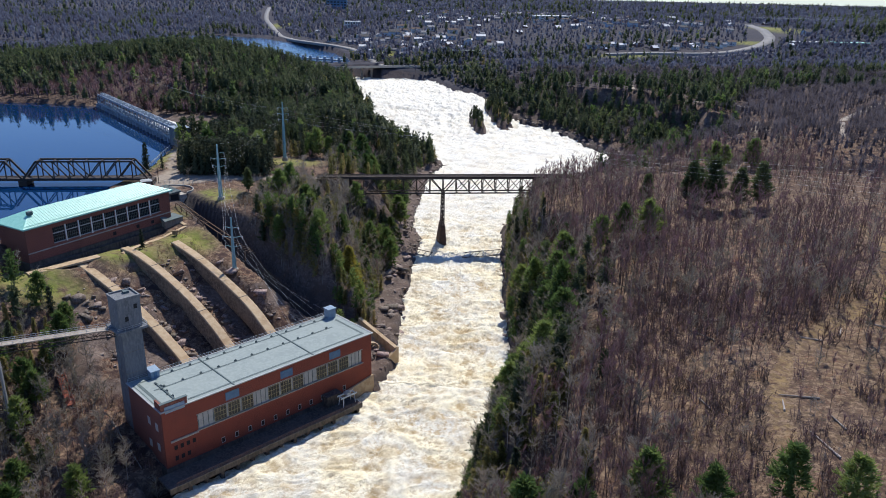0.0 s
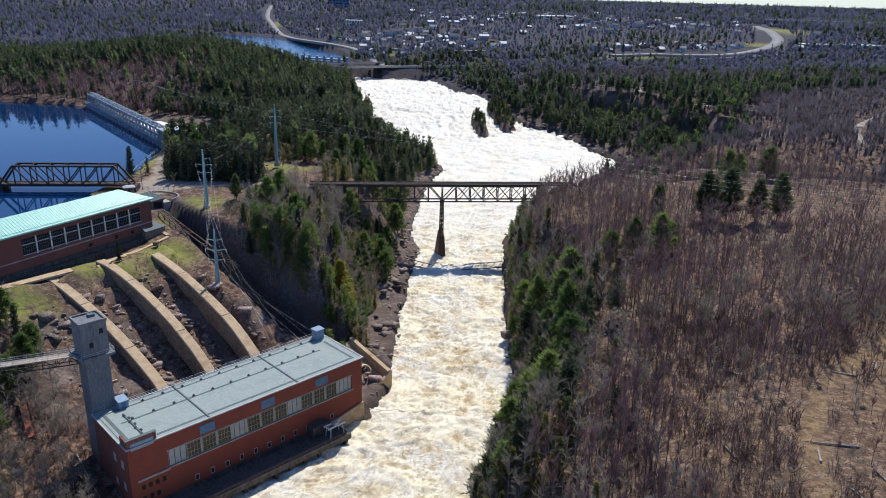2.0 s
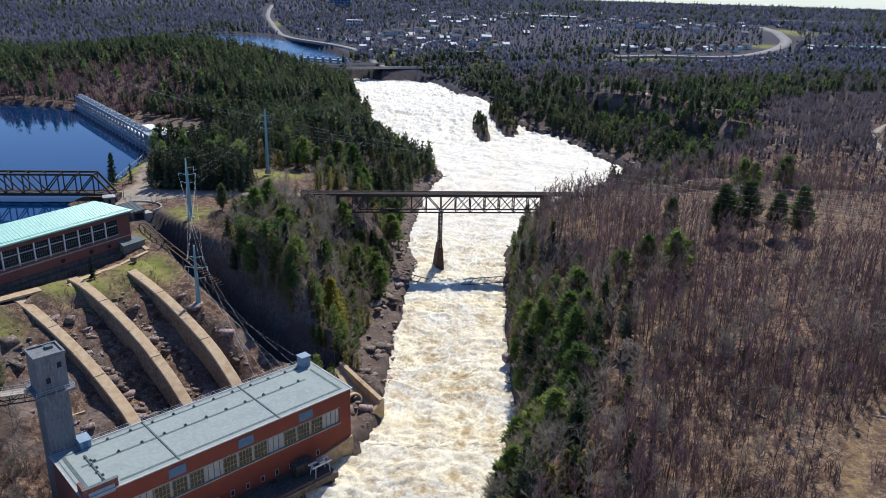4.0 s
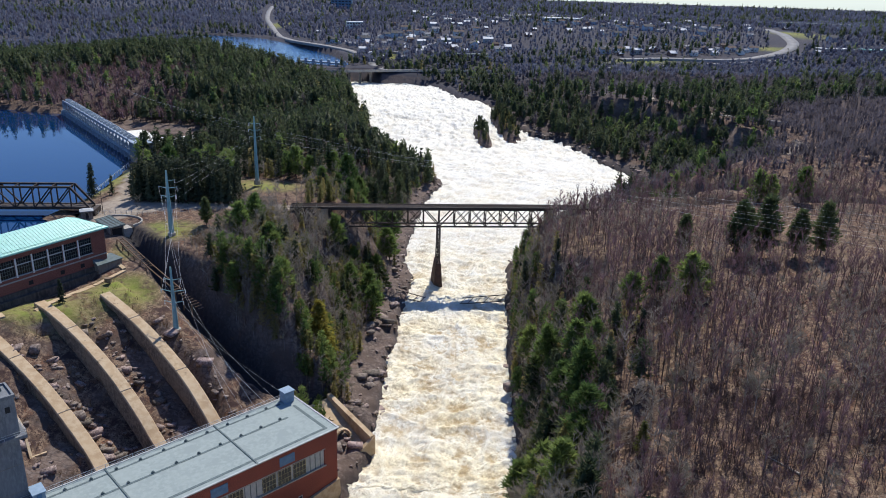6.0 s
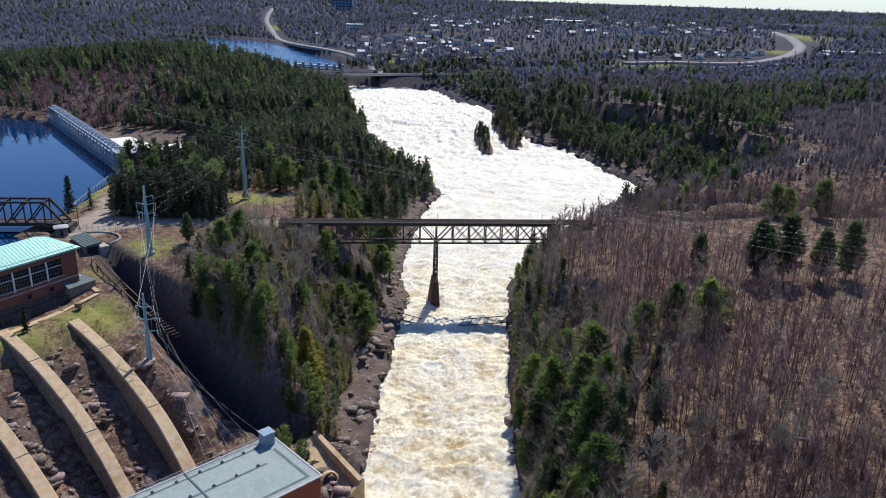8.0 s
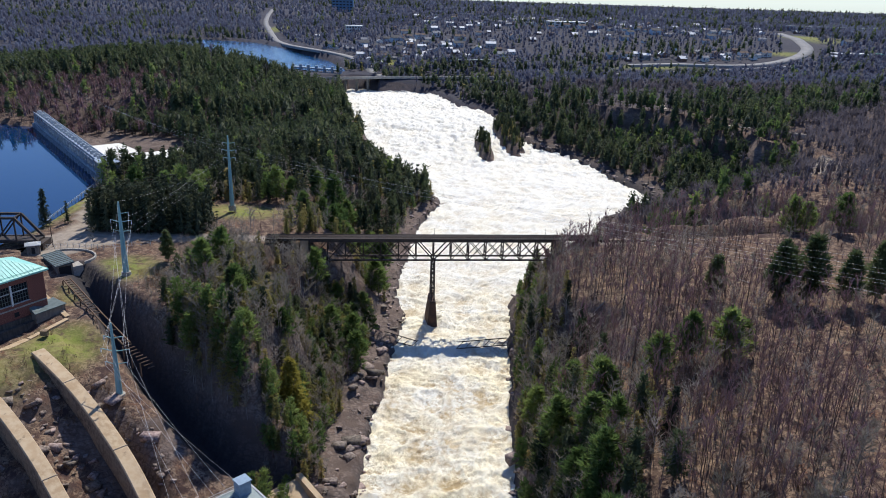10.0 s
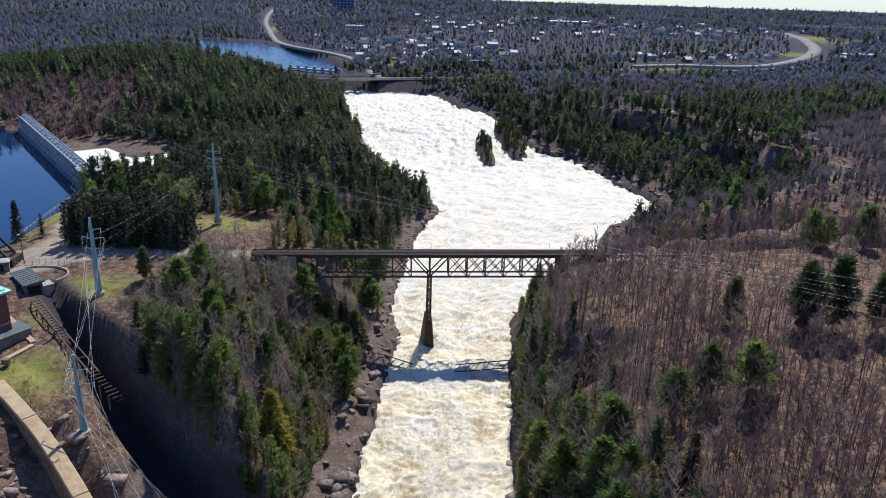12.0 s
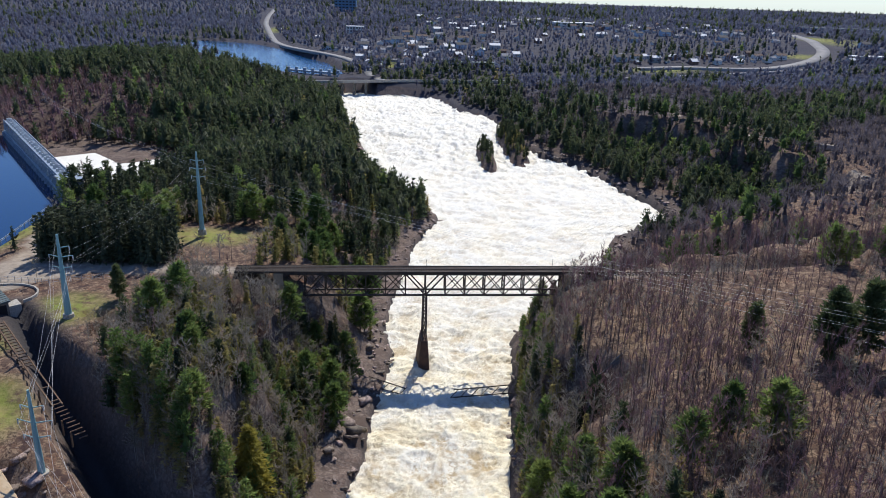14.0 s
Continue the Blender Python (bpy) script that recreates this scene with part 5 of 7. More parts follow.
# ---- broken rock along the shores and between the penstocks ----
def rock_shape(r):
    """An angular block: a jittered box with cut corners."""
    v = np.array([[x, y, z] for x in (-1, 1) for y in (-1, 1) for z in (-1, 1)], float) * r.uniform(0.6, 1.0, (8, 3)) * (r.uniform(0.9, 1.7), 1, 1)
    v = np.concatenate([v, r.uniform(-0.18, 0.18, (6, 3)) + 0.86 * np.array([[1.3, 0, 0], [-1.3, 0, 0], [0, 1, 0], [0, -1, 0], [0, 0, 1], [0, 0, -1]])])
    f = []
    for c_, ring in ((8, (4, 6, 7, 5)), (9, (0, 1, 3, 2)), (10, (2, 3, 7, 6)), (11, (0, 4, 5, 1)), (12, (1, 5, 7, 3)), (13, (0, 2, 6, 4))):
        f += [(ring[i], ring[(i + 1) % 4], c_) for i in range(4)]
    return v, np.array(f)


ROCKS = [rock_shape(rng) for _ in range(12)]
shore_rocks = Wood()


def drop_rock(x, y, size, flat=0.42):
    v, f = ROCKS[int(rng.integers(12))]
    z = float(ground(np.array([x]), np.array([y]))[0])
    v = v * (1, rng.uniform(0.5, 1.0), flat * rng.uniform(0.6, 1.5))
    v[:, 2] += v[:, 0] * rng.normal(0, 0.18) + v[:, 1] * rng.normal(0, 0.18)
    shore_rocks.add((v, f), x, y, z + size * flat * 0.15, float(rng.uniform(0, math.tau)), size, float(rng.random()))


for line, n, y0, y1, inn_, out_ in ((LEFT_SHORE, 230, 215, 420, -0.8, 12), (LEFT_SHORE, 180, 420, 640, -1, 8), (RIGHT_SHORE, 120, 150, 400, -0.8, 3), (RIGHT_SHORE, 330, 400, 660, -1.5, 12)):
    k = 0
    for _ in range(n * 30):
        if k >= n:
            break
        i = int(rng.integers(len(line) - 1))
        (ax, ay), (bx, by) = line[i], line[i + 1]
        u = rng.random()
        x, y = ax + (bx - ax) * u, ay + (by - ay) * u
        if not y0 < y < y1 or rng.random() > math.hypot(bx - ax, by - ay) / 60:
            continue
        off = inn_ + (out_ - inn_) * rng.random() ** 1.6
        ln_ = math.hypot(bx - ax, by - ay)
        sg = -1 if line is LEFT_SHORE else 1
        drop_rock(x + sg * off * (by - ay) / ln_, y - sg * off * (bx - ax) / ln_, min(1.5, float(0.45 * rng.pareto(2.2) + 0.45)) if rng.random() < 0.96 else float(rng.uniform(1.6, 2.4)))
        k += 1
for (ax, ay), (bx, by), n in (((-100, 252), (-62, 219), 90), ((-112, 238), (-76, 210), 90), ((-122, 226), (-92, 200), 40), ((-86, 258), (-52, 228), 50)):
    for _ in range(n):
        u, w_ = rng.random(), rng.normal(0, 2.6)
        drop_rock(ax + (bx - ax) * u + 0.66 * w_, ay + (by - ay) * u + 0.75 * w_, min(2.0, float(0.5 * rng.pareto(2.0) + 0.45)), 0.4)
shore_rocks.done("shore_rocks", M_ROCK, "broken grey-brown ledge rock along the banks", "rocks")

# ---- deck truss railway bridge over the gorge ----
BR = Matrix.Translation((-0.7, 346.6, 19.2)) @ Matrix.Rotation(math.atan2(9.6, 89.5), 4, "Z")   # origin on the pier, x to the east
bridge = thing("railway_bridge", "dark steel deck truss railway bridge on one tall pier", "bridge", BR)
DEPTH, HALF_B = 7.2, 2.4
for side, yy in (("south", -HALF_B), ("north", HALF_B)):
    chord = Shape()
    chord.bar((-44.7, yy, 0), (44.7, yy, 0), 0.55, 0.6)
    truss = part("truss", chord, M_STEEL_DARK, bridge)
    low = Shape()
    low.bar((-44.7, yy, -DEPTH), (44.7, yy, -DEPTH), 0.5, 0.55)
    part("bottom_chord", low, M_STEEL_DARK, truss)
    step = 44.7 / 7
    for k in range(-7, 8):
        x = k * step
        part("vertical", Shape().bar((x, yy, 0), (x, yy, -DEPTH), 0.34), M_STEEL_DARK, truss)
        if k < 7:
            if k in (-1, 0):
                a_, b_ = ((x, yy, 0), (x + step, yy, -DEPTH)) if k == -1 else ((x + step, yy, 0), (x, yy, -DEPTH))
                part("diagonal", Shape().bar(a_, b_, 0.4), M_STEEL_DARK, truss)
            else:
                part("diagonal", Shape().bar((x, yy, 0), (x + step, yy, -DEPTH), 0.26), M_STEEL_DARK, truss)
                part("diagonal", Shape().bar((x, yy, -DEPTH), (x + step, yy, 0), 0.26), M_STEEL_DARK, truss)
for k in range(-7, 8):
    x = k * 44.7 / 7
    part("cross_frame", Shape().bar((x, -HALF_B, -0.3), (x, HALF_B, -0.3), 0.3).bar((x, -HALF_B, -DEPTH), (x, HALF_B, -DEPTH), 0.25).bar((x, -HALF_B, -DEPTH), (x, HALF_B, -0.3), 0.18).bar((x, HALF_B, -DEPTH), (x, -HALF_B, -0.3), 0.18), M_STEEL_DARK, bridge)
deck = part("deck", Shape().box(-60, -2.7, 0.3, 62, 2.7, 0.75).box(-60, -2.75, 0.75, 62, -2.45, 1.0).box(-60, 2.45, 0.75, 62, 2.75, 1.0), M_STEEL_DARK, bridge, "dark timber and steel deck")
for yy in (-0.72, 0.72):
    part("rail", Shape().box(-60, yy - 0.05, 0.95, 62, yy + 0.05, 1.12), M_STEEL_RUST, deck)
tie = Shape().box(-0.12, -1.5, 0.75, 0.12, 1.5, 0.95).mesh("tie", M_TIE)
for k in range(150):
    o = part("tie", tie, M_TIMBER, deck)
    o.location.x = -59.6 + k * 0.81
for yy in (-2.7,):
    rail = Shape()
    rail.bar((-60, yy, 1.9), (62, yy, 1.9), 0.07).bar((-60, yy, 1.45), (62, yy, 1.45), 0.05)
    for k in range(41):
        rail.bar((-60 + k * 3.05, yy, 0.9), (-60 + k * 3.05, yy, 1.9), 0.07)
    part("handrail", rail, M_STEEL_DARK, bridge)
pier = Shape()
for xx in (-0.5, 0.5):
    for yy in (-1, 1):
        pier.bar((xx, yy * 2.2, -DEPTH - 0.2), (xx * 1.1, yy * 3.4, -23.5), 0.4)
for z0, z1 in ((-8, -11.5), (-11.5, -15), (-15, -19), (-19, -23.2)):
    for yy in (-1, 1):
        g = lambda z: yy * (2.2 + 1.2 * (z + 7.4) / -16.1)
        pier.bar((-0.5, g(z0), z0), (0.5, g(z1), z1), 0.14).bar((0.5, g(z0), z0), (-0.5, g(z1), z1), 0.14).bar((-0.5, g(z0), z0), (0.5, g(z0), z0), 0.16)
    for xx in (-0.5, 0.5):
        g = lambda z: 2.2 + 1.2 * (z + 7.4) / -16.1
        pier.bar((xx, -g(z0), z0), (xx, g(z1), z1), 0.16).bar((xx, g(z0), z0), (xx, -g(z1), z1), 0.16).bar((xx, -g(z0), z0), (xx, g(z0), z0), 0.2)
part("steel_bent", pier, M_STEEL_DARK, bridge)
foot = Shape()
foot.hull8([(-2.0, -6.0, -36), (2.0, -6.0, -36), (2.6, 6.5, -36), (-2.6, 6.5, -36), (-1.1, -4.0, -23), (1.1, -4.0, -23), (1.1, 4.3, -23), (-1.1, 4.3, -23)])
part("stone_pier", foot, M_STEEL_RUST, bridge, "brown masonry pier foot in the rapids")
for xx, zz in ((-46.5, -16), (46.5, -14)):
    part("abutment", Shape().hull8([(xx - 2.4, -3.6, zz - 8), (xx + 2.4, -3.6, zz - 8), (xx + 2.4, 3.6, zz - 8), (xx - 2.4, 3.6, zz - 8), (xx - 1.4, -3, 0.2), (xx + 1.4, -3, 0.2), (xx + 1.4, 3, 0.2), (xx - 1.4, 3, 0.2)]), M_CONC_WARM, bridge, "pale concrete abutment")
for xx in (-44.7, 44.7):
    part("end_bent", Shape().bar((xx, -2.4, 0), (xx, -2.4, -14), 0.5).bar((xx, 2.4, 0), (xx, 2.4, -14), 0.5).bar((xx, -2.4, -8), (xx, 2.4, -13), 0.25), M_STEEL_DARK, bridge)
for xx in (-31, 0.5, 42):
    part("marker_post", Shape().tube((xx, 2.5, 1), (xx, 2.5, 3.4), 0.06, 0.05, 6), M_STEEL_DARK, bridge)

# railway ballast on the east bank
track = thing("railway_track", "rusty single railway track on the wooded east bank", "railway", BR)
for yy in (-0.72, 0.72):
    part("rail", Shape().box(62, yy - 0.06, -0.55, 330, yy + 0.06, -0.35), M_STEEL_RUST, track)
tie2 = Shape().box(-0.13, -1.4, -0.85, 0.13, 1.4, -0.55).mesh("tie", M_TIE)
for k in range(150):
    o = part("tie", tie2, M_TIMBER, track)
    o.location.x = 62.5 + k * 1.2

# ---- powerhouse: origin at the river-side corner of the roof, x along the river front, y into the building ----
PH = Matrix.Translation((-70.9, 162.8, 1.3)) @ Matrix.Rotation(math.atan2(48.9, 48.7), 4, "Z")
LEN, WID = 69.0, 20.2
power = thing("powerhouse", "red brick hydroelectric powerhouse with a flat pale grey roof", "power station", PH)
wall = Shape()
wall.box(0, 0, -16.8, LEN, 0.6, -9.0).box(0, 0, -4.4, LEN, 0.6, 0.0)
wall.box(0, 0, -9.0, 9.4, 0.6, -4.4).box(65.2, 0, -9.0, LEN, 0.6, -4.4)
walls = part("wall", wall, M_BRICK, power, "red brick river front")
part("wall", Shape().box(LEN - 0.6, 0.6, -16.2, LEN, WID, 0), M_BRICK, power, "red brick end wall")
# darker brick than the upstream end: shade put into this wall's colour
part("wall", Shape().box(0, 0.6, -22, 0.6, WID, 0), M_BRICK_DARK, power, "dark brick end wall in shade")
part("wall", Shape().box(0.6, WID - 0.6, -16, LEN - 0.6, WID, 0), M_BRICK_DARK, power)
part("foundation", Shape().box(-0.3, -0.4, -24, LEN, WID, -16.8), M_CONC_WET_SHADED, power, "dark wet-stained concrete base")
part("foundation_corner", Shape().hull8([(52, -0.9, -24), (LEN + 0.6, -0.9, -24), (LEN + 0.6, WID, -24), (52, 0, -24), (54, -0.6, -17.4), (LEN + 0.3, -0.6, -14.6), (LEN + 0.3, WID, -14.6), (54, 0, -17.4)]), M_CONC_WARM, power, "warm ochre concrete base at the upstream end")
part("roof", Shape().box(-0.3, -0.3, -0.1, LEN + 0.3, WID + 0.3, 0.16), M_ROOF, power, "pale blue-grey membrane roof with stains")
for x in (20.8, 46.9):
    part("roof_joint", Shape().box(x - 0.18, -0.3, 0.16, x + 0.18, WID + 0.3, 0.36), M_SEAM, power)
part("roof_seam", Shape().box(8.0, 1.2, 0.16, LEN - 1.8, 1.9, 0.22), M_SEAM, power)
part("roof_seam", Shape().box(3.5, 11.4, 0.16, LEN - 6.5, 12.0, 0.22), M_SEAM, power)
part("roof_seam", Shape().box(2.4, 18.0, 0.16, LEN - 4.5, 18.5, 0.22), M_SEAM, power)
part("roof_seam", Shape().box(LEN - 2.6, 1.9, 0.16, LEN - 1.9, 15.5, 0.22), M_SEAM, power)
part("roof_seam", Shape().box(1.4, 2.0, 0.16, 2.2, 18.0, 0.22), M_SEAM, power)
part("roof_seam", Shape().box(0.4, 2.0, 0.16, 0.65, 18.0, 0.20), M_SEAM, power)
vent = Shape().box(-0.3, -0.26, 0.16, 0.3, 0.26, 0.5).box(-0.12, -0.12, 0.5, 0.12, 0.12, 0.7).mesh("roof_vent", M_SEAM)
for k in range(11):
    for yy in (12.1, 18.6):
        o = part("roof_vent", vent, M_SEAM, power)
        o.location = (6.5 + k * 5.4, yy, 0)
for k in range(7):
    o = part("pipe_vent", vent, M_SEAM, power)
    o.location = (5.4 + 0.5 * (k % 2), 4.0 + k * 1.75, 0)
part("pipe_run", Shape().box(5.3, 3.6, 0.16, 5.7, 15.6, 0.4), M_SEAM, power)
coping = Shape()
coping.box(-0.45, -0.45, 0.1, LEN + 0.45, -0.05, 0.32).box(-0.45, WID + 0.1, 0.1, LEN + 0.45, WID + 0.45, 0.32).box(LEN + 0.05, -0.05, 0.1, LEN + 0.45, WID + 0.1, 0.32).box(-0.45, -0.05, 0.1, -0.05, WID + 0.1, 0.32)
part("coping", coping, M_PANEL, power, "pale grey metal roof edge")
rail = Shape()
rail.bar((0, WID, 1.4), (LEN, WID, 1.4), 0.07).bar((0, WID, 0.9), (LEN, WID, 0.9), 0.05)
for k in range(24):
    rail.bar((k * 3, WID, 0.3), (k * 3, WID, 1.4), 0.08)
part("roof_railing", rail, M_GALV, power)
parapet = part("parapet", Shape().box(-0.05, -0.1, 0.16, 7.1, 0.5, 2.3).box(-0.05, 0.5, 0.16, 0.5, 3.6, 2.3), M_BRICK_DARK, power, "raised brick corner parapet")
part("panel", Shape().box(0.9, -0.22, -0.6, 6.3, -0.1, 1.3), M_BLUE_BOX, parapet, "pale blue sign panel")
part("parapet_cap", Shape().box(-0.2, -0.25, 2.3, 7.25, 0.65, 2.45), M_SEAM, parapet)
# long window band
band = part("window_band", Shape().box(9.4, 0.30, -9.0, 65.2, 0.45, -4.4), M_PANEL, power, "grey panelled window band")
part("sill", Shape().box(9.0, -0.25, -9.25, 65.6, 0.3, -8.95), M_CONC, band)
part("lintel", Shape().box(9.2, -0.1, -4.5, 65.4, 0.3, -4.25), M_CONC, band)
for x0, n in ((14.4, 3), (31.2, 3), (48.0, 3)):
    for k in range(n):
        x = x0 + k * 4.15
        win = part("window", Shape().box(x, 0.10, -8.7, x + 3.5, 0.30, -4.7), M_GLASS, band, "tall multi-pane window with yellowish bars")
        bars = Shape()
        for c_ in range(5):
            bars.box(x + c_ * 0.86 - 0.02, 0.02, -8.7, x + c_ * 0.86 + 0.05, 0.10, -4.7)
        for c_ in range(4):
            bars.box(x, 0.0, -8.7 + c_ * 1.29, x + 3.53, 0.08, -8.61 + c_ * 1.29)
        part("glazing_grid", bars, M_YELLOW, win)
for k in range(38):
    x = 9.6 + k * 1.47
    if not any(x0 - 0.3 < x < x0 + 12.2 for x0 in (14.4, 31.2, 48.0)):
        part("panel_rib", Shape().box(x, 0.18, -8.9, x + 0.16, 0.30, -4.5), M_SEAM, band)
for x in (17.9, 35.3, 52.6):
    part("louvre_panel", Shape().box(x, -0.12, -3.6, x + 4.1, 0.0, -1.2), M_BLUE, power, "blue louvre panel")
for k in range(11):
    x = 15.8 + k * 4.17
    w_ = part("small_window", Shape().box(x, -0.03, -15.9, x + 0.85, 0.1, -14.5), M_DARK, power, "small window in a pale frame")
    part("window_frame", Shape().box(x - 0.12, -0.08, -16.05, x, 0.0, -14.35).box(x + 0.85, -0.08, -16.05, x + 0.97, 0.0, -14.35).box(x, -0.08, -16.05, x + 0.85, 0.0, -15.9).box(x, -0.08, -14.5, x + 0.85, 0.0, -14.35), M_PANEL, w_)
for zz, n in ((-12.2, 4), (-15.4, 3)):
    for k in range(n):
        part("small_window", Shape().box(2.4 + k * 1.7, -0.04, zz, 3.3 + k * 1.7, 0.1, zz + 1.3), M_DARK, power)
part("ledge", Shape().box(1.6, -0.35, -9.6, 9.4, 0.0, -9.1), M_CONC, power)
for yy, zz in ((3.0, -7), (7.5, -7), (3.0, -13), (8.0, -14)):
    part("end_window", Shape().box(-0.06, yy, zz, 0.1, yy + 1.6, zz + 2.2), M_PANEL, power)
part("roof_cabin", Shape().box(LEN - 3.6, WID - 2.9, 0.16, LEN - 0.9, WID - 0.3, 3.2).box(LEN - 3.8, WID - 3.1, 3.2, LEN - 0.7, WID - 0.1, 3.45), M_BLUE_BOX, power, "small blue-grey roof cabin")
walk_ = part("tailrace_deck", Shape().box(-3, -7.4, -18.6, 59, -0.4, -17.9).box(-3, -7.7, -19.2, 59, -7.2, -17.6), M_CONC_WET_SHADED, power, "dark concrete tailrace deck over the water")
for k in range(13):
    part("draft_pier", Shape().box(2 + k * 4.6, -7.2, -23, 3 + k * 4.6, -0.4, -18.6), M_CONC_WET_SHADED, walk_)
rail = Shape()
rail.bar((-1, -7.4, -16.7), (59, -7.4, -16.7), 0.07).bar((-1, -7.4, -17.2), (59, -7.4, -17.2), 0.05)
for k in range(31):
    rail.bar((-1 + 2 * k, -7.4, -17.6), (-1 + 2 * k, -7.4, -16.7), 0.07)
part("railing", rail, M_STEEL_RUST, walk_)
part("deck_house", Shape().box(49.5, -2.6, -17.9, 54.5, -0.02, -14.6).box(49.2, -2.9, -14.6, 54.8, -0.02, -14.3), M_CONC_WET_SHADED, power)

gantry = thing("gantry_hoist", "white steel gantry hoist on the tailrace deck", "hoist", PH @ Matrix.Translation((55.5, -4.6, -17.9)))
part("beam", Shape().box(-3.0, -1.1, 3.0, 3.0, -0.8, 3.4).box(-3.0, 0.8, 3.0, 3.0, 1.1, 3.4).box(-2.6, -0.8, 3.1, -2.3, 0.8, 3.4).box(2.3, -0.8, 3.1, 2.6, 0.8, 3.4), M_WHITE, gantry)
for xx in (-2.0, 2.0):
    for yy in (-0.95, 0.95):
        part("leg", Shape().bar((xx * 1.15, yy * 1.3, 0), (xx, yy, 3.1), 0.22), M_WHITE, gantry)
part("trolley", Shape().box(-0.7, -0.9, 3.4, 0.8, 0.9, 4.1).box(-0.4, -0.5, 4.1, 0.5, 0.5, 4.5), M_GALV, gantry)

# concrete walls and arches at the upstream end of the powerhouse
wing = thing("training_wall", "warm ochre concrete training wall beside the rapids", "wall", PH @ Matrix.Translation((7.0, 10.5, 0)))
part("wall", Shape().hull8([(78.5, -3.0, -24), (80.0, -3.0, -24), (80.0, 17, -24), (78.5, 17, -24), (78.5, -3.0, -13.6), (79.9, -3.0, -13.6), (79.9, 17, -9.2), (78.5, 17, -9.2)]), M_CONC_WARM, wing)
part("wall", Shape().hull8([(72, -3.4, -24), (80, -3.4, -24), (80, -2.4, -24), (72, -2.4, -24), (72, -3.4, -18), (80, -3.4, -13.6), (80, -2.4, -13.6), (72, -2.4, -18)]), M_CONC_WARM, wing)
part("apron", Shape().hull8([(62.2, -2, -24), (78.5, -2, -24), (78.5, 17, -24), (62.2, 17, -24), (62.2, -2, -17.8), (78.5, -2, -17.8), (78.5, 17, -10.5), (62.2, 17, -10.5)]), M_CONC_WARM, wing)
for yy in (3.0, 9.5):
    for r0, zz in ((2.6, -15.4),):
        arch = Shape()
        for k in range(10):
            a0, a1 = math.pi * k / 10, math.pi * (k + 1) / 10
            arch.bar((73.8 + r0 * math.cos(a0), yy + 0.4 * r0 * math.sin(a0), zz + r0 * math.sin(a0)), (73.8 + r0 * math.cos(a1), yy + 0.4 * r0 * math.sin(a1), zz + r0 * math.sin(a1)), 1.1, 0.6)
        part("arch", arch, M_CONC_WARM, wing, "curved concrete arch rib")

# ---- tower at the downstream corner ----
TW = Matrix.Translation((-81.3, 181.2, 0)) @ Matrix.Rotation(math.atan2(48.9, 48.7), 4, "Z")
tower = thing("surge_tower", "grey concrete valve tower with an overhanging head", "tower", TW)
part("shaft", Shape().box(-5.6, 0, -18, 0, 5.4, 17.0), M_CONC_TOWER, tower)
part("gallery", Shape().box(-6.9, -1.3, 16.6, 1.3, 6.7, 17.2), M_CONC_TOWER, tower)
part("head", Shape().box(-5.9, -0.3, 17.2, 0.3, 5.7, 25.6), M_CONC_TOWER, tower)
part("head_roof", Shape().box(-6.1, -0.5, 25.6, 0.5, 5.9, 25.9).box(-6.1, -0.5, 25.9, 0.5, -0.1, 26.3).box(-6.1, 5.5, 25.9, 0.5, 5.9, 26.3).box(-6.1, -0.1, 25.9, -5.7, 5.5, 26.3).box(0.1, -0.1, 25.9, 0.5, 5.5, 26.3), M_CONC_TOWER, tower)
part("roof_hatch", Shape().box(-2.4, 3.2, 25.9, -0.9, 4.6, 26.5), M_SEAM, tower)
rail = Shape()
for a_, b_ in (((-6.8, -1.2), (1.2, -1.2)), ((1.2, -1.2), (1.2, 6.6)), ((1.2, 6.6), (-6.8, 6.6))):
    for zz in (17.8, 18.3):
        rail.bar((*a_, zz), (*b_, zz), 0.07)
    for k in range(5):
        p_ = Vector((*a_, 0)).lerp(Vector((*b_, 0)), k / 4)
        rail.bar((p_.x, p_.y, 17.2), (p_.x, p_.y, 18.3), 0.07)
part("railing", rail, M_GALV, tower)
for xx, zz in ((-4.2, 19.5), (-1.6, 22.6)):
    part("window", Shape().box(xx, -0.36, zz, xx + 0.9, -0.2, zz + 1.3), M_DARK, tower)
for yy in (1.2, 3.6):
    part("window", Shape().box(0.22, yy, 22.8, 0.36, yy + 0.8, 23.8), M_DARK, tower)
for zz in (4.0, 10.2):
    part("joint", Shape().box(-5.65, -0.05, zz, 0.05, 5.45, zz + 0.12), M_CONC_DARK, tower)
shed = thing("roof_shed", "light blue sheet metal shed on the powerhouse corner", "shed", TW)
part("body", Shape().box(0.05, -2.3, 1.46, 2.4, 0.6, 3.4), M_BLUE_BOX, shed)
part("shed_roof", Shape().hull8([(-0.1, -2.5, 3.4), (2.6, -2.5, 3.4), (2.6, 0.8, 3.4), (-0.1, 0.8, 3.4), (-0.1, -2.5, 3.6), (2.6, -2.5, 3.6), (2.6, 0.8, 3.9), (-0.1, 0.8, 3.9)]), M_BLUE_BOX, shed)
part("door", Shape().box(0.7, -2.36, 1.5, 1.7, -2.3, 3.2), M_BLUE, shed)

foot_b = thing("footbridge", "steel truss footbridge with a pale plank deck to the tower", "bridge")
pa, pb = Vector((-88.0, 181.5, 16.2)), Vector((-150, 160, 13.5))
fd = (pb - pa)
fs = Vector((-fd.y, fd.x, 0)).normalized()
part("deck", Shape().bar(pa, pb, 2.6, 0.25), M_GRAVEL, foot_b, "pale plank deck")
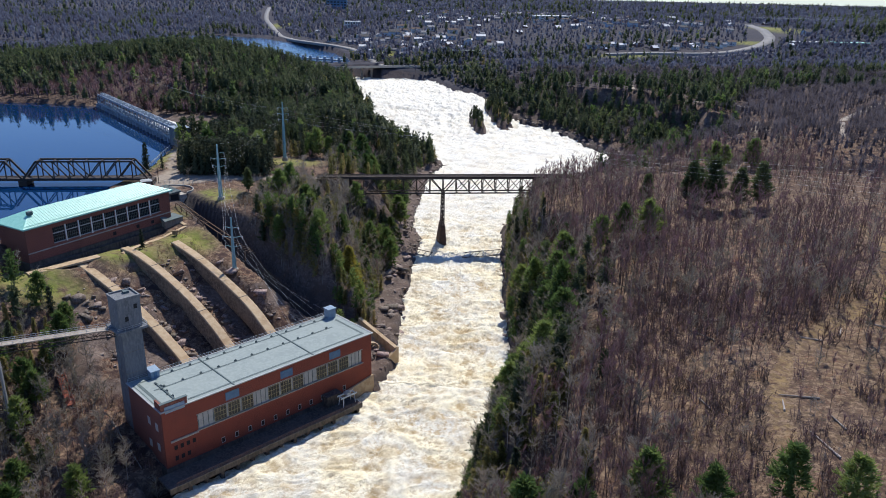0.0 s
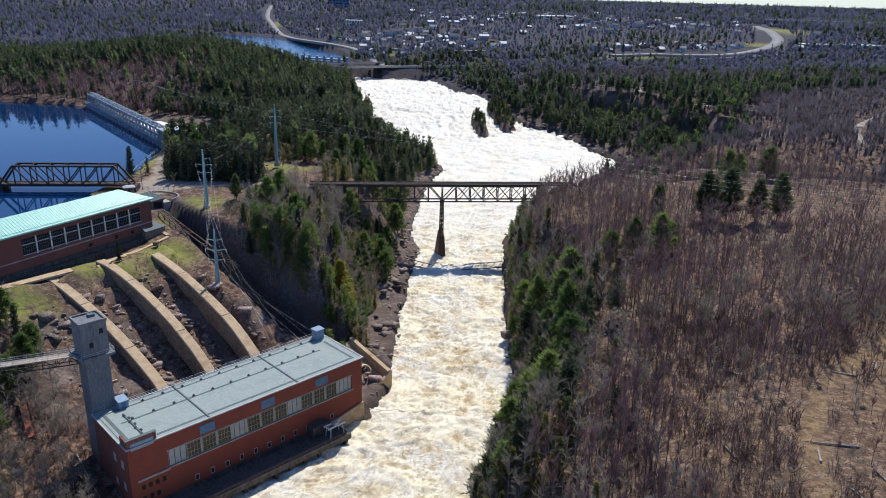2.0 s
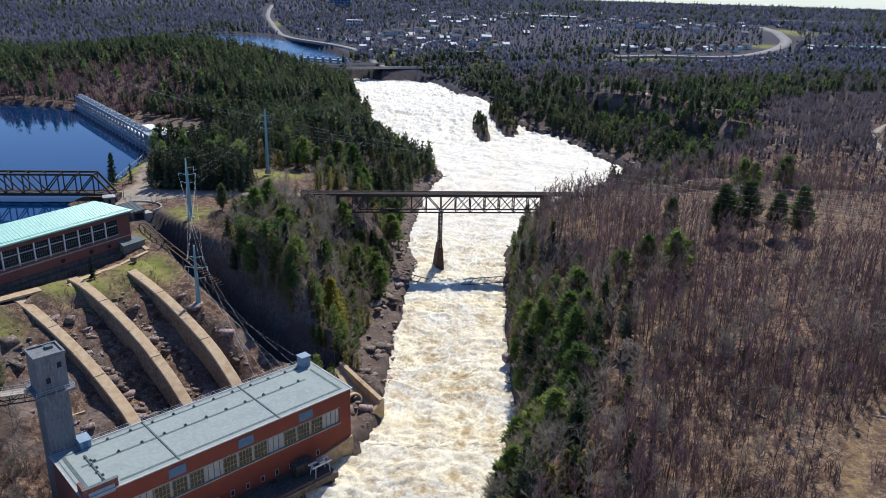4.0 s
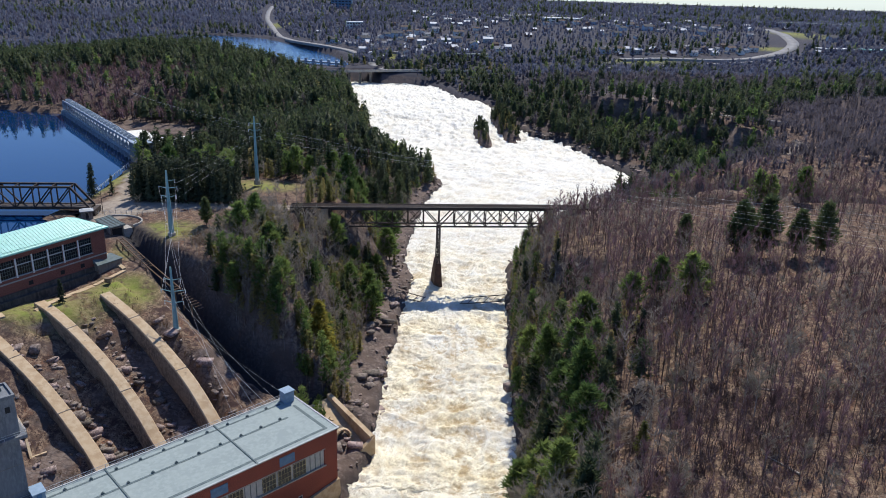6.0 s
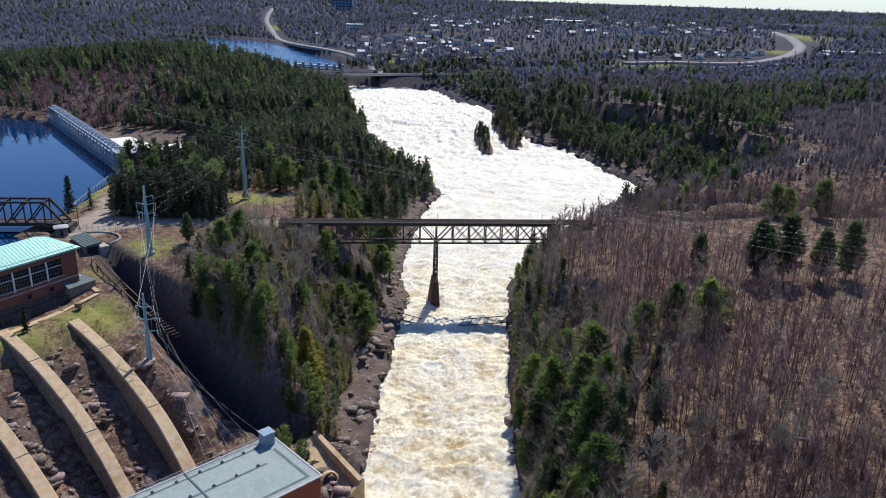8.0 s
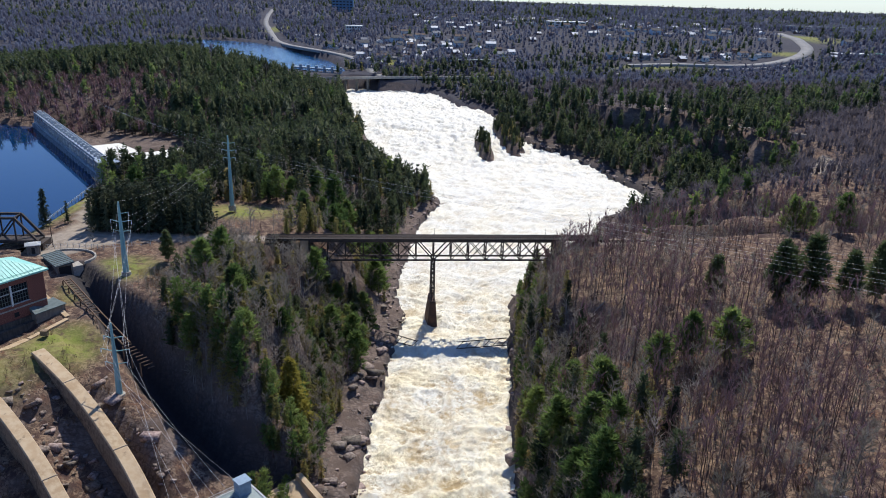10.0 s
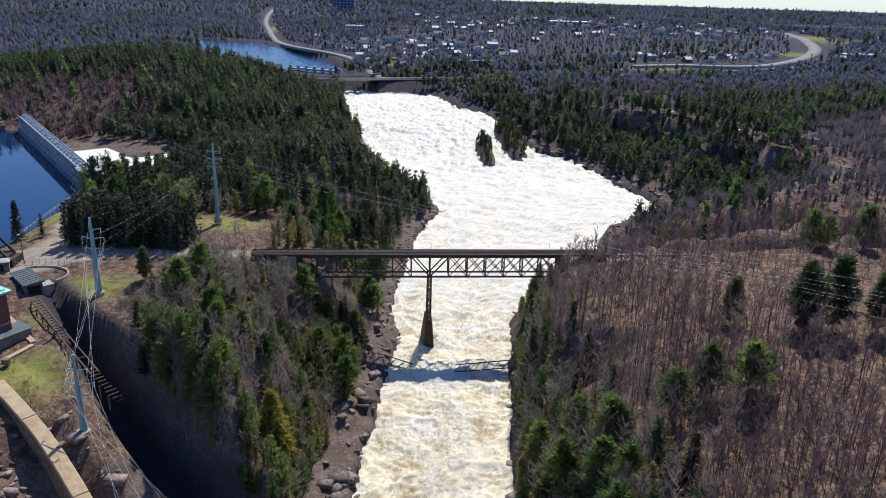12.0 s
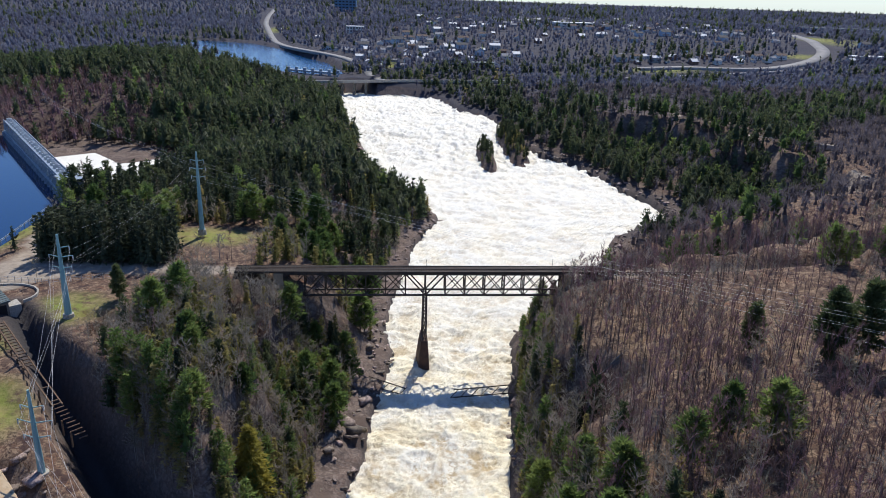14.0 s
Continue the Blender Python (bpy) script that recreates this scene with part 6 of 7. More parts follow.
for sg in (-1, 1):
    rail = Shape()
    for dz in (0.55, 1.1):
        rail.bar(pa + fs * 1.25 * sg + Vector((0, 0, dz)), pb + fs * 1.25 * sg + Vector((0, 0, dz)), 0.07)
    for k in range(27):
        q_ = pa.lerp(pb, k / 26) + fs * 1.25 * sg
        rail.bar(q_, q_ + Vector((0, 0, 1.1)), 0.07)
    part("railing", rail, M_GALV, foot_b)
    tr = Shape()
    tr.bar(pa + fs * sg - Vector((0, 0, 2.2)), pb + fs * sg - Vector((0, 0, 2.2)), 0.22)
    for k in range(22):
        q0, q1 = pa.lerp(pb, k / 22) + fs * sg, pa.lerp(pb, (k + 1) / 22) + fs * sg
        dn = Vector((0, 0, -2.2))
        tr.bar(*((q0, q1 + dn) if k % 2 else (q0 + dn, q1)), 0.13).bar(q0, q0 + dn, 0.12)
    part("truss", tr, M_STEEL_DARK, foot_b)
for k in (0.45, 0.9):
    q_ = pa.lerp(pb, k)
    gz = float(ground(np.array([q_.x]), np.array([q_.y]))[0])
    part("support", Shape().bar(q_ - Vector((0, 0, 2.2)), (q_.x, q_.y, gz - 1), 0.6), M_CONC, foot_b)

# ---- three penstocks in concrete ----
def penstock(line, width, deep):
    """A flat-topped concrete conduit down the slope: rounded shoulders, joints, and stained sides with painted shade.
    """
    n = 26
    P = [Vector(p) + Vector((0.35, 0.4, 0)) for p in line]
    def at(s):
        s = s * (len(P) - 1)
        i = min(int(s), len(P) - 2)
        p0, p1, p2, p3 = P[max(i - 1, 0)], P[i], P[i + 1], P[min(i + 2, len(P) - 1)]
        u = s - i
        return 0.5 * (2 * p1 + (p2 - p0) * u + (2 * p0 - 5 * p1 + 4 * p2 - p3) * u * u + (3 * p1 - p0 - 3 * p2 + p3) * u**3)
    root = thing("penstock", "curved sand-coloured concrete penstock running down the slope", "penstock", group="penstocks")
    def loft(profile):
        """One skin along the line through a closed profile of (across, up) points."""
        sh, m_ = Shape(), len(profile)
        v, f = [], []
        for k in range(n + 1):
            a_, g_ = at(k / n), (at(min(1, (k + 0.5) / n)) - at(max(0, (k - 0.5) / n))).normalized()
            s_ = Vector((g_.y, -g_.x, 0)).normalized() * width / 2
            v += [a_ + s_ * c_ + Vector((0, 0, h_)) for c_, h_ in profile]
        for k in range(n):
            f += [(k * m_ + j, k * m_ + (j + 1) % m_, (k + 1) * m_ + (j + 1) % m_, (k + 1) * m_ + j) for j in range(m_)]
        f += [tuple(range(m_)), tuple(range(n * m_, n * m_ + m_))]
        return sh.add(v, f)
    part("top_slab", loft([(-0.98, -0.55), (0.98, -0.55), (0.98, -0.25), (0.86, 0.0), (-0.86, 0.0), (-0.98, -0.25)]), M_CONC_WARM, root)
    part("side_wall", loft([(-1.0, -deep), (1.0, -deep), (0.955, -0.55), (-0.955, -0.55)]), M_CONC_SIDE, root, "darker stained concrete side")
    for k in (7, 15):
        a_, b_ = at(k / n), at((k + 0.12) / n)
        g_ = (b_ - a_).normalized()
        s_ = Vector((g_.y, -g_.x, 0)).normalized() * width / 2
        part("joint_band", Shape().bar(a_ - s_ * 1.02 + Vector((0, 0, 0.03)), a_ + s_ * 1.02 + Vector((0, 0, 0.03)), 0.22, 0.12), M_CONC_DARK, root)
    return root


penstock([(-101, 261, 13.4), (-92, 254.5, 11.0), (-82, 247, 7.2), (-68, 234, 2.0), (-59, 224.5, -3.0), (-54, 219, -7.0)], 3.5, 7.5)
penstock([(-116.5, 252.5, 13.6), (-108.5, 246, 13.4), (-97, 238, 9.5), (-85, 228.5, 4.5), (-75, 219.5, -0.6), (-69, 214, -5.0), (-63.5, 209, -9.0)], 3.3, 7.5)
penstock([(-127, 238.5, 13.4), (-116, 232, 9.6), (-103, 224, 4.0), (-92, 216, -1.2), (-82, 208, -6.6), (-75, 201, -11.0)], 3.5, 8.0)
low_wall = thing("retaining_wall", "low pale-topped concrete wall beside the penstock", "wall")
for p_, q_ in (((-125, 233, 8.0), (-112, 222.5, 3.2)), ((-112, 222.5, 3.2), (-101, 212.5, -2.5)), ((-101, 212.5, -2.5), (-96, 206, -6.5)), ((-96, 206, -6.5), (-93.5, 208.5, -6.5))):
    part("wall_section", Shape().bar((p_[0], p_[1], p_[2] - 2.0), (q_[0], q_[1], q_[2] - 2.0), 0.6, 4.0), M_CONC_WARM, low_wall)
for (ax, ay), (bx, by), w_ in (((-137, 226), (-121, 243), 3.4), ((-115, 250), (-106, 247), 3.4), ((-115, 250), (-108.5, 270), 2.0), ((-108.5, 270.8), (-104, 283), 1.4), ((-104.6, 284.2), (-116.5, 293.6), 1.4)):
    za, zb = ground(np.array([ax, bx]), np.array([ay, by]))
    slab = thing("concrete_slab", "pale worn concrete slab beside the gatehouse", "slab")
    part("slab", Shape().bar((ax, ay, za + 0.15), (bx, by, zb + 0.15), w_, 0.6), M_CONC_WARM, slab)
box_ = thing("utility_box", "small brown utility box on the lawn", "box", Matrix.Translation((-104, 271, 13.2)))
part("body", Shape().box(-0.9, -0.6, -0.4, 0.9, 0.6, 1.0).box(-1.0, -0.7, 1.0, 1.0, 0.7, 1.15), M_TIMBER, box_)

# ---- gatehouse with the green roof: origin at its upstream front corner, x along the front towards the camera ----
GDIR = (Vector((-139.5, 232.5, 0)) - Vector((-110.5, 285.5, 0)))
GH = Matrix.Translation((-110.5, 285.5, 14.0)) @ Matrix.Rotation(math.atan2(GDIR.y, GDIR.x), 4, "Z")
GL, GD, GT = GDIR.length, 15.0, 12.6       # y points away from the river, so into the building is -y
gate = thing("gatehouse", "long dark red brick gatehouse with a mint green metal hip roof", "building", GH)
gw = Shape()
gw.box(0, -0.6, 0.2, GL, 0, 4.9).box(0, -0.6, 10.3, GL, 0, GT)
xs_ = [5.0 + k * 5.15 for k in range(10)]
prev = 0
for x in xs_[:9]:
    gw.box(prev, -0.6, 4.9, x, 0, 10.3)
    prev = x + 4.55
gw.box(prev, -0.6, 4.9, GL, 0, 10.3)
gwall = part("wall", gw, M_BRICK_DARK, gate, "dark red brick front")
part("wall", Shape().box(0, -GD, 0.2, 0.6, -0.6, GT), M_BRICK_DARK, gate)
part("wall", Shape().box(GL - 0.6, -GD, 0.2, GL, -0.6, GT), M_BRICK_DARK, gate)
part("wall", Shape().box(0.6, -GD, 0.2, GL - 0.6, -GD + 0.6, GT), M_BRICK_DARK, gate)
# plinth in the concrete whose colour holds the shade
part("base", Shape().box(-0.4, -GD - 0.4, -9, GL + 0.4, 0.5, 0.2).box(-0.2, 0.5, -9, GL + 0.3, 2.0, -1.2), M_CONC_WET_SHADED, gate, "dark stained concrete base")
part("belt_course", Shape().box(0, 0, 3.3, GL, 0.15, 3.7), M_CONC, gate)
roof = Shape()
ov = 1.0
r0, r1 = Vector((7.5, -GD / 2, 16.4)), Vector((GL - 7.5, -GD / 2, 16.4))
c4 = [(-ov, ov, GT), (GL + ov, ov, GT), (GL + ov, -GD - ov, GT), (-ov, -GD - ov, GT)]
roof.add(c4 + [tuple(r0), tuple(r1)], [(0, 1, 5, 4), (1, 2, 5), (2, 3, 4, 5), (3, 0, 4), (3, 2, 1, 0)])
groof = part("roof", roof, M_GREEN_ROOF, gate, "mint green standing-seam metal hip roof")
seam = Shape()
for k in range(1, 56):
    x = k * (GL / 56)
    t_ = min(1, x / 7.5, (GL - x) / 7.5)
    yt = ov + (-GD / 2 - ov) * t_
    zt = GT + (16.4 - GT) * t_
    seam.bar((x, ov, GT + 0.06), (x, yt, zt + 0.06), 0.10, 0.12)
part("standing_seam", seam, M_GREEN_ROOF, groof)
part("fascia", Shape().box(-ov, ov, GT - 0.5, GL + ov, ov + 0.12, GT).box(-ov - 0.12, -GD, GT - 0.5, -ov, ov + 0.12, GT).box(GL + ov, -GD, GT - 0.5, GL + ov + 0.12, ov + 0.12, GT), M_GREEN_ROOF, gate)
part("roof_edge_snow_guard", Shape().bar((0, 0.2, GT + 0.55), (GL, 0.2, GT + 0.55), 0.12), M_GREEN_ROOF, groof)
part("roof_vent", Shape().box(GL - 6.2, -GD / 2 + 2.2, 15.3, GL - 4.6, -GD / 2 + 3.6, 16.5), M_SEAM, groof)
for x in xs_[:9]:
    win = part("window", Shape().box(x, -0.42, 4.9, x + 4.55, -0.30, 10.3), M_GLASS, gate, "wide dark multi-pane window")
    part("window_sill", Shape().box(x - 0.1, -0.3, 4.7, x + 4.65, 0.2, 4.92), M_PANEL, win)
    bars = Shape()
    for c_ in range(7):
        bars.box(x + c_ * 0.75 - 0.05 + 0.02, -0.30, 4.9, x + c_ * 0.75 + 0.07, -0.24, 10.3)
    for c_ in range(1, 5):
        bars.box(x, -0.31, 4.9 + c_ * 1.08, x + 4.55, -0.25, 5.0 + c_ * 1.08)
    part("glazing_grid", bars, M_SEAM, win)
    part("transom", Shape().box(x, -0.33, 8.0, x + 4.55, -0.2, 8.35), M_PANEL, win)
for k in range(8):
    part("pilaster", Shape().box(xs_[k] + 4.6, -0.2, 4.4, xs_[k] + 5.1, 0.12, 10.5), M_WHITE, gate, "white window pilaster")
for x in (8.5, 15.5, 26):
    part("low_window", Shape().box(x, -0.1, 1.0, x + 1.4, 0.06, 2.3), M_DARK, gate)
annex = thing("lean_to_annex", "small dark-roofed lean-to at the end of the gatehouse", "shed", GH)
part("body", Shape().hull8([(-3.5, -3.2, -2), (5.5, 0.6, -2), (5.5, 2.6, -2), (-3.5, 2.6, -2), (-3.5, -3.2, 1.4), (5.5, 0.6, 1.4), (5.5, 2.6, 1.0), (-3.5, 2.6, 1.0)]), M_CONC_DARK, annex)
part("shed_roof", Shape().hull8([(-3.8, -3.4, 1.4), (5.8, 0.5, 1.4), (5.8, 2.9, 0.9), (-3.8, 2.9, 0.9), (-3.8, -3.4, 1.65), (5.8, 0.5, 2.6), (5.8, 2.9, 1.15), (-3.8, 2.9, 1.15)]), M_SEAM, annex)

# ---- poles and wires of the power line ----
def pole(x, y, zf, zt, r, arms, lean=(0, 0)):
    root = thing("transmission_pole", "tall blue-green tubular steel transmission pole with arms", "power pole", Matrix.Translation((x, y, zf)), group="transmission poles")
    h = zt - zf
    part("footing", Shape().tube((0, 0, -1.5), (0, 0, 0.5), 1.5, 1.4, 12), M_CONC, root, "round concrete footing")
    part("shaft", Shape().tube((0, 0, 0.4), (lean[0], lean[1], h), r, r * 0.32, 12), M_POLE, root)
    tips = []
    for k, (zz, s, ln_) in enumerate(arms):
        o = Vector((lean[0] * zz / h, lean[1] * zz / h, zz))
        for sg in s:
            e_ = o + Vector((sg * ln_, 0.15 * ln_, 0.5))
            arm = part("arm", Shape().tube(o, e_, 0.16, 0.08, 6), M_POLE, root)
            ins = Shape()
            for j in range(5):
                ins.tube(e_ - Vector((0, 0, 0.25 * j)), e_ - Vector((0, 0, 0.25 * j + 0.14)), 0.15, 0.15, 6)
            part("insulator", ins, M_GALV, arm)
            tips.append(Vector((x, y, zf)) + e_ - Vector((0, 0, 1.3)))
    tips.append(Vector((x + lean[0], y + lean[1], zt)))
    return tips


t1 = pole(-95.8, 305.2, 18.2, 41.4, 0.95, [(19.4, (1,), 2.6), (16.8, (1, -1), 3.2), (13.6, (1, -1), 2.6)])
t2 = pole(-83.0, 375.5, 20.4, 49.2, 0.95, [(25.5, (1, -1), 2.4), (22.6, (1, -1), 2.8), (19.6, (1, -1), 2.4)])
tb = pole(-76.8, 254.0, 5.4, 25.6, 0.8, [(16.0, (1, -1), 2.4), (12.4, (1, -1), 3.6), (8.8, (1, -1), 2.8)])


def wire(a_, b_, sag, r=0.03):
    cu = bpy.data.curves.new("wire", "CURVE")
    cu.dimensions, cu.bevel_depth, cu.bevel_resolution = "3D", r * 0.7, 0
    sp = cu.splines.new("POLY")
    sp.points.add(14)
    for k in range(15):
        s = k / 14
        p_ = Vector(a_).lerp(Vector(b_), s) - Vector((0, 0, 4 * sag * s * (1 - s)))
        sp.points[k].co = (*p_, 1)
    cu.materials.append(M_CABLE)
    return thing("power_cable", "thin grey overhead power cable between poles", "cable", group="power cables", data=cu)


phr = [PH @ Vector((52 + 3.0 * k, WID - 0.3, 1.2)) for k in range(6)]
for k in range(min(len(t1), 6)):
    wire(t1[k], tb[min(k, 6)], 1.0)
for k in range(6):
    wire(t1[min(k, 5)], t2[k], 2.0, 0.012)
    wire(tb[k], phr[k], 0.8)
for k, (dx, dz) in enumerate(((0, 0), (0, 4.0), (0, 8.0), (10, 1.0), (10, 5.0), (10, 9.0))):
    wire((t2[k].x, t2[k].y, t2[k].z), (200 + dx, 164 + dx, 51 + 1.3 * dz), 3.0, 0.017)
for k in range(4):
    wire(t2[k], (-330, 640 + 4 * k, 50 + 2 * k), 6.0, 0.02)

# ---- wooden sluice along the gully ----
sluice = thing("timber_sluice", "ruined brown timber log sluice along the gully", "sluice")
sl = [Vector((-113.4, 302.3, 16.6)), Vector((-95.8, 285.2, 13.0)), Vector((-82.4, 272.4, 10.5)), Vector((-71.5, 262.8, 8.5))]
for sg in (-1.0, 1.0):
    beam = Shape()
    for a_, b_ in zip(sl[:2], sl[1:]):
        s_ = Vector((b_.y - a_.y, a_.x - b_.x, 0)).normalized() * sg
        beam.bar(a_ + s_, b_ + s_, 0.28, 0.35)
    part("beam", beam, M_SLUICE, sluice)
for a_, b_ in zip(sl, sl[1:]):
    s_ = Vector((b_.y - a_.y, a_.x - b_.x, 0)).normalized()
    n = int((b_ - a_).length / 1.5)
    for k in range(n):
        q_ = a_.lerp(b_, (k + 0.5) / n)
        w_ = rng.uniform(0.8, 1.25)
        if a_ is sl[1] and rng.random() < 0.6:      # rotted away
            continue
        part("sleeper", Shape().bar(q_ - s_ * w_, q_ + s_ * w_ * 1.2, 0.24, 0.22), M_SLUICE, sluice)
        if k % 3 == 0:
            part("post", Shape().bar(q_ + s_ * 1.5, q_ + s_ * 1.5 - Vector((0, 0, 4)), 0.3), M_SLUICE, sluice)

# ---- dam across the forebay ----
d0, d1 = Vector((-152, 416, 0)), Vector((-251, 541, 0))
DM = Matrix.Translation(d0) @ Matrix.Rotation(math.atan2((d1 - d0).y, (d1 - d0).x), 4, "Z")
DL = (d1 - d0).length
dam = thing("gate_dam", "blue-grey steel and concrete sluice gate dam", "dam", DM)
part("top_deck", Shape().box(-4, -2.6, 26.2, DL, 2.6, 26.8).box(-4, -2.8, 26.8, DL, -2.5, 27.6).box(-4, 2.5, 26.8, DL, 2.8, 27.6), M_BLUE_STEEL, dam, "pale blue-grey hoist deck")
part("lower_beam", Shape().box(-4, 2.0, 20.6, DL, 3.4, 21.4).box(-4, -3.0, 20.6, DL, -1.6, 21.4), M_BLUE_STEEL, dam)
part("sill", Shape().box(-6, -4, 0, DL + 4, 4, 12), M_CONC_DARK, dam)
n_b = 24
for k in range(n_b + 1):
    x = k * DL / n_b
    part("pier", Shape().box(x - 0.6, -3.6, 4, x + 0.6, 4.2, 20.6).bar((x, 2.8, 20.6), (x, 2.4, 26.4), 0.5).bar((x, -2.8, 20.6), (x, -2.4, 26.4), 0.5), M_BLUE_STEEL, dam)
    if k < n_b:
        part("gate", Shape().box(x + 0.6, -0.3, 10, x + DL / n_b - 0.6, 0.2, 20.2), M_BLUE_STEEL if k % 3 else M_CONC_DARK, dam)
        part("brace", Shape().bar((x, 2.6, 20.8), (x + DL / n_b, 2.4, 26.3), 0.22).bar((x + DL / n_b, 2.6, 20.8), (x, 2.4, 26.3), 0.22), M_BLUE_STEEL, dam)
        part("hoist", Shape().box(x + 1.6, -1.3, 26.8, x + 3.6, 1.3, 28.1 + 0.3 * (k % 2)).box(x + 2.2, -0.6, 28.1, x + 3.0, 0.6, 28.7), M_GALV, dam)
part("end_house", Shape().box(-9, -4.0, 12, 1.5, 4.4, 27.8).box(-9.4, -4.4, 27.8, 1.9, 4.8, 28.3), M_CONC_TOWER, dam, "small grey concrete end house")
part("house_roof", Shape().box(-9.2, -4.2, 28.3, 1.7, 4.6, 28.5), M_BLUE_STEEL, dam)

# ---- through truss bridge over the forebay ----
TB = Matrix.Translation((-134.5, 327.5, 20.6)) @ Matrix.Rotation(math.radians(180 + 6.5), 4, "Z")
tbr = thing("truss_bridge", "dark brown steel through truss railway bridge over the forebay", "bridge", TB)
SP, TH = 54.0, 8.2
for s0 in (0, SP):
    for yy in (-2.7, 2.7):
        span = part("truss", Shape().bar((s0 + 6.5, yy, TH), (s0 + SP - 6.5, yy, TH), 0.75).bar((s0, yy, 0), (s0 + SP, yy, 0), 0.8, 1.0), M_STEEL_DARK, tbr)
        for k in range(9):
            x = s0 + k * SP / 8
            t_ = TH if 1 <= k <= 7 else 0
            if 1 <= k <= 7:
                xx = min(max(x, s0 + 6.5), s0 + SP - 6.5)
                part("vertical", Shape().bar((x, yy, 0), (xx, yy, TH), 0.42), M_STEEL_DARK, span)
            if k < 8:
                if k == 0:
                    part("end_post", Shape().bar((x, yy, 0), (s0 + 6.5, yy, TH), 0.75), M_STEEL_DARK, span)
                elif k == 7:
                    part("end_post", Shape().bar((s0 + SP, yy, 0), (s0 + SP - 6.5, yy, TH), 0.75), M_STEEL_DARK, span)
                else:
                    x1 = s0 + (k + 1) * SP / 8
                    part("diagonal", Shape().bar((x, yy, TH if k < 4 else 0), (x1, yy, 0 if k < 4 else TH), 0.45), M_STEEL_DARK, span)
    for k in range(1, 8):
        x = s0 + k * SP / 8
        part("top_strut", Shape().bar((x, -2.7, TH), (x, 2.7, TH), 0.34), M_STEEL_DARK, tbr)
    part("deck", Shape().box(s0, -2.5, -0.2, s0 + SP, 2.5, 0.3), M_STEEL_DARK, tbr)
for s0 in (0, SP, 2 * SP):
    part("pier", Shape().box(s0 - 1.8, -3.6, -9, s0 + 1.8, 3.6, -0.5), M_STEEL_DARK, tbr)

# shed, fence and lamp beside the yard
hut = thing("yard_hut", "small hut with a pale roof beside the gatehouse", "hut", Matrix.Translation((-133.8, 321, gz_at(-133.8, 321) + 0.6)) @ Matrix.Rotation(0.5, 4, "Z"))
part("wall", Shape().box(-2.0, -1.7, -1.0, 2.0, 1.7, 2.5), M_CONC_DARK, hut)
part("roof", Shape().box(-2.4, -2.1, 2.5, 2.4, 2.1, 2.75).hull8([(-2.3, -2.0, 2.75), (2.3, -2.0, 2.75), (2.3, 2.0, 2.75), (-2.3, 2.0, 2.75), (-1.2, -1.0, 3.2), (1.2, -1.0, 3.2), (1.2, 1.0, 3.2), (-1.2, 1.0, 3.2)]), M_PANEL, hut)
part("door", Shape().box(-0.5, -1.76, -0.2, 0.5, -1.7, 1.9), M_DARK, hut)
cabin = thing("headworks_shed", "low dark-roofed shed at the head of the sluice", "shed", Matrix.Translation((-121.7, 313.2, 17.3)) @ Matrix.Rotation(-0.78, 4, "Z"))
part("wall", Shape().box(-6.6, -2.4, -4.0, 6.6, 2.4, 1.5), M_CONC_DARK, cabin)
roof_c = part("roof", Shape().hull8([(-7.1, -2.9, 1.5), (7.1, -2.9, 1.5), (7.1, 2.9, 1.7), (-7.1, 2.9, 1.7), (-7.1, -2.9, 1.7), (7.1, -2.9, 1.7), (7.1, 2.9, 2.3), (-7.1, 2.9, 2.3)]), M_SEAM, cabin, "dark grey sheet roof")
for k in range(9):
    part("seam", Shape().hull8([(-6.4 + 1.6 * k, -2.9, 1.7), (-6.25 + 1.6 * k, -2.9, 1.7), (-6.25 + 1.6 * k, 2.9, 2.3), (-6.4 + 1.6 * k, 2.9, 2.3), (-6.4 + 1.6 * k, -2.9, 1.78), (-6.25 + 1.6 * k, -2.9, 1.78), (-6.25 + 1.6 * k, 2.9, 2.38), (-6.4 + 1.6 * k, 2.9, 2.38)]), M_STEEL_DARK, roof_c)
part("opening", Shape().box(6.6, -1.8, -2.6, 6.66, 1.8, 1.0), M_DARK, cabin)
part("apron", Shape().box(-2.0, 2.4, -4.0, 6.4, 5.6, 0.2), M_CONC, cabin, "pale concrete platform")
head_wall = thing("retaining_wall", "pale curved concrete retaining wall round the headworks", "wall")
arc = [Vector((-121.5 + 9.5 * math.cos(a_), 317.5 + 8 * math.sin(a_), 0)) for a_ in [2.3 - k * 0.28 for k in range(11)]]
for p_, q_ in zip(arc, arc[1:]):
    z_ = gz_at(*((p_ + q_) / 2).to_2d())
    part("wall_section", Shape().bar((p_.x, p_.y, min(z_, 17.4) - 0.2), (q_.x, q_.y, min(z_, 17.4) - 0.2), 0.5, 2.2), M_CONC, head_wall)
yard_fence = thing("fence", "wire fence on thin posts along the gravel yard", "fence")
fl = [Vector((-137, 323, 0)), Vector((-126, 328, 0)), Vector((-113, 327, 0)), Vector((-96, 333, 0))]
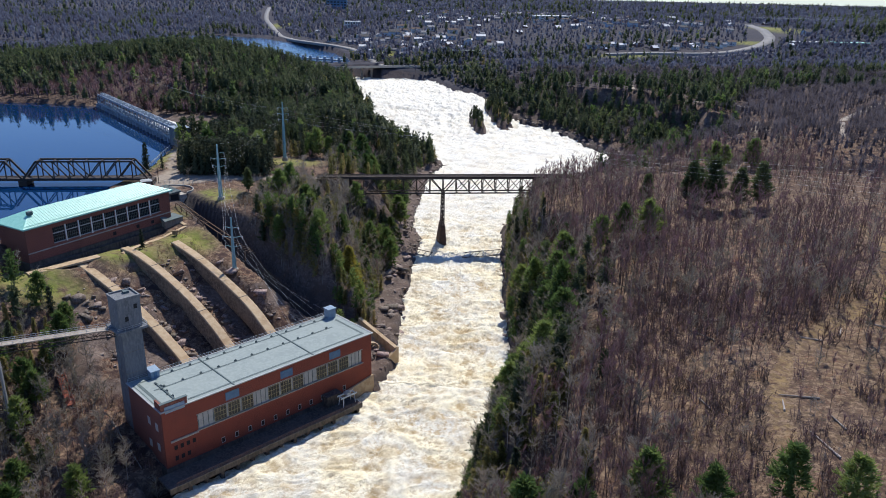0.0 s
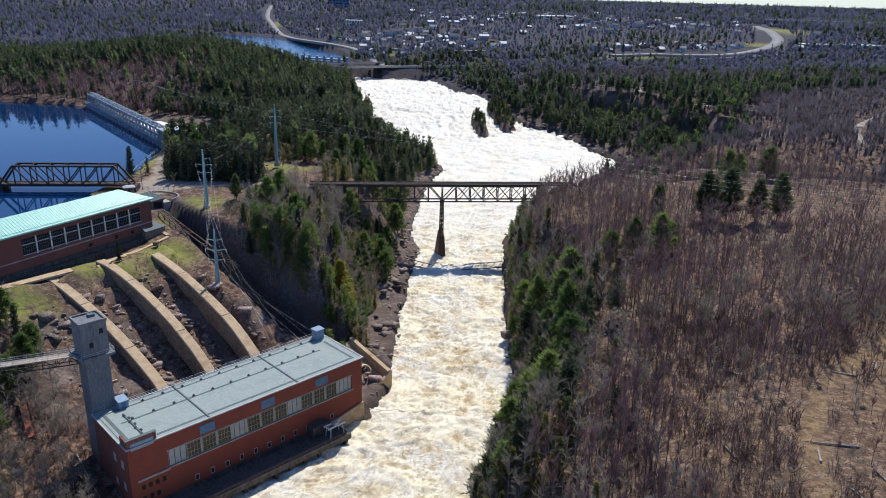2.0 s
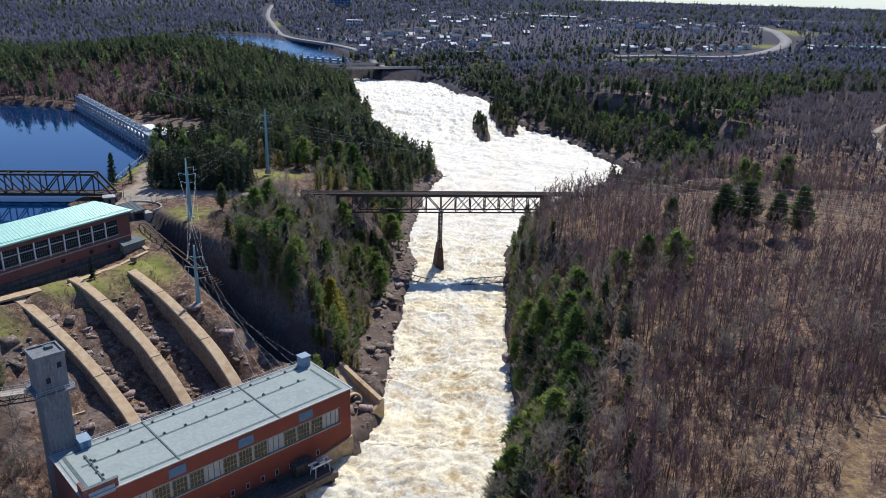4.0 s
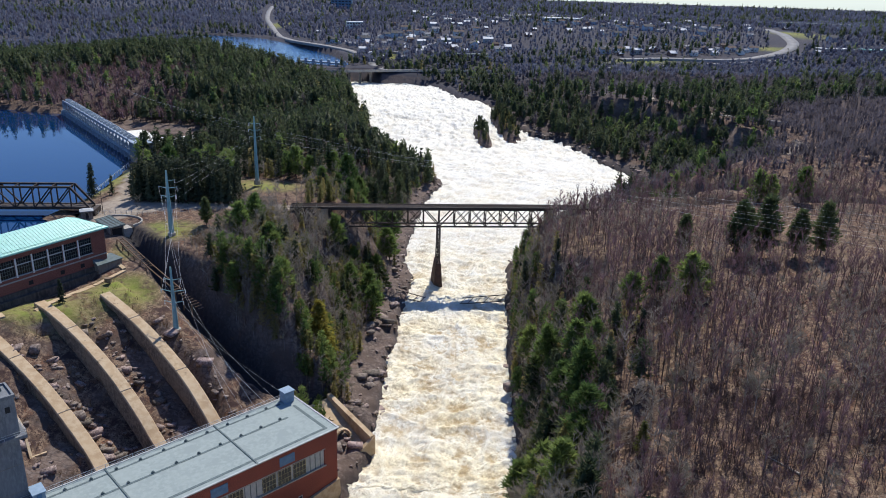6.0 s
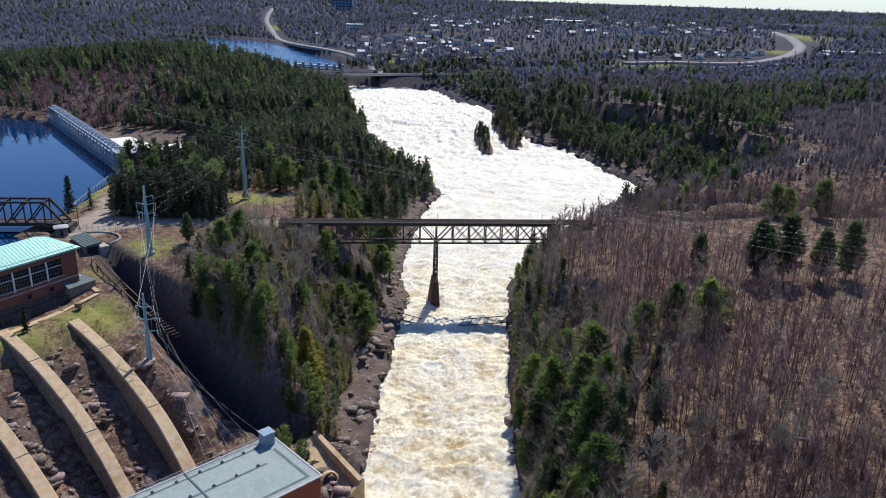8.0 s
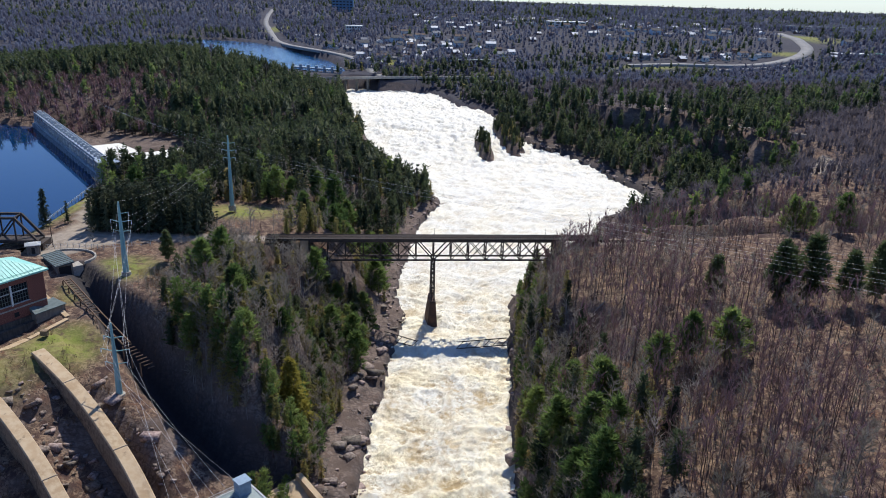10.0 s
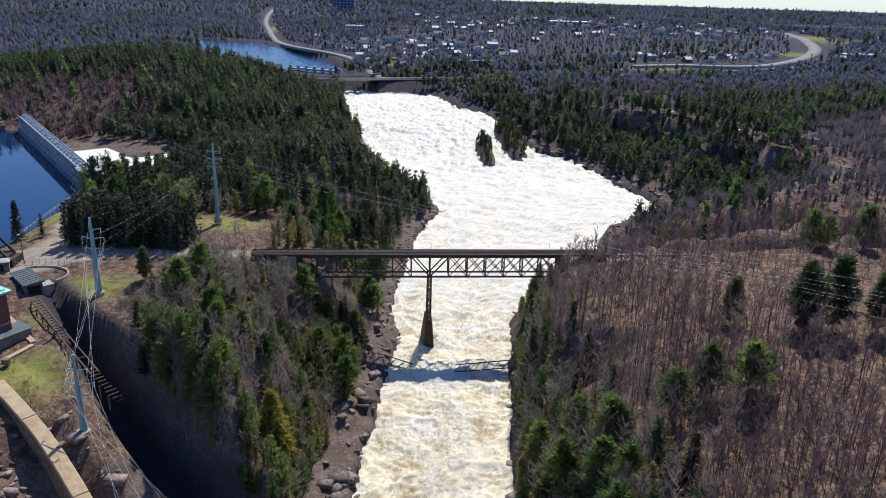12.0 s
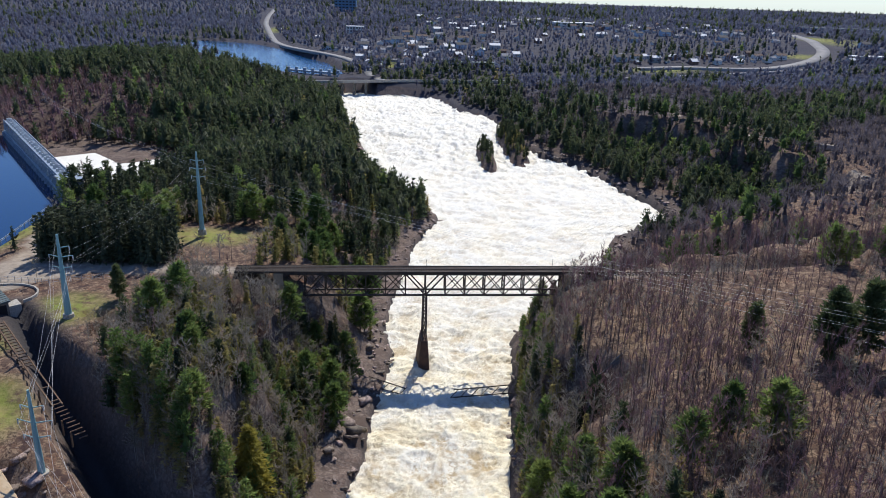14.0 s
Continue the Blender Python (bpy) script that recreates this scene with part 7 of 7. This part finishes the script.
for p_, q_ in zip(fl, fl[1:]):
    for k in range(6):
        c_ = p_.lerp(q_, k / 6)
        z_ = gz_at(c_.x, c_.y)
        part("post", Shape().box(c_.x - 0.07, c_.y - 0.07, z_ - 0.4, c_.x + 0.07, c_.y + 0.07, z_ + 1.7), M_GALV, yard_fence)
    za, zb = gz_at(p_.x, p_.y), gz_at(q_.x, q_.y)
    for dz in (0.6, 1.1, 1.6):
        part("rail", Shape().bar((p_.x, p_.y, za + dz), (q_.x, q_.y, zb + dz), 0.05), M_GALV, yard_fence)
chute = thing("rusted_chute", "rust-red steel chute lying on the slope below the footbridge", "chute")
za, zb = gz_at(-112, 192), gz_at(-104, 181)
part("trough", Shape().bar((-112, 192, za + 0.5), (-104, 181, zb + 0.5), 2.2, 0.25), M_RUST, chute)
for sg in (-1.1, 1.1):
    part("flange", Shape().bar((-112 + sg * 0.8, 192 + sg * 0.58, za + 0.9), (-104 + sg * 0.8, 181 + sg * 0.58, zb + 0.9), 0.12, 0.7), M_RUST, chute)
for k in range(26):
    x, y = (float(rng.uniform(40, 150)), float(rng.uniform(120, 330))) if k else (-85.0, 171.0)
    an, ln_ = (float(rng.uniform(0, math.pi)), float(rng.uniform(2.0, 4.5))) if k else (-0.85, 11.0)
    e_ = Vector((math.cos(an), math.sin(an), 0)) * ln_
    log = thing("fallen_log", "pale weathered fallen log on the leaf litter", "log", group="fallen logs")
    part("stem", Shape().tube((x - e_.x, y - e_.y, gz_at(x - e_.x, y - e_.y) + 0.25), (x + e_.x, y + e_.y, gz_at(x + e_.x, y + e_.y) + 0.25), 0.24, 0.12, 7), M_BARK_PALE, log)
fence = thing("fence", "low grey guard fence along the forebay shore", "fence")
for k in range(16):
    q_ = Vector((-145.5, 348, 18.6)).lerp(Vector((-153, 404, 18.8)), k / 15)
    part("post", Shape().box(q_.x - 0.1, q_.y - 0.1, q_.z - 0.8, q_.x + 0.1, q_.y + 0.1, q_.z + 1.1), M_GALV, fence)
part("rail", Shape().bar((-145.5, 348, 19.6), (-153, 404, 19.8), 0.12).bar((-145.5, 348, 19.1), (-153, 404, 19.3), 0.1), M_GALV, fence)
lamp = thing("yard_lamp_post", "thin dark lamp post beside the gravel yard", "lamp post", Matrix.Translation((-131, 328, gz_at(-131, 328))))
part("post", Shape().tube((0, 0, -0.5), (0, 0, 10), 0.16, 0.08, 8), M_STEEL_DARK, lamp)
part("lamp_head", Shape().box(-0.2, -1.4, 9.8, 0.2, 0.2, 10.05), M_GALV, lamp)

# wrecked truss at the water below the bridge
wreck = thing("wrecked_truss", "wet dark wreck of a steel truss across the rapids", "wreck")
for a_, b_ in (((-18, 329, -13.0), (-4, 325, -14.0)), ((-17, 330.5, -10.8), (-5, 326, -12.0)), ((9, 324.5, -13.6), (28, 327.5, -12.8)), ((10, 325.5, -11.4), (27, 328.5, -10.6))):
    part("chord", Shape().bar(a_, b_, 0.26), M_STEEL_DARK, wreck)
for (ax, ay, az), (bx, by, bz), n in (((-18, 329, -13.0), (-4, 325, -14.0), 5), ((9, 324.5, -13.6), (28, 327.5, -12.8), 6)):
    for k in range(n):
        p_, q_ = Vector((ax, ay, az)).lerp(Vector((bx, by, bz)), k / n), Vector((ax, ay + 1.2, az + 2.2)).lerp(Vector((bx, by + 1.2, bz + 2.2)), (k + 0.8) / n)
        part("diagonal", Shape().bar(p_, q_, 0.16), M_STEEL_DARK, wreck)

# parked cars on the gravel clearing in the bare woods
def parked_car(x, y, yaw, paint, label):
    car = thing("car", label, "car", Matrix.Translation((x, y, gz_at(x, y) + 0.05)) @ Matrix.Rotation(yaw, 4, "Z"), group="parked cars")
    part("body", Shape().hull8([(-2.2, -0.9, 0.35), (2.2, -0.9, 0.35), (2.2, 0.9, 0.35), (-2.2, 0.9, 0.35), (-2.15, -0.85, 0.95), (2.1, -0.85, 0.85), (2.1, 0.85, 0.85), (-2.15, 0.85, 0.95)]), paint, car)
    part("cabin", Shape().hull8([(-1.7, -0.8, 0.9), (0.9, -0.8, 0.9), (0.9, 0.8, 0.9), (-1.7, 0.8, 0.9), (-1.3, -0.65, 1.5), (0.3, -0.65, 1.5), (0.3, 0.65, 1.5), (-1.3, 0.65, 1.5)]), M_GLASS, car)
    part("car_roof", Shape().box(-1.25, -0.62, 1.5, 0.25, 0.62, 1.56), paint, car)
    for xx in (-1.35, 1.35):
        for yy in (-0.92, 0.72):
            part("wheel", Shape().tube((xx, yy, 0.34), (xx, yy + 0.2, 0.34), 0.34, 0.34, 10), M_DARK, car)


parked_car(196, 480, 0.2, M_STEEL_DARK, "dark parked car on the gravel clearing")
parked_car(201, 478, 0.1, M_PANEL, "grey parked car on the gravel clearing")
parked_car(206, 480, 0.3, M_SEAM, "dark grey parked car on the gravel clearing")

# ---- far road bridge, dam and roads ----
road_b = thing("road_bridge", "pale concrete road bridge and causeway above the rapids", "bridge")
ends = [Vector((-140, 818, 21)), Vector((-108, 831, 21)), Vector((-57, 853, 21)), Vector((26, 874, 21)), Vector((124, 896, 21))]
deck, top, para = Shape(), Shape(), Shape()
for a_, b_ in zip(ends, ends[1:]):
    deck.bar(a_, b_, 11, 1.4)
    top.bar(a_ + Vector((0, 0, 0.76)), b_ + Vector((0, 0, 0.76)), 9.4, 0.1)
    para.bar(a_ + Vector((1.2, -5.2, 1.2)), b_ + Vector((1.2, -5.2, 1.2)), 0.4, 1.1)
part("deck", deck, M_CONC, road_b)
part("road_surface", top, M_ASPHALT, road_b)
part("parapet", para, M_CONC, road_b)
for k in range(4):
    q_ = Vector((-116, 828, 0)).lerp(Vector((-84, 841, 0)), k / 3)
    part("pier", Shape().box(q_.x - 1, q_.y - 4, 0, q_.x + 1, q_.y + 4, 20.4), M_CONC_DARK, road_b)
dam2 = thing("far_gate_dam", "low blue-grey gated dam of the far lake", "dam")
part("deck", Shape().bar((-168, 880, 25.5), (-113, 858, 25.5), 6, 1.6), M_BLUE_STEEL, dam2)
part("sill", Shape().bar((-168, 880, 12), (-113, 858, 12), 5, 8), M_CONC_DARK, dam2)
for k in range(7):
    q_ = Vector((-167, 879.6, 0)).lerp(Vector((-114, 858.4, 0)), k / 6)
    part("pier", Shape().box(q_.x - 1, q_.y - 4.5, 8, q_.x + 1, q_.y + 3, 25), M_BLUE_STEEL, dam2)
    part("hoist", Shape().box(q_.x - 1.5, q_.y - 1.5, 26.2, q_.x + 1.5, q_.y + 1.5, 28.6), M_BLUE_STEEL, dam2)
    if k < 6:
        part("gate", Shape().bar((q_.x + 1, q_.y - 3.2, 20.5), (q_.x + 7.8, q_.y - 5.9, 20.5), 0.8, 4.5), M_WHITE, dam2)


def road(line, width, material, label, lift=0.7):
    """A road laid over the land: one strip that follows its heights."""
    pts = []
    for k in range(len(line) - 1):
        (ax, ay), (bx, by) = line[k], line[k + 1]
        n = max(2, int(math.hypot(bx - ax, by - ay) / 10))
        p0, p3 = line[max(k - 1, 0)], line[min(k + 2, len(line) - 1)]
        for j in range(n):
            u = j / n
            f = lambda i: 0.5 * (2 * line[k][i] + (line[k + 1][i] - p0[i]) * u + (2 * p0[i] - 5 * line[k][i] + 4 * line[k + 1][i] - p3[i]) * u * u + (3 * line[k][i] - p0[i] - 3 * line[k + 1][i] + p3[i]) * u**3)
            pts.append((f(0), f(1)))
    pts = np.array(pts + [line[-1]])
    tan = np.gradient(pts, axis=0)
    tan /= np.linalg.norm(tan, axis=1, keepdims=True)
    nrm = np.stack([tan[:, 1], -tan[:, 0]], 1) * width / 2
    zz = np.maximum.reduce([ground(*(pts + nrm * s).T) for s in (-1.2, 0, 1.2)]) + lift
    zz = np.convolve(np.pad(zz, 2, mode="edge"), np.ones(5) / 5, "valid")
    v = np.concatenate([np.c_[pts - nrm, zz], np.c_[pts + nrm, zz], np.c_[pts - nrm, zz - 3], np.c_[pts + nrm, zz - 3]])
    n = len(pts)
    k = np.arange(n - 1)
    quads = [(k, k + n, k + n + 1, k + 1), (k + 2 * n, k, k + 1, k + 2 * n + 1), (k + n, k + 3 * n, k + 3 * n + 1, k + n + 1)]
    f = np.concatenate([np.concatenate([np.stack([q[0], q[1], q[2]], 1), np.stack([q[0], q[2], q[3]], 1)]) for q in quads])
    return tagged(new("road", mesh_np("road", v, f, material)), label, "road", kind="structure")


road(TOWN_ROADS[0], 15, M_ASPHALT, "pale grey curving highway above the town")
road(TOWN_ROADS[1], 10, M_ASPHALT, "grey road along the far lake shore")
road([(-70, 853), (-84, 880), (-91, 910), (-94, 967), (-96, 1016)], 8, M_ASPHALT, "narrow grey road up from the bridge")
for line in TRACKS:
    road(line, 5, M_GRAVEL, "pale dirt track through the bare woods", 0.35)
road([(124, 896), (200, 915), (300, 940), (420, 975)], 8, M_ASPHALT, "grey road along the wooded bank")

# ---- the town ----
M_WALLS = [mat("white_siding", (0.70, 0.70, 0.68), 0.7, alt=(0.6, 0.6, 0.58), scale=0.3), mat("grey_siding", (0.36, 0.37, 0.38), 0.7, alt=(0.3, 0.3, 0.31), scale=0.3),
           mat("brown_brick_wall", (0.22, 0.13, 0.095), 0.85, alt=(0.17, 0.10, 0.08), scale=0.3), mat("pale_blue_siding", (0.42, 0.50, 0.60), 0.7, alt=(0.36, 0.44, 0.53), scale=0.3)]
M_ROOFS = [mat("dark_shingles", (0.085, 0.08, 0.08), 0.9, alt=(0.12, 0.115, 0.11), scale=0.4), mat("grey_shingles", (0.26, 0.26, 0.27), 0.85, alt=(0.2, 0.2, 0.21), scale=0.4),
           mat("brown_shingles", (0.16, 0.11, 0.09), 0.9, alt=(0.12, 0.09, 0.07), scale=0.4), mat("bright_metal_roof", (0.60, 0.61, 0.62), 0.65, alt=(0.54, 0.55, 0.56), scale=0.4)]
names_w, names_r = ("white", "grey", "brown brick", "pale blue"), ("dark shingle", "grey shingle", "brown shingle", "bright metal")
KINDS = []
for k in range(10):
    w_, d_, h_, rr = 5 + (k * 7 % 4), 4.2 + (k % 3) * 0.6, 3.2 + 2.6 * (k % 2), 2.2 + 0.5 * (k % 3)
    iw, ir = (0, 1, 0, 2, 0, 3, 1, 0, 2, 0)[k], (0, 3, 1, 2, 3, 0, 1, 1, 3, 2)[k]
    root = thing("house", f"small {names_w[iw]} house with a {names_r[ir]} gable roof", "house", group="houses of the town")
    part("wall", Shape().box(-w_, -d_, -3, w_, d_, h_).add([(-w_, -d_, h_), (-w_, d_, h_), (-w_, 0, h_ + rr), (w_, -d_, h_), (w_, d_, h_), (w_, 0, h_ + rr)], [(0, 1, 2), (3, 5, 4), (0, 2, 5, 3), (1, 4, 5, 2), (0, 3, 4, 1)]), M_WALLS[iw], root)
    roof = Shape()
    for sg in (-1, 1):
        roof.hull8([(-w_ - .5, sg * (d_ + .6), h_ - .35), (w_ + .5, sg * (d_ + .6), h_ - .35), (w_ + .5, 0, h_ + rr), (-w_ - .5, 0, h_ + rr), (-w_ - .5, sg * (d_ + .6), h_ - .05), (w_ + .5, sg * (d_ + .6), h_ - .05), (w_ + .5, 0, h_ + rr + .35), (-w_ - .5, 0, h_ + rr + .35)])
    rf = part("roof", roof, M_ROOFS[ir], root)
    part("chimney", Shape().box(w_ * 0.4, 0.5, h_ + rr * 0.4, w_ * 0.4 + 0.9, 1.4, h_ + rr + 1.2), M_WALLS[2], rf)
    for xx in (-w_ * 0.55, w_ * 0.3):
        part("window", Shape().box(xx, -d_ - 0.08, 1.0, xx + 1.6, -d_ + 0.05, 2.4), M_DARK, root)
    part("door", Shape().box(-0.5, -d_ - 0.09, -0.4, 0.6, -d_ + 0.05, 2.0), M_TIMBER, root)
    KINDS.append([root, False])


def put_house(x, y, yaw, size=1.0):
    k = KINDS[int(rng.integers(len(KINDS)))]
    z = float(ground(np.array([x]), np.array([y]))[0]) + 0.3
    m = Matrix.Translation((x, y, z)) @ Matrix.Rotation(yaw, 4, "Z") @ Matrix.Scale(size, 4)
    if not k[1]:
        k[0].matrix_world, k[1] = m, True
    else:
        copy_thing(k[0], m).matrix_basis = m


def taken(x, y):
    ok = bool(free(np.array([x]), np.array([y]))[0])
    return not ok or any((x - a_) ** 2 + (y - b_) ** 2 < 196 for a_, b_ in spots)


spots = []
for cx, cy, sx, sy, n in ((-40, 1040, 50, 50, 56), (-100, 1065, 26, 20, 8), (120, 1400, 130, 110, 84), (305, 1005, 48, 16, 28), (300, 1350, 170, 130, 74), (-60, 960, 30, 14, 6), (60, 1700, 180, 120, 36)):
    tries = 0
    while n and tries < 4000:
        tries += 1
        x, y = float(rng.normal(cx, sx)), float(rng.normal(cy, sy))
        if y > 930 and not taken(x, y):
            spots.append((x, y))
            put_house(x, y, float(rng.choice([0.25, 1.8, 0.3, 0.1]) + rng.normal(0, 0.06)), float(rng.uniform(0.5, 0.9)))
            n -= 1


def block(name, label, category, x, y, w_, d_, h_, yaw, wall_m, roof_m, storeys):
    z = float(ground(np.array([x]), np.array([y]))[0])
    root = thing(name, label, category, Matrix.Translation((x, y, z)) @ Matrix.Rotation(yaw, 4, "Z"))
    part("wall", Shape().box(-w_, -d_, -6, w_, d_, h_), wall_m, root)
    part("roof", Shape().box(-w_ - .5, -d_ - .5, h_, w_ + .5, d_ + .5, h_ + .7), roof_m, root)
    for s in range(storeys):
        for k in range(6):
            x0 = -w_ + (k + 0.2) * w_ / 3
            part("window", Shape().box(x0, -d_ - .1, (s + 0.35) * h_ / storeys, x0 + w_ / 3 * 0.6, -d_ + .1, (s + 0.8) * h_ / storeys), M_GLASS, root)
    return root


block("school_building", "long low building with a bright white roof", "building", 178, 1352, 30, 14, 8, 0.05, M_WALLS[0], M_WHITE, 2)
block("apartment_block", "dark blue glass office block on the skyline", "building", -335, 2330, 30, 14, 46, 0.05, M_BLUE, M_BLUE, 6)
block("church_hall", "large white building among bare trees", "building", -172, 1382, 14, 8, 10, 0.2, M_WHITE, M_WHITE, 2)
block("warehouse", "low warehouse with a green metal roof", "warehouse", 540, 1030, 22, 10, 5, 0.1, M_WALLS[1], M_GREEN_ROOF, 1)
block("warehouse", "low grey warehouse with a pale roof", "warehouse", 482, 1028, 22, 9, 5, 0.1, M_WALLS[1], M_ROOFS[3], 1)
block("mall_building", "long low dark blue commercial building", "building", 725, 1505, 120, 14, 8, -0.1, M_BLUE, M_SEAM, 1)
block("low_shed", "long dark low shed beside the bank", "shed", 22, 943, 20, 6, 5, 0.2, M_STEEL_DARK, M_SEAM, 1)
